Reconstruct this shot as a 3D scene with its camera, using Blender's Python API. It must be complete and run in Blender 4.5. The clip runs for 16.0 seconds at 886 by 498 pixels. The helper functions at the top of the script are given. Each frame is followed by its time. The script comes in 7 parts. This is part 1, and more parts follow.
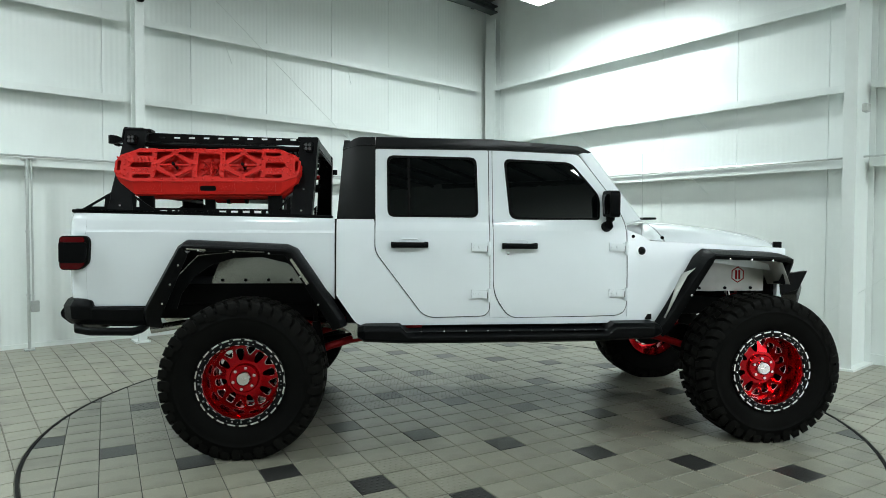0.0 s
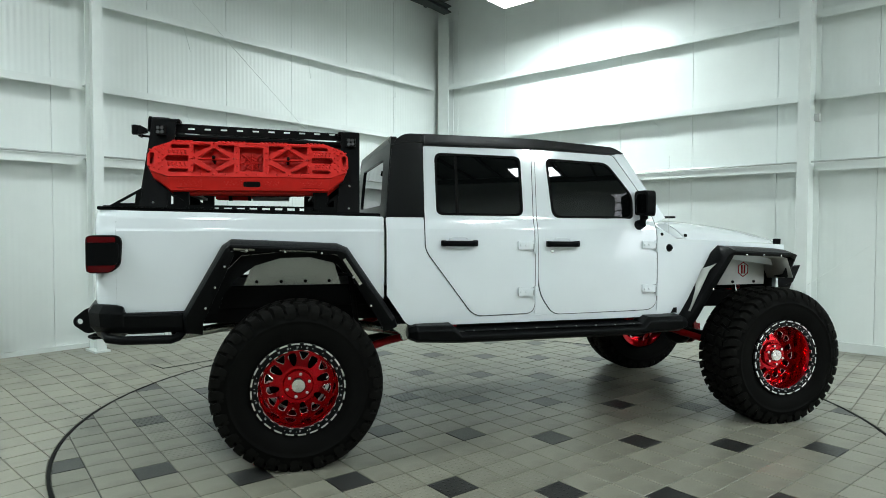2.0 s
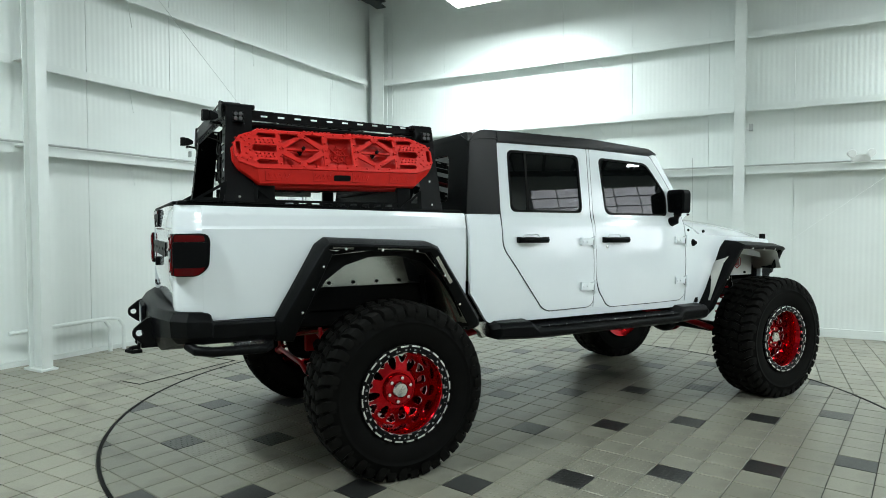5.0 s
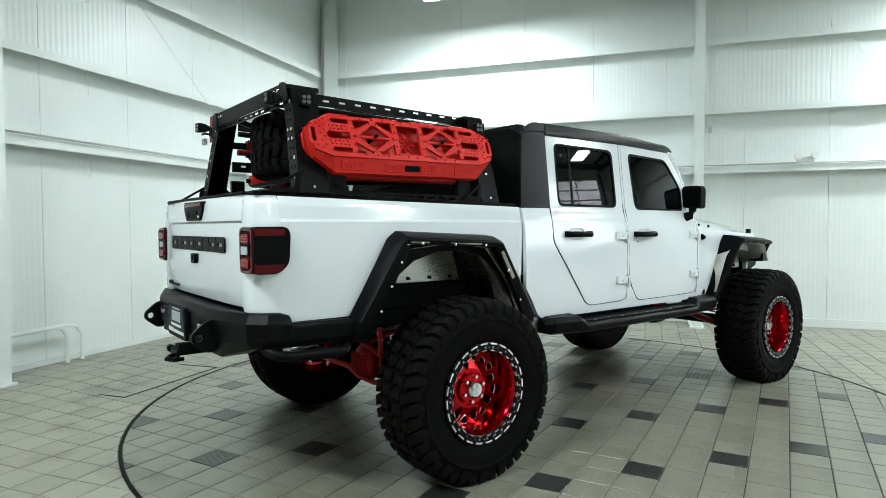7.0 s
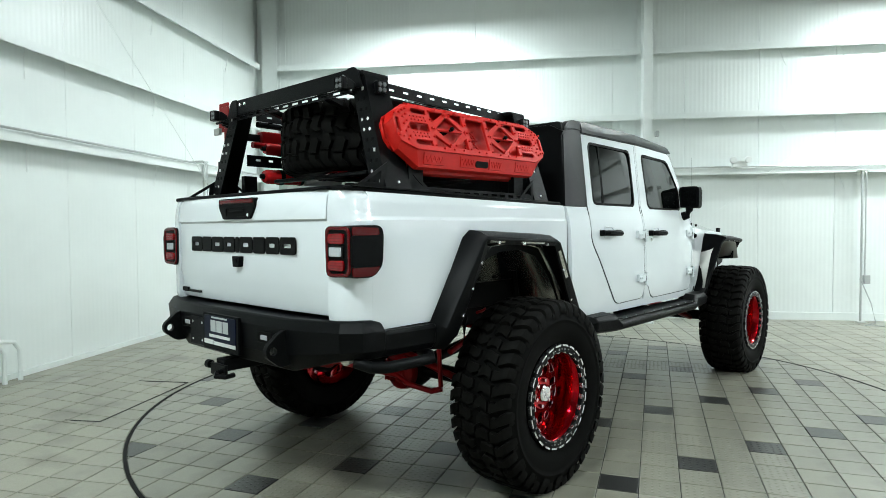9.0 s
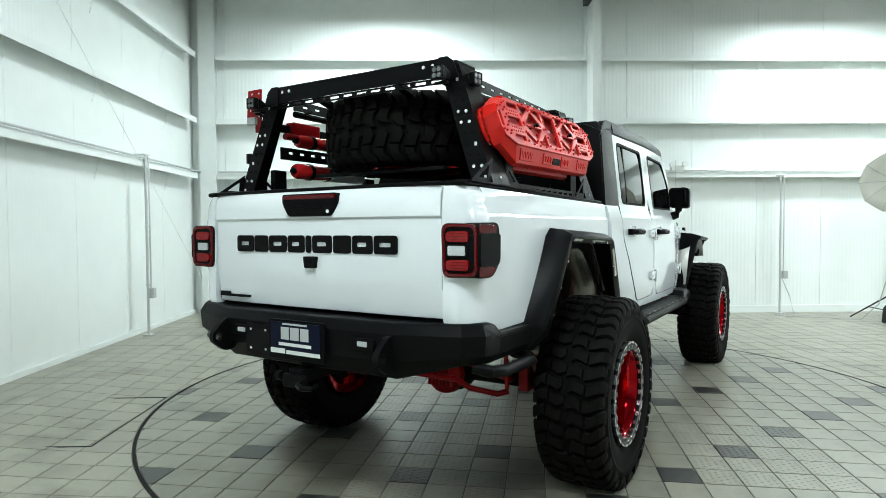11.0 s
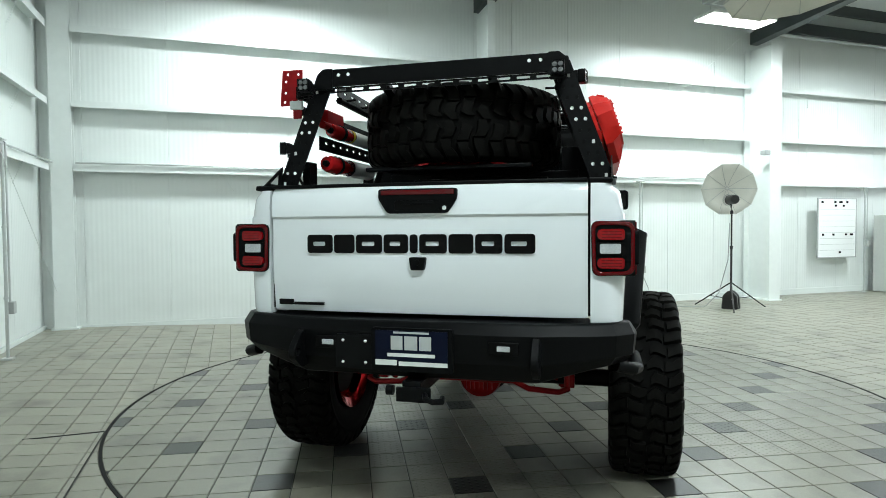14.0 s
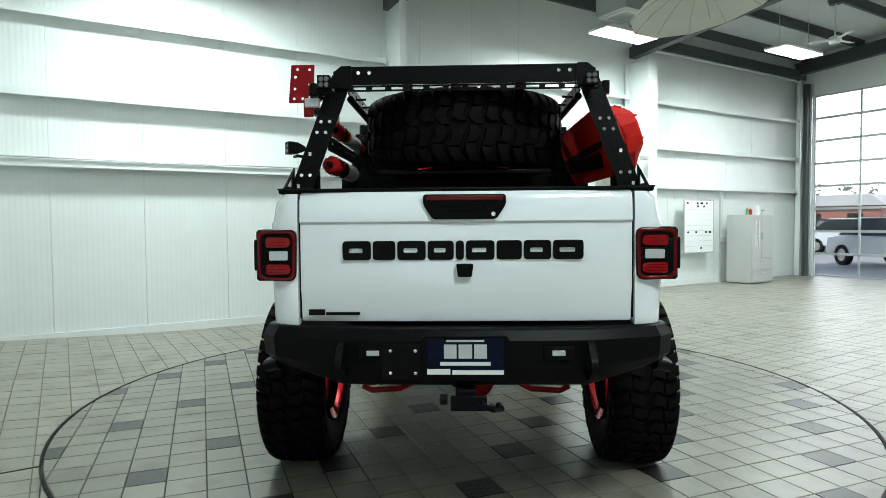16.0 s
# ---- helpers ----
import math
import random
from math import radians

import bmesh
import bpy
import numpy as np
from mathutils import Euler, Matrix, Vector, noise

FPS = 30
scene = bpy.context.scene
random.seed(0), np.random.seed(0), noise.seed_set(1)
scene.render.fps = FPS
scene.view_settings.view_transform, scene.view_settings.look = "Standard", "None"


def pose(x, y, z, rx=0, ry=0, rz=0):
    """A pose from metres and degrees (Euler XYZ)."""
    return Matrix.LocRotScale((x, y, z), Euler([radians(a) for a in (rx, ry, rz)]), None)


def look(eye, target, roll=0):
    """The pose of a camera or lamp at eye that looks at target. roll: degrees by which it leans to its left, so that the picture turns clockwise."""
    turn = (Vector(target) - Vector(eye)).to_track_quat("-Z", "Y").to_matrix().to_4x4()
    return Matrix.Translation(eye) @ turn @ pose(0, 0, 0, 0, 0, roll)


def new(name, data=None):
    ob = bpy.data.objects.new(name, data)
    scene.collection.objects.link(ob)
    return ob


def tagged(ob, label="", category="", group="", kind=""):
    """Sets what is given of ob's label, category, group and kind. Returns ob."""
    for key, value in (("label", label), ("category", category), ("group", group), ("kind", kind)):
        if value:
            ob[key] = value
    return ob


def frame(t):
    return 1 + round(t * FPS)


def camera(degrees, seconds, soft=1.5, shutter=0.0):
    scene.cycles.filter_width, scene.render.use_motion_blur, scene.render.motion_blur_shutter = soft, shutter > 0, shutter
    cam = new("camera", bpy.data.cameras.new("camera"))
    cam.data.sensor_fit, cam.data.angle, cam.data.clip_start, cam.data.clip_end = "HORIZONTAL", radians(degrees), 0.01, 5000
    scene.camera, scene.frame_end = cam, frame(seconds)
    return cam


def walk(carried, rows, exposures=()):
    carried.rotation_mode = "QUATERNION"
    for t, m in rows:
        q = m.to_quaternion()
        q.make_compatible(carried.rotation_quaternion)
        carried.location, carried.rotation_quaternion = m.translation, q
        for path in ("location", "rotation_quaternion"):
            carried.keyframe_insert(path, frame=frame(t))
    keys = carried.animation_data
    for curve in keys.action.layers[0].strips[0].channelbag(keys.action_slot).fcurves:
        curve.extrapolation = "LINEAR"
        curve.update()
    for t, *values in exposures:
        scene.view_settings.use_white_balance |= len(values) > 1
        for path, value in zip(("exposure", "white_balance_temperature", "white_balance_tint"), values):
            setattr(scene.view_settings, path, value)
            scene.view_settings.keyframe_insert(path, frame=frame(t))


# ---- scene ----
cam = camera(71.54, 16.0, soft=0.9)
METRES, EYE, TILT, LEAN, TURN = 7.3950, 1.4198, 0.170, 0.018, -39.2
ROWS = [
    (0.0, -0.0008, -0.0008, 0.0003, 0.0399, -1.9148, -0.2354),
    (0.5, -0.0356, 0.0005, -0.0007, -2.3693, -1.9610, -0.2320),
    (1.0, -0.0694, 0.0048, -0.0029, -4.7285, -1.9634, -0.1999),
    (1.5, -0.1024, 0.0093, -0.0020, -7.0202, -2.0209, -0.2039),
    (2.0, -0.1358, 0.0131, -0.0005, -9.4494, -1.9960, -0.1636),
    (2.5, -0.1688, 0.0187, -0.0014, -11.9207, -2.0165, -0.1360),
    (3.0, -0.2002, 0.0266, -0.0024, -14.2702, -2.0626, -0.1053),
    (3.5, -0.2303, 0.0355, -0.0023, -16.4756, -2.0862, -0.0355),
    (4.0, -0.2618, 0.0459, -0.0017, -18.6749, -2.0893, -0.0018),
    (6.5, -0.4039, 0.1261, -0.0053, -29.6478, -2.1644, 0.0477),
    (7.0, -0.4286, 0.1469, -0.0067, -32.0544, -2.1744, 0.0908),
    (7.5, -0.4518, 0.1686, -0.0071, -34.5595, -2.1758, 0.1583),
    (8.0, -0.4749, 0.1919, -0.0069, -37.1427, -2.1440, 0.1490),
    (8.5, -0.4962, 0.2156, -0.0072, -39.6772, -2.0951, 0.2090),
    (9.0, -0.5165, 0.2412, -0.0081, -42.1876, -2.0881, 0.2291),
    (11.5, -0.6077, 0.3696, -0.0098, -54.8170, -2.0274, 0.2515),
    (12.0, -0.6228, 0.3965, -0.0104, -57.4500, -1.9988, 0.3187),
    (12.5, -0.6343, 0.4244, -0.0111, -60.4054, -2.0209, 0.3113),
    (13.0, -0.6437, 0.4526, -0.0115, -63.4477, -2.0563, 0.2950),
    (13.5, -0.6524, 0.4801, -0.0107, -66.6069, -2.0239, 0.2678),
    (14.0, -0.6615, 0.5077, -0.0107, -69.8787, -1.9989, 0.2320),
    (14.5, -0.6687, 0.5343, -0.0110, -73.1965, -2.0539, 0.2667),
    (15.0, -0.6738, 0.5602, -0.0102, -76.4386, -2.1282, 0.2755),
    (15.5, -0.6779, 0.5847, -0.0080, -79.5821, -2.2304, 0.2758),
    (16.0, -0.6816, 0.6083, -0.0052, -82.6233, -2.3328, 0.2825),
]
walk(cam, [(t, pose(0, 0, EYE, TILT, LEAN, TURN) @ pose(METRES * x, METRES * y, METRES * z, 90 + pitch, roll, yaw)) for t, x, y, z, yaw, pitch, roll in ROWS], ((0, -0.14), (4, -0.09), (8, 0.12), (12, 0.13), (14, -0.04), (16, -0.12)))

# ---- light ----
world = bpy.data.worlds.new("world")
scene.world = world
world.use_nodes = True
wn = world.node_tree.nodes
sky = wn.new("ShaderNodeTexSky")
sky.sky_type = "NISHITA"
sky.sun_disc = False
sky.sun_elevation, sky.sun_rotation = radians(50), radians(-25)
wn["Background"].inputs["Strength"].default_value = 0.15
world.node_tree.links.new(sky.outputs[0], wn["Background"].inputs[0])
sun = new("sun", bpy.data.lights.new("sun", "SUN"))
sun.data.energy, sun.data.angle = 4.0, radians(2)
sun.matrix_world = look((-16.3, 34.9, 45.9), (0, 0, 0))
scene.view_settings.exposure = 0.0

# ---- materials ----


def mat(name, color, rough=0.5, metal=0.0, vary=0.08, grain=30.0, bump=0.0, bscale=120.0, big=1.3, coat=0.0, per_object=0.0, stain=0.0, spec=0.5):
    """A procedural surface: base colour broken up at two scales, uneven gloss, fine relief."""
    m = bpy.data.materials.new(name)
    m.use_nodes = True
    n, l = m.node_tree.nodes, m.node_tree.links
    b = n["Principled BSDF"]
    b.inputs["Metallic"].default_value = metal
    b.inputs["Coat Weight"].default_value = coat
    b.inputs["Coat Roughness"].default_value = 0.04
    b.inputs["Specular IOR Level"].default_value = spec
    tc = n.new("ShaderNodeTexCoord")
    fine, broad = n.new("ShaderNodeTexNoise"), n.new("ShaderNodeTexNoise")
    fine.inputs["Scale"].default_value, broad.inputs["Scale"].default_value = grain, big
    fine.inputs["Detail"].default_value, broad.inputs["Detail"].default_value = 4, 5
    for t in (fine, broad):
        l.new(tc.outputs["Object"], t.inputs["Vector"])
    add = n.new("ShaderNodeMath")
    add.operation = "ADD"
    l.new(fine.outputs["Fac"], add.inputs[0]), l.new(broad.outputs["Fac"], add.inputs[1])
    span = n.new("ShaderNodeMapRange")
    span.inputs["From Min"].default_value, span.inputs["From Max"].default_value = 0.6, 1.4
    span.inputs["To Min"].default_value, span.inputs["To Max"].default_value = 1 - vary, 1 + vary
    l.new(add.outputs[0], span.inputs["Value"])
    value = span.outputs[0]
    if per_object:
        info = n.new("ShaderNodeObjectInfo")
        r = n.new("ShaderNodeMapRange")
        r.inputs["To Min"].default_value, r.inputs["To Max"].default_value = 1 - per_object, 1 + per_object
        l.new(info.outputs["Random"], r.inputs["Value"])
        geo = n.new("ShaderNodeNewGeometry")
        r2 = n.new("ShaderNodeMapRange")
        r2.inputs["To Min"].default_value, r2.inputs["To Max"].default_value = 1 - per_object, 1 + per_object
        l.new(geo.outputs["Random Per Island"], r2.inputs["Value"])
        mul, mul2 = n.new("ShaderNodeMath"), n.new("ShaderNodeMath")
        mul.operation = mul2.operation = "MULTIPLY"
        l.new(value, mul.inputs[0]), l.new(r.outputs[0], mul.inputs[1])
        l.new(mul.outputs[0], mul2.inputs[0]), l.new(r2.outputs[0], mul2.inputs[1])
        value = mul2.outputs[0]
    mix = n.new("ShaderNodeVectorMath")
    mix.operation = "SCALE"
    mix.inputs[0].default_value = color
    l.new(value, mix.inputs["Scale"])
    out = mix.outputs[0]
    if stain:
        s = n.new("ShaderNodeTexNoise")
        s.inputs["Scale"].default_value, s.inputs["Detail"].default_value = 2.6, 8
        l.new(tc.outputs["Object"], s.inputs["Vector"])
        ramp = n.new("ShaderNodeMapRange")
        ramp.inputs["From Min"].default_value, ramp.inputs["From Max"].default_value = 0.52, 0.72
        ramp.inputs["To Min"].default_value, ramp.inputs["To Max"].default_value = 1.0, 1 - stain
        l.new(s.outputs["Fac"], ramp.inputs["Value"])
        v = n.new("ShaderNodeVectorMath")
        v.operation = "SCALE"
        l.new(out, v.inputs[0]), l.new(ramp.outputs[0], v.inputs["Scale"])
        out = v.outputs[0]
    l.new(out, b.inputs["Base Color"])
    rr = n.new("ShaderNodeMapRange")
    rr.inputs["To Min"].default_value, rr.inputs["To Max"].default_value = max(0.02, rough * 0.8), min(1, rough * 1.2)
    l.new(broad.outputs["Fac"], rr.inputs["Value"])
    l.new(rr.outputs[0], b.inputs["Roughness"])
    if bump:
        bn = n.new("ShaderNodeTexNoise")
        bn.inputs["Scale"].default_value, bn.inputs["Detail"].default_value = bscale, 3
        l.new(tc.outputs["Object"], bn.inputs["Vector"])
        bp = n.new("ShaderNodeBump")
        bp.inputs["Strength"].default_value, bp.inputs["Distance"].default_value = bump, 0.002
        l.new(bn.outputs["Fac"], bp.inputs["Height"])
        l.new(bp.outputs[0], b.inputs["Normal"])
    return m


def glow(name, color, strength):
    m = bpy.data.materials.new(name)
    m.use_nodes = True
    b = m.node_tree.nodes["Principled BSDF"]
    b.inputs["Base Color"].default_value = (*color, 1)
    b.inputs["Emission Color"].default_value = (*color, 1)
    b.inputs["Emission Strength"].default_value = strength
    return m


def glass(name, color, rough=0.0, alpha_mix=0.0):
    m = bpy.data.materials.new(name)
    m.use_nodes = True
    b = m.node_tree.nodes["Principled BSDF"]
    b.inputs["Base Color"].default_value = (*color, 1)
    b.inputs["Transmission Weight"].default_value = 1.0
    b.inputs["Roughness"].default_value = rough
    b.inputs["IOR"].default_value = 1.45
    return m


def ribbed(m, spacing, depth, axis):
    """Fine vertical rolled ribs on sheet-metal panels."""
    n, l = m.node_tree.nodes, m.node_tree.links
    geo = n.new("ShaderNodeNewGeometry")
    w = n.new("ShaderNodeTexWave")
    w.wave_type, w.bands_direction, w.wave_profile = "BANDS", axis, "SIN"
    w.inputs["Scale"].default_value = 2 * math.pi / spacing / 20
    l.new(geo.outputs["Position"], w.inputs["Vector"])
    bp = n.new("ShaderNodeBump")
    bp.inputs["Strength"].default_value, bp.inputs["Distance"].default_value = 0.8, depth
    l.new(w.outputs["Fac"], bp.inputs["Height"])
    l.new(bp.outputs[0], n["Principled BSDF"].inputs["Normal"])
    return m


PANEL_X = ribbed(mat("wall_panel_w1", (0.74, 0.78, 0.76), 0.34, vary=0.03, grain=4), 0.06, 0.0014, "X")
PANEL_Y = ribbed(mat("wall_panel_w2", (0.74, 0.78, 0.76), 0.34, vary=0.03, grain=4), 0.06, 0.0014, "Y")
STEEL_WHITE = mat("white_painted_steel", (0.72, 0.76, 0.74), 0.38, vary=0.04, grain=9, bump=0.1)
STEEL_DARK = mat("dark_primed_steel", (0.045, 0.055, 0.055), 0.5, vary=0.15, grain=8)
ROOF_WHITE = mat("white_faced_insulation", (0.6, 0.63, 0.62), 0.6, vary=0.06, grain=3, bump=0.3, bscale=8)
GROUT_PALE = mat("pale_grout", (0.15, 0.145, 0.116), 0.8, vary=0.3, grain=40)
GROUT = mat("dark_grout", (0.035, 0.035, 0.03), 0.85, vary=0.3, grain=40)
TILE = mat("pale_stone_tile", (0.185, 0.179, 0.141), 0.32, vary=0.09, grain=55, bump=0.25, bscale=220, per_object=0.09, stain=0.45, spec=0.7)
TILE_OUT = mat("pale_stone_tile_field", (0.25, 0.243, 0.195), 0.38, vary=0.09, grain=55, bump=0.2, bscale=220, per_object=0.08, stain=0.4, spec=0.5)
TILE_DARK = mat("charcoal_tile", (0.018, 0.018, 0.017), 0.3, vary=0.2, grain=55, bump=0.3, bscale=220, per_object=0.2)
RING = mat("black_steel_edge", (0.004, 0.004, 0.004), 0.6, vary=0.2, spec=0.1)
GALV = mat("galvanised_conduit", (0.55, 0.57, 0.56), 0.35, 0.6, vary=0.1)
DOOR_FRAME = mat("aluminium_door_frame", (0.5, 0.53, 0.53), 0.4, 0.5, vary=0.05)
CLEAR = glass("clear_door_glass", (0.95, 0.98, 0.97))
LAMP_GLOW = glow("lamp_diffuser", (1.0, 1.0, 0.98), 14.0)
WHITE_PLASTIC = mat("white_plastic", (0.7, 0.72, 0.7), 0.45, vary=0.05)
GREY_METAL = mat("grey_sheet_metal", (0.42, 0.44, 0.43), 0.42, 0.3, vary=0.06)

# ---- building helpers ----


def part(name, bm, material, parent=None, label="", smooth=35, bevel=0.0):
    """Links a bmesh as one mesh object, under a thing or a part if one is given."""
    bmesh.ops.remove_doubles(bm, verts=bm.verts, dist=1e-5)
    bmesh.ops.recalc_face_normals(bm, faces=bm.faces)
    me = bpy.data.meshes.new(name)
    bm.to_mesh(me)
    bm.free()
    me.materials.append(material)
    if smooth:
        me.polygons.foreach_set("use_smooth", [True] * len(me.polygons))
        me.set_sharp_from_angle(angle=radians(smooth))
    ob = new(name, me)
    if parent:
        ob.parent = parent
    if label:
        tagged(ob, label)
    if bevel:
        md = ob.modifiers.new("bevel", "BEVEL")
        md.width, md.segments, md.limit_method, md.angle_limit = bevel, 2, "ANGLE", radians(40)
    return ob


def empty(name, m, label, category, group="", kind=""):
    ob = new(name)
    ob.matrix_world = m
    ob.empty_display_size = 0.1
    return tagged(ob, label, category, group, kind)


def add_box(bm, x0, y0, z0, x1, y1, z1, m=None):
    vs = [bm.verts.new(v) for v in ((x0, y0, z0), (x1, y0, z0), (x1, y1, z0), (x0, y1, z0), (x0, y0, z1), (x1, y0, z1), (x1, y1, z1), (x0, y1, z1))]
    for q in ((3, 2, 1, 0), (4, 5, 6, 7), (0, 1, 5, 4), (1, 2, 6, 5), (2, 3, 7, 6), (3, 0, 4, 7)):
        bm.faces.new([vs[i] for i in q])
    if m is not None:
        bmesh.ops.transform(bm, matrix=m, verts=vs)
    return vs


def box(x0, y0, z0, x1, y1, z1, m=None):
    bm = bmesh.new()
    add_box(bm, x0, y0, z0, x1, y1, z1, m)
    return bm


def add_tube(bm, pts, r, seg=10, cap=True):
    """A round bar along points."""
    pts = [Vector(p) for p in pts]
    rings = []
    for i, p in enumerate(pts):
        d = (pts[min(i + 1, len(pts) - 1)] - pts[max(i - 1, 0)]).normalized()
        up = Vector((0, 0, 1)) if abs(d.z) < 0.9 else Vector((1, 0, 0))
        a = d.cross(up).normalized()
        b = d.cross(a)
        rr = r[i] if isinstance(r, (list, tuple)) else r
        rings.append([bm.verts.new(p + rr * (math.cos(2 * math.pi * k / seg) * a + math.sin(2 * math.pi * k / seg) * b)) for k in range(seg)])
    for r0, r1 in zip(rings, rings[1:]):
        for k in range(seg):
            bm.faces.new((r0[k], r0[(k + 1) % seg], r1[(k + 1) % seg], r1[k]))
    if cap:
        bm.faces.new(rings[0]), bm.faces.new(list(reversed(rings[-1])))


def tube(pts, r, seg=10):
    bm = bmesh.new()
    add_tube(bm, pts, r, seg)
    return bm


def add_prism(bm, poly, a, b, axis="y"):
    """A polygon of two coordinates, extruded along an axis from a to b."""
    def at(p, v):
        return {"y": (p[0], v, p[1]), "x": (v, p[0], p[1]), "z": (p[0], p[1], v)}[axis]
    lo, hi = [bm.verts.new(at(p, a)) for p in poly], [bm.verts.new(at(p, b)) for p in poly]
    bm.faces.new(lo), bm.faces.new(list(reversed(hi)))
    k = len(poly)
    for i in range(k):
        bm.faces.new((lo[i], hi[i], hi[(i + 1) % k], lo[(i + 1) % k]))


def prism(poly, a, b, axis="y"):
    bm = bmesh.new()
    add_prism(bm, poly, a, b, axis)
    return bm


def rounded(poly, r, n=4):
    """The polygon with its corners rounded."""
    out = []
    k = len(poly)
    for i in range(k):
        p, a, b = Vector(poly[i]), Vector(poly[i - 1]), Vector(poly[(i + 1) % k])
        rr = r[i] if isinstance(r, (list, tuple)) else r
        if rr <= 0:
            out.append(tuple(p))
            continue
        s, e = p + (a - p).normalized() * min(rr, (a - p).length * 0.49), p + (b - p).normalized() * min(rr, (b - p).length * 0.49)
        for j in range(n + 1):
            t = j / n
            out.append(tuple((1 - t) ** 2 * s + 2 * t * (1 - t) * p + t * t * e))
    return out


def add_lathe(bm, prof, seg=48, axis="y", centre=(0, 0, 0), closed=False):
    """A profile of (radius, along) spun about an axis."""
    rings = []
    for k in range(seg):
        c, s = math.cos(2 * math.pi * k / seg), math.sin(2 * math.pi * k / seg)
        ring = []
        for r, a in prof:
            p = {"y": (r * c, a, r * s), "z": (r * c, r * s, a), "x": (a, r * c, r * s)}[axis]
            ring.append(bm.verts.new(Vector(p) + Vector(centre)))
        rings.append(ring)
    n = len(prof)
    for k in range(seg):
        r0, r1 = rings[k], rings[(k + 1) % seg]
        for i in range(n if closed else n - 1):
            bm.faces.new((r0[i], r0[(i + 1) % n], r1[(i + 1) % n], r1[i]))


def lathe(prof, seg=48, axis="y", centre=(0, 0, 0), closed=False):
    bm = bmesh.new()
    add_lathe(bm, prof, seg, axis, centre, closed)
    return bm


def holed(outer, holes, a, b, axis="y", surf=None, cuts=()):
    """A sheet cut to an outline with holes, from a to b along an axis. surf(u, w) gives the sheet's outer place, in place of a;
    b is then the thickness."""
    bm = bmesh.new()
    edges = []
    for loop in (outer, *holes):
        vs = [bm.verts.new((p[0], 0, p[1])) for p in loop]
        edges += [bm.edges.new((vs[i], vs[(i + 1) % len(vs)])) for i in range(len(vs))]
    bmesh.ops.triangle_fill(bm, use_beauty=True, use_dissolve=False, edges=edges)
    for co, no in cuts:
        bmesh.ops.bisect_plane(bm, geom=bm.verts[:] + bm.edges[:] + bm.faces[:], plane_co=co, plane_no=no)
    front = {v: (surf(v.co.x, v.co.z) if surf else a) for v in bm.verts}
    faces = bm.faces[:]
    rim = [e for e in bm.edges if len(e.link_faces) == 1]
    back = {}
    for v in list(front):
        d = front[v] + b if surf else b
        back[v] = bm.verts.new((v.co.x, d, v.co.z))
    for v, d in front.items():
        v.co.y = d
    for f in faces:
        bm.faces.new([back[v] for v in reversed(f.verts)])
    for e in rim:
        p, q = e.verts
        bm.faces.new((p, q, back[q], back[p]))
    if axis == "x":
        for v in bm.verts:
            v.co = Vector((v.co.y, v.co.x, v.co.z))
    elif axis == "z":
        for v in bm.verts:
            v.co = Vector((v.co.x, v.co.z, v.co.y))
    return bm


def mirrored(ob, name=None):
    """The same mesh on the other side of the thing's middle."""
    me = ob.data.copy()
    me.transform(Matrix.Scale(-1, 4, (0, 1, 0)))
    me.flip_normals()
    other = new(name or ob.name.split(".")[0], me)
    other.parent = ob.parent
    if "label" in ob:
        other["label"] = ob["label"]
    for md in ob.modifiers:
        c = other.modifiers.new(md.name, md.type)
        c.width, c.segments, c.limit_method, c.angle_limit = md.width, md.segments, md.limit_method, md.angle_limit
    for child in ob.children:
        c = mirrored(child)
        c.parent = other
    return other


# ---- the hall ----
W1, W2, W3, W4, EAVE = 8.3, 7.75, -11.0, -9.6, 5.35


def rise(x, y):
    """The floor climbs a little towards the wall beyond the turntable."""
    r = math.hypot(x - TABLE[0], y - TABLE[1])
    a = min(1, max(0, (y - 5.0) / 3.0))
    b = min(1, max(0, (r - TABLE_R) / 0.9))
    return 0.08 * a * a * (3 - 2 * a) * b


TABLE, TABLE_R = (3.23, 3.86), 2.95

wall_1 = empty("wall_north", Matrix(), "white insulated metal panel wall with white girts", "wall", kind="structure")
wall_2 = empty("wall_east", Matrix(), "white ribbed metal panel wall with white girts", "wall", kind="structure")
# unseen wall, set at a distance that bounces light into the hall
wall_3 = part("wall_west", box(W3 - 0.15, W4, -0.1, W3, W1, EAVE + 1.0), PANEL_Y, label="plain white metal panel wall out of view, placed to bounce light")
tagged(wall_3, category="wall", kind="structure")
wall_4 = empty("wall_south", Matrix(), "white panel end wall with a glazed overhead door", "wall", kind="structure")

GIRTS = ((2.11, 2.2), (2.93, 3.01), (3.88, 3.97))
# panels of the two seen walls, each a sheet with returned edges
SEAM1 = [-11.838 + 1.026 * i for i in range(21)]
for i, x in enumerate(SEAM1):
    if x + 1.02 > W2 - 0.02 + 1.0:
        break
    part("panel", box(x + 0.0015, W1, 0.0, min(x + 1.0245, W2 + 0.1), W1 + 0.12, EAVE + 0.6), PANEL_X, wall_1, bevel=0.003)
part("backing", box(W3, W1 + 0.02, -0.1, W2 + 0.3, W1 + 0.22, EAVE + 0.6), STEEL_WHITE, wall_1)
y = 6.78 + 1.03
ends = [8.3]
while y > W4:
    ends.append(y)
    y -= 1.03
ends.append(W4)
for hi, lo in zip(ends, ends[1:]):
    part("panel", box(W2, lo + 0.0015, 0.0, W2 + 0.12, hi - 0.0015, EAVE + 0.6), PANEL_Y, wall_2, bevel=0.003)
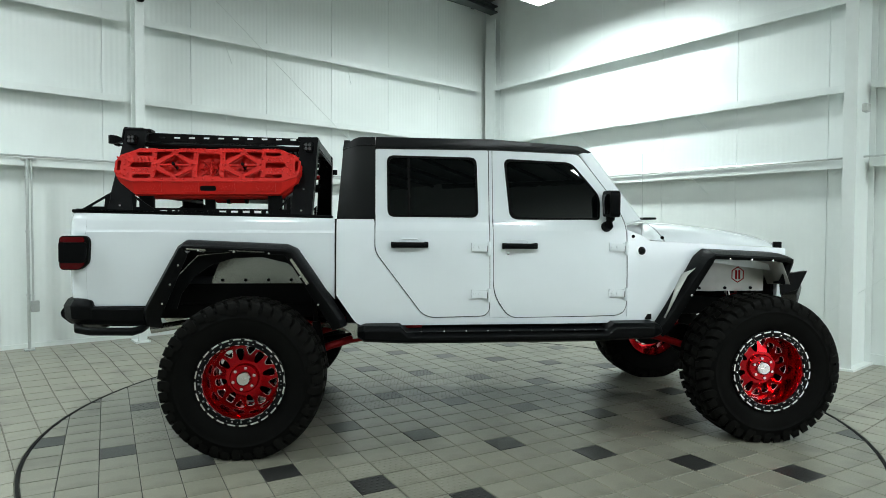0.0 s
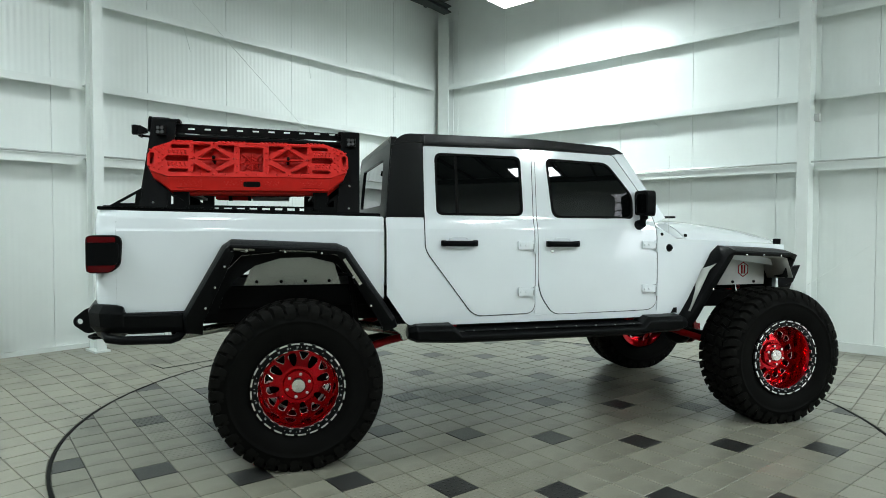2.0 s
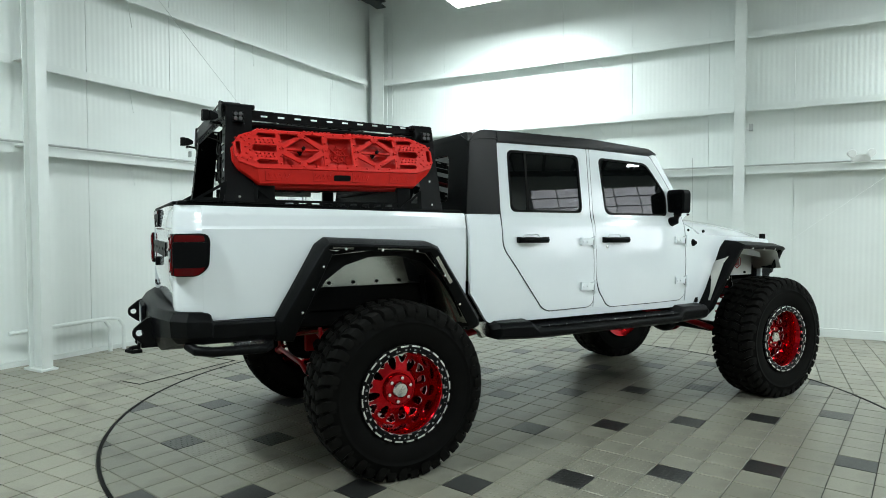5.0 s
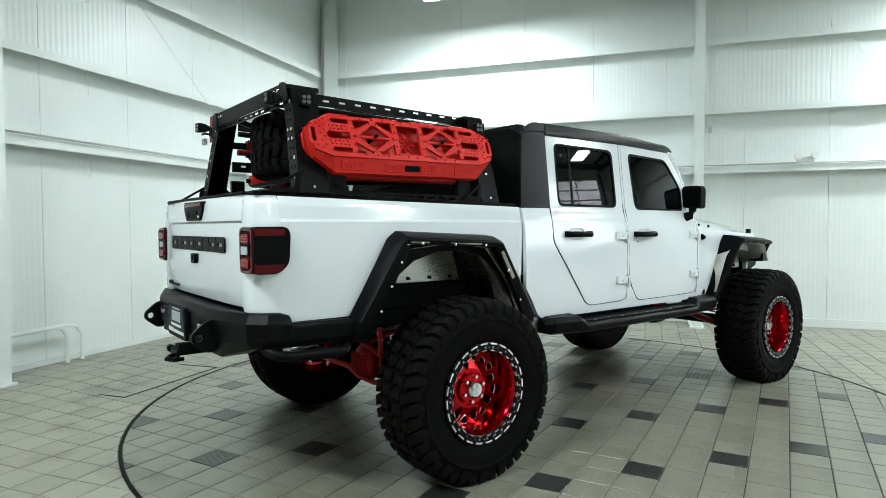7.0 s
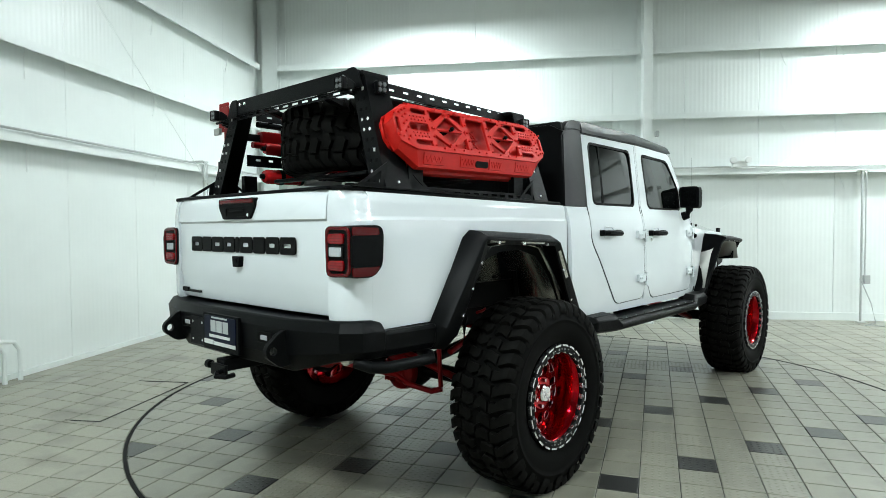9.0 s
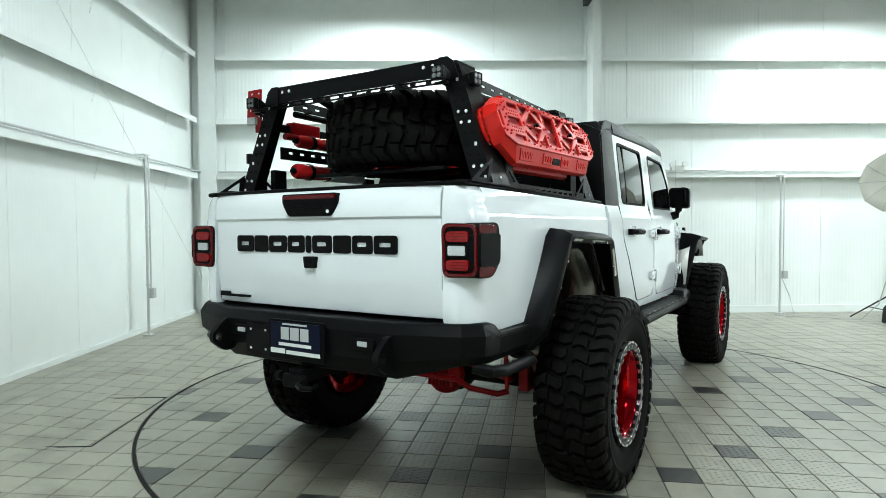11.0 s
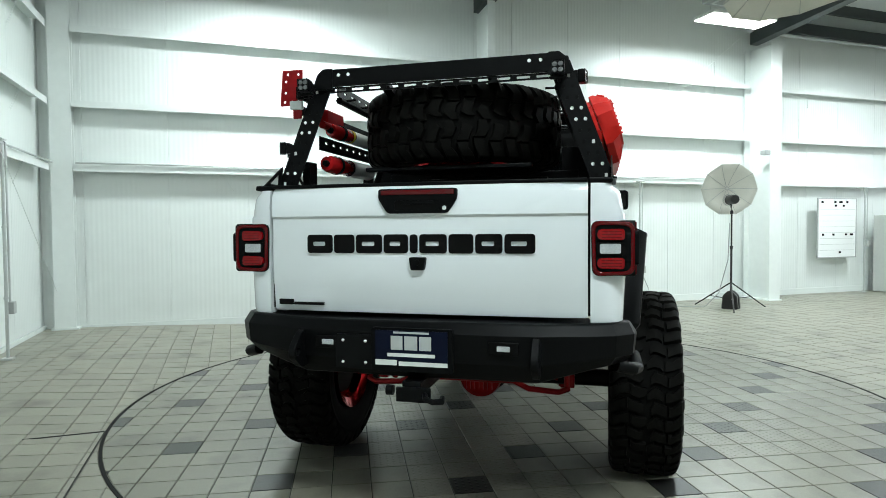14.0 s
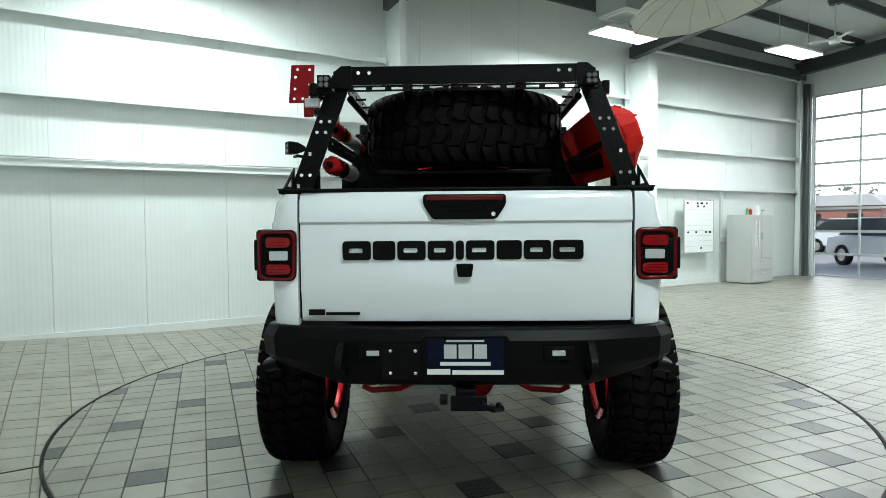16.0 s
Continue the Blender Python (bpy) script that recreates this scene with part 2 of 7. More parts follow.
part("backing", box(W2 + 0.02, W4, -0.1, W2 + 0.22, W1 + 0.3, EAVE + 0.6), STEEL_WHITE, wall_2)
# Z-shaped girts: a deep web and a lip that faces the room
for i, (z0, z1) in enumerate(GIRTS):
    poly = [(0, z1 - 0.008), (0.168, z1 - 0.008), (0.168, z0), (0.174, z0), (0.174, z1), (0, z1)]
    for a, b in ((W3 + 0.1, 1.69), (1.81, 7.45)):
        part("girt", prism([(W1 - 0.002 - d, z) for d, z in poly], a, b, "x"), STEEL_WHITE, wall_1, smooth=0)
    for a, b in ((W4 + 0.2, -3.38), (-3.16, 2.19), (2.32, 7.88)):
        part("girt", prism([(W2 - 0.002 - d, z) for d, z in poly], a, b, "y"), STEEL_WHITE, wall_2, smooth=0)
# base angle along the foot of the walls
part("base_trim", box(W3, W1 - 0.03, 0.0, W2, W1 - 0.003, 0.13), STEEL_WHITE, wall_1)
part("base_trim", box(W2 - 0.03, W4, 0.0, W2 - 0.003, W1 - 0.04, 0.11), STEEL_WHITE, wall_2)


def column(x, y, turn, depth, width, top, label):
    """An H-section steel column with a base plate; its flange faces along -x before the turn."""
    bm = bmesh.new()
    add_box(bm, 0, -width / 2, 0, 0.012, width / 2, top)
    add_box(bm, depth - 0.012, -width / 2, 0, depth, width / 2, top)
    add_box(bm, 0.011, -0.005, 0, depth - 0.011, 0.005, top)
    add_box(bm, -0.03, -width / 2 - 0.03, 0, depth + 0.03, width / 2 + 0.03, 0.025)
    ob = part("steel_column", bm, STEEL_WHITE, smooth=0, bevel=0.003)
    ob.matrix_world = pose(x, y, rise(x, y) - 0.003, 0, 0, turn)
    tagged(ob, label, "column", "wall columns", "structure")
    return ob


COL = "white painted steel H-section column against the panel wall"
column(7.14, 2.255, 0, 0.58, 0.12, 5.3, COL)
column(7.1, -3.27, 0, 0.6, 0.26, 4.62, COL)
column(7.59, 8.02, 0, 0.14, 0.25, 5.05, "white steel corner column where the two panel walls meet")
column(1.8125, 7.8475, 90, 0.22, 0.10, 5.3, COL)
column(-3.9, 7.73, 90, 0.52, 0.14, 5.3, COL)

# roof: pale faced insulation on dark purlins and rafters
roof = empty("roof", Matrix(), "pitched roof of white faced insulation on dark steel", "roof", kind="structure")
slope = lambda x: EAVE + 0.07 * (W2 - max(x, -4.0)) - 0.07 * max(0, -4.0 - x)
bm = bmesh.new()
for x0, x1 in ((W3 - 0.2, -4.0), (-4.0, W2 + 0.3)):
    v = [bm.verts.new(p) for p in ((x0, W4 - 0.2, slope(x0) + 0.2), (x1, W4 - 0.2, slope(x1) + 0.2), (x1, W1 + 0.3, slope(x1) + 0.2), (x0, W1 + 0.3, slope(x0) + 0.2),
                                   (x0, W4 - 0.2, slope(x0) + 0.35), (x1, W4 - 0.2, slope(x1) + 0.35), (x1, W1 + 0.3, slope(x1) + 0.35), (x0, W1 + 0.3, slope(x0) + 0.35))]
    for q in ((3, 2, 1, 0), (4, 5, 6, 7), (0, 1, 5, 4), (1, 2, 6, 5), (2, 3, 7, 6), (3, 0, 4, 7)):
        bm.faces.new([v[i] for i in q])
tagged(part("ceiling", bm, ROOF_WHITE), "white faced insulation between dark purlins under the roof", "ceiling", kind="structure")
for k in range(20):
    x = W2 - 0.35 - 1.2 * k
    if x < W3:
        break
    part("purlin", prism([(x - 0.03, slope(x)), (x + 0.03, slope(x)), (x + 0.03, slope(x) + 0.198), (x - 0.03, slope(x) + 0.198)], W4, W1, "y"), STEEL_DARK, roof, smooth=0)
for y, deep, dip in ((7.95, 0.12, 0.0), (2.255, 0.45, 0.2), (-3.27, 0.45, 0.2), (-9.3, 0.3, 0.0)):
    bm = bmesh.new()
    for h0, h1, w in ((-deep, 0.02 - deep, 0.09), (-0.02, -0.001, 0.09), (0.01 - deep, -0.01, 0.006)):
        x1, x0 = 7.62, -4.0
        v = [bm.verts.new(p) for p in ((x0, y - w, slope(x0) + h0), (x1, y - w, slope(x1) + h0 - dip * (h0 < -0.05)), (x1, y + w, slope(x1) + h0 - dip * (h0 < -0.05)), (x0, y + w, slope(x0) + h0),
                                       (x0, y - w, slope(x0) + h1), (x1, y - w, slope(x1) + h1), (x1, y + w, slope(x1) + h1), (x0, y + w, slope(x0) + h1))]
        for q in ((3, 2, 1, 0), (4, 5, 6, 7), (0, 1, 5, 4), (1, 2, 6, 5), (2, 3, 7, 6), (3, 0, 4, 7)):
            bm.faces.new([v[i] for i in q])
    part("rafter", bm, STEEL_DARK, roof, smooth=0)
part("eave_strut", box(7.5, W4, 4.98, 7.66, -3.5, 5.2), STEEL_DARK, roof, bevel=0.01)
part("eave_strut", box(W3, 7.98, 5.34, 7.58, 8.2, 5.52), STEEL_DARK, roof, bevel=0.01)

# diagonal rod bracing and girt braces on both walls
for a, b, w in (((1.75, 8.06, 5.2), (7.4, 8.06, 0.6), wall_1), ((7.5, 2.6, 0.5), (7.5, -3.0, 4.9), wall_2)):
    part("brace_rod", tube([a, b], 0.004, 6), STEEL_WHITE, w)
for x in (2.9, 4.75, 6.5):
    for z0, z1 in GIRTS:
        part("girt_brace", tube([(x, W1 - 0.16, z0 + 0.02), (x + 0.16, W1 - 0.01, z0 - 0.22)], 0.004, 6), STEEL_WHITE, wall_1)
for y in (6.1, 4.2, 0.4, -0.4, -2.1, -4.6):
    for z0, z1 in GIRTS:
        part("girt_brace", tube([(W2 - 0.16, y, z0 + 0.02), (W2 - 0.01, y - 0.16, z0 - 0.22)], 0.004, 6), STEEL_WHITE, wall_2)


# south wall with a glazed overhead door
DOOR_A, DOOR_B, DTOP = 3.05, 7.3, 4.55
for a, b in ((DOOR_B, W2 + 0.1), (W3, DOOR_A)):
    part("panel", box(a, W4 - 0.15, 0, b, W4, DTOP), PANEL_X, wall_4)
part("panel", box(W3, W4 - 0.15, DTOP + 0.002, W2 + 0.1, W4, EAVE + 1.7), PANEL_X, wall_4)


def overhead_door(k, a, b):
    d = empty("door_%d" % k, Matrix(), "closed glazed aluminium overhead door with eight rows of panes", "overhead door", kind="structure")
    rows, cols = 8, 4
    h, w = DTOP / rows, (b - a) / cols
    for i in range(rows + 1):
        z = i * h
        part("rail", box(a, W4 - 0.09, max(0, z - 0.03), b, W4 - 0.04, min(DTOP, z + 0.03)), DOOR_FRAME, d, bevel=0.004)
    for j in range(cols + 1):
        x = a + j * w
        for i in range(rows):
            part("stile", box(max(a, x - 0.02), W4 - 0.088, i * h + 0.031, min(b, x + 0.02), W4 - 0.042, (i + 1) * h - 0.031), DOOR_FRAME, d)
    for i in range(rows):
        for j in range(cols):
            p = part("pane", box(a + j * w + 0.021, W4 - 0.068, i * h + 0.031, a + (j + 1) * w - 0.021, W4 - 0.062, (i + 1) * h - 0.031), CLEAR, d, smooth=0)
            p.visible_shadow = False
    for x in (a - 0.06, b + 0.02):
        part("track", box(x, W4 + 0.002, 0, x + 0.04, W4 + 0.08, DTOP + 0.3), GALV, d)
    return d


overhead_door(1, DOOR_A, DOOR_B)
part("door_jamb", box(7.36, W4 + 0.01, 0, 7.45, W4 + 0.22, DTOP + 0.3), STEEL_DARK, wall_4, bevel=0.004)
part("door_jamb", box(7.54, W4 + 0.01, 0, 7.66, W4 + 0.15, EAVE), STEEL_WHITE, wall_4, bevel=0.004)

# ---- floor ----
floor = empty("floor", Matrix(), "pale square stone floor tiles with dark grout", "floor", kind="structure")
bm = bmesh.new()
n = 90
grid = [[bm.verts.new((W3 + (W2 - W3) * i / n, W4 + (W1 - W4) * j / n, rise(W3 + (W2 - W3) * i / n, W4 + (W1 - W4) * j / n) - 0.008)) for j in range(n + 1)] for i in range(n + 1)]
for i in range(n):
    for j in range(n):
        bm.faces.new((grid[i][j], grid[i + 1][j], grid[i + 1][j + 1], grid[i][j + 1]))
part("grout_bed", bm, GROUT_PALE, floor)
part("turntable_bed", lathe([(0.0, -0.0068), (TABLE_R - 0.01, -0.0068), (TABLE_R - 0.01, -0.0078)], 96, "z", (*TABLE, 0)), GROUT, floor)
bm = bmesh.new()
R0, R1 = TABLE_R - 0.008, TABLE_R + 0.010
add_lathe(bm, [(R0, -0.01), (R0, 0.001), (R1, 0.001), (R1, -0.01)], 128, "z", (*TABLE, 0), True)
part("turntable_edge", bm, RING, floor, "thin black steel edge ring of the round turntable")

# lamps under the roof; the last three are out of view, added as fill
LAMPS = ((6.3, 5.3, 4.56, 160), (6.3, -1.55, 4.56, 160), (5.4, -5.15, 4.56, 160), (1.5, -1.55, 4.9, 156), (1.5, -5.6, 4.9, 156), (1.5, 4.7, 4.95, 50), (-2.4, 5.5, 5.0, 265), (-3.0, -0.8, 5.0, 225))


def roof_or_fill_lamp(x, y, z, watts):
    e = empty("ceiling_lamp", pose(x, y, z), "bright flat white high-bay lamp hung from the roof, three added as fill", "lamp", "hall lamps")
    part("housing", box(-0.22, -0.62, 0.012, 0.22, 0.62, 0.06), WHITE_PLASTIC, e, bevel=0.01)
    part("diffuser", box(-0.21, -0.61, 0.0, 0.21, 0.61, 0.011), LAMP_GLOW, e, bevel=0.004)
    for s in (-0.5, 0.5):
        part("suspension_rod", tube([(0, s, 0.06), (0, s, slope(x) + 0.2 - z)], 0.005, 6), GALV, e)
    la = bpy.data.lights.new("lamp_light", "AREA")
    la.shape, la.size, la.size_y, la.energy = "RECTANGLE", 0.42, 1.22, watts
    la.color = (0.86, 0.99, 1.0)
    o = new("lamp_light", la)
    o.matrix_world = pose(x, y, z - 0.006)
    return e


for p in LAMPS:
    roof_or_fill_lamp(*p)

# ---- the pickup truck; x ahead from the rear axle, y to its left ----
PAINT = mat("white_paint", (0.735, 0.775, 0.80), 0.12, vary=0.015, grain=6, coat=0.8)
BLACK_POWDER = mat("black_powder_coat", (0.003, 0.0033, 0.0036), 0.38, vary=0.2, grain=60, bump=0.3, bscale=420, spec=0.08)
BLACK_PLASTIC = mat("black_textured_plastic", (0.003, 0.0033, 0.0036), 0.44, vary=0.15, grain=50, bump=0.3, bscale=500, spec=0.05)
HARDTOP = mat("black_hardtop", (0.0025, 0.0028, 0.003), 0.3, vary=0.1, grain=40, bump=0.1, bscale=600, spec=0.2)
RUBBER = mat("black_tyre_rubber", (0.0045, 0.0044, 0.0038), 0.66, vary=0.3, grain=18, bump=0.3, bscale=90, spec=0.055)
RUBBER_WALL = mat("tyre_sidewall", (0.0042, 0.0042, 0.0039), 0.6, vary=0.3, grain=9, bump=0.12, bscale=60, spec=0.03)
RED_WHEEL = mat("candy_red_alloy", (0.46, 0.001, 0.006), 0.16, 0.95, vary=0.06, coat=0.25)
RED_PAINT = mat("red_powder_coat", (0.24, 0.003, 0.005), 0.34, 0.2, vary=0.2, spec=0.2)
MACHINED = mat("machined_aluminium", (0.75, 0.76, 0.77), 0.25, 0.95, vary=0.08)
CHROME = mat("chrome", (0.8, 0.8, 0.8), 0.08, 1.0, vary=0.02)
ALU = mat("raw_aluminium_liner", (0.52, 0.52, 0.49), 0.26, 0.9, vary=0.12, grain=14)
ALU_DULL = mat("dull_aluminium_liner", (0.50, 0.50, 0.47), 0.42, 0.35, vary=0.12, grain=14)
UNDER = mat("black_chassis_paint", (0.003, 0.003, 0.003), 0.5, vary=0.3, grain=20, spec=0.06)
TINT = mat("tinted_glass", (0.002, 0.0025, 0.0025), 0.012, vary=0.0, spec=0.42)
GAP_SHADE = mat("grey_door_seal", (0.05, 0.055, 0.06), 0.6, spec=0.2)
SEAL = mat("black_rubber_seal", (0.003, 0.003, 0.003), 0.55, spec=0.06)
RED_LENS = mat("red_lens", (0.22, 0.002, 0.004), 0.15, vary=0.25, grain=90, coat=0.15, spec=0.2)
DARK_LENS = mat("smoked_red_lens", (0.08, 0.001, 0.002), 0.12, coat=0.15, spec=0.2)
CLEAR_LENS = mat("clear_lens", (0.50, 0.52, 0.54), 0.2, 0.4, vary=0.3, grain=160)
STICKER = mat("black_vinyl", (0.004, 0.004, 0.004), 0.4, spec=0.06)
GREY_INK = mat("grey_print", (0.42, 0.44, 0.44), 0.4)
FADED_INK = mat("faded_grey_print", (0.16, 0.165, 0.165), 0.45)
BLUE_INK = mat("blue_print", (0.003, 0.005, 0.016), 0.35, vary=0.3, grain=12, spec=0.08)

truck = empty("pickup_truck", pose(2.015, 4.610, 0, 0, 0, -33.8), "lifted white four-door pickup truck with black flares and red wheels", "truck")


def lerp(pts, v):
    if v <= pts[0][0]:
        return pts[0][1]
    for (a, p), (b, q) in zip(pts, pts[1:]):
        if v <= b:
            return p + (q - p) * (v - a) / (b - a)
    return pts[-1][1]


def side(x, z):
    """The body side's distance from the middle, taken as a negative y."""
    y = lerp(((0.75, 0.842), (0.9, 0.862), (1.15, 0.866), (1.35, 0.856), (1.42, 0.845), (1.495, 0.822), (1.6, 0.812), (2.03, 0.765)), z)
    y *= lerp(((2.3, 1.0), (2.56, 0.975), (2.75, 0.93), (3.0, 0.885), (3.4, 0.84), (3.85, 0.79)), x)
    return -y


def bed_side(x, z):
    return -lerp(((0.8, 0.805), (0.95, 0.826), (1.2, 0.838), (1.402, 0.838), (1.416, 0.828), (1.485, 0.816), (1.51, 0.806), (1.54, 0.785)), z)


ZCUTS = [((0, 0, z), (0, 0, 1)) for z in (0.9, 1.05, 1.15, 1.25, 1.35, 1.402, 1.416, 1.42, 1.47, 1.485, 1.52, 1.6, 1.75, 1.9)]
XCUTS = [((x, 0, 0), (1, 0, 0)) for x in (-1.13, -1.08, -1.0, -0.9, 2.3, 2.56, 2.75, 3.0, 3.2, 3.4, 3.6)]

def shrink(poly, d):
    cx, cz = sum(p[0] for p in poly) / len(poly), sum(p[1] for p in poly) / len(poly)
    w = max(p[0] for p in poly) - min(p[0] for p in poly)
    h = max(p[1] for p in poly) - min(p[1] for p in poly)
    return [(cx + (p[0] - cx) * (1 - 2 * d / w), cz + (p[1] - cz) * (1 - 2 * d / h)) for p in poly]


def both(ob):
    mirrored(ob)
    return ob


# bed sides, with the wheel arch cut out
bed_outline = rounded([(-1.02, 1.5245), (0.549, 1.498), (0.549, 0.96), (0.30, 1.27), (-0.38, 1.295), (-0.60, 0.925), (-0.975, 0.925), (-1.02, 0.966)], [0, 0.012, 0, 0.05, 0.05, 0, 0, 0])
both(part("bed_side", holed(bed_outline, [], 0, 0.03, surf=bed_side, cuts=ZCUTS + XCUTS), PAINT, truck, bevel=0.003))
# rounded rear corners carry the side round to the gate
bm = bmesh.new()
rows = []
for z in (0.968, 0.98, 1.0, 1.1, 1.2, 1.3, 1.38, 1.402, 1.416, 1.455, 1.485, 1.5, 1.518, 1.5265):
    yb = -bed_side(-1.02, z) - (0.012 if z > 1.51 else 0.0)
    tuck = lerp(((0.968, 0.008), (1.0, 0.0), (1.46, 0.0), (1.5265, 0.012)), z)
    ring = []
    for k in range(13):
        t = math.pi / 2 * k / 12
        ring.append((-1.02 - (0.134 - tuck) * math.sin(t) ** 0.8, -(0.70 + (yb - 0.70) * math.cos(t) ** 0.8), z))
    ring.append((-1.10, -0.70, z))
    rows.append([bm.verts.new(p) for p in ring])
for r0, r1 in zip(rows, rows[1:]):
    for i in range(13):
        bm.faces.new((r0[i], r0[i + 1], r1[i + 1], r1[i]))
bm.faces.new(rows[-1])
both(part("corner_panel", bm, PAINT, truck, smooth=45))
# bed floor, front and inner walls
part("bed_floor", box(-1.1, -0.515, 0.98, 0.5, 0.515, 1.02), BLACK_PLASTIC, truck)
part("bed_front_wall", box(0.49, -0.78, 1.0, 0.53, 0.78, 1.49), BLACK_PLASTIC, truck)
both(part("bed_wall", prism([(-1.06, 0.99), (-0.52, 0.99), (-0.40, 1.31), (0.34, 1.31), (0.49, 1.0), (0.49, 1.49), (-1.06, 1.49)], -0.76, -0.72), BLACK_PLASTIC, truck))
# black rail caps
bm = bmesh.new()
v = [(-1.13, -0.69, 1.527), (-1.13, -0.785, 1.527), (0.53, -0.805, 1.497), (0.53, -0.69, 1.497)]
a, b = [bm.verts.new(p) for p in v], [bm.verts.new((p[0], p[1], p[2] + 0.022)) for p in v]
bm.faces.new(a), bm.faces.new(b)
for i in range(4):
    bm.faces.new((a[i], a[(i + 1) % 4], b[(i + 1) % 4], b[i]))
both(part("rail_cap", bm, BLACK_PLASTIC, truck, bevel=0.008))

# tailgate: a bowed sheet with a crease above and below the field
TG = lambda u, z: lerp(((0.96, -1.135), (1.0, -1.148), (1.1, -1.158), (1.13, -1.166), (1.398, -1.163), (1.408, -1.174), (1.50, -1.168), (1.535, -1.145)), z) + 0.02 * (u / 0.69) ** 4
tail_out = rounded([(-0.690, 0.99), (0.690, 0.99), (0.690, 1.532), (-0.690, 1.532)], 0.012)
tcuts = [((0, 0, z), (0, 0, 1)) for z in (1.0, 1.1, 1.13, 1.398, 1.408, 1.5)] + [((x, 0, 0), (1, 0, 0)) for x in (-0.6, -0.45, -0.2, 0.2, 0.45, 0.6)]
gate = part("tailgate", holed(tail_out, [], 0, 0.05, "x", surf=TG, cuts=tcuts), PAINT, truck, bevel=0.006)
part("top_cap", box(-1.148, -0.688, 1.533, -1.07, 0.688, 1.548), BLACK_PLASTIC, gate, bevel=0.005)
part("handle_bezel", holed(rounded([(-0.17, 1.475), (-0.13, 1.415), (0.13, 1.415), (0.17, 1.475), (0.17, 1.518), (-0.17, 1.518)], 0.014), [rounded([(-0.1, 1.428), (0.1, 1.428), (0.1, 1.468), (-0.1, 1.468)], 0.01)], -1.184, -1.155, "x"), BLACK_PLASTIC, gate, "black tailgate handle bezel", bevel=0.003)
part("handle_recess", box(-1.179, -0.11, 1.42, -1.16, 0.11, 1.475), SEAL, gate)
part("handle_pull", box(-1.184, -0.07, 1.452, -1.1795, 0.07, 1.467), BLACK_PLASTIC, gate, bevel=0.002)
part("brake_lamp", box(-1.188, -0.158, 1.492, -1.181, 0.158, 1.512), DARK_LENS, gate, "smoked red high brake lamp", bevel=0.003)
part("lock_cylinder", lathe([(0.0, -1.19), (0.009, -1.189), (0.009, -1.18)], 14, "x", (0, -0.118, 1.436)), CHROME, gate)
part("camera_housing", holed(rounded([(-0.036, 1.232), (0.036, 1.232), (0.028, 1.178), (-0.028, 1.178)], 0.008), [], -1.19, -1.164, "x"), BLACK_PLASTIC, gate, "black rear-view camera housing", bevel=0.004)
part("camera_lens", lathe([(0, -1.194), (0.012, -1.194), (0.013, -1.188)], 16, "x", (0, 0, 1.21)), SEAL, gate)
# the badge as nine plain slabs, each with a slot
x = 0.507
for w, slot in ((0.118, 1), (0.094, 0), (0.118, 1), (0.108, 1), (0.034, 0), (0.118, 1), (0.104, 0), (0.112, 1), (0.124, 1)):
    y0, y1 = x, x - w
    z0, z1 = 1.248, 1.328
    c = rounded([(y1, z0), (y0, z0), (y0, z1), (y1, z1)], 0.016)
    hole = [rounded([(y1 + 0.034, z0 + 0.031), (y0 - 0.026, z0 + 0.031), (y0 - 0.026, z1 - 0.031), (y1 + 0.034, z1 - 0.031)], 0.006)] if slot else []
    part("badge_bar", holed(c, hole, -1.1705, -1.1655, "x"), STICKER, gate)
    x -= w + 0.008
for a, b, z0, z1 in ((0.655, 0.588, 1.018, 1.042), (0.582, 0.44, 1.018, 1.030)):
    part("sticker_bar", box(-1.158, b, z0, -1.1475, a, z1), STICKER, gate)
# black strips stand in for shade in the gate's side gaps; sill below
both(part("gap_seal", box(-1.125, -0.700, 1.0, -1.09, -0.68, 1.515), SEAL, truck))
part("gate_sill", box(-1.12, -0.69, 0.94, -1.0, 0.69, 0.972), BLACK_PLASTIC, truck)


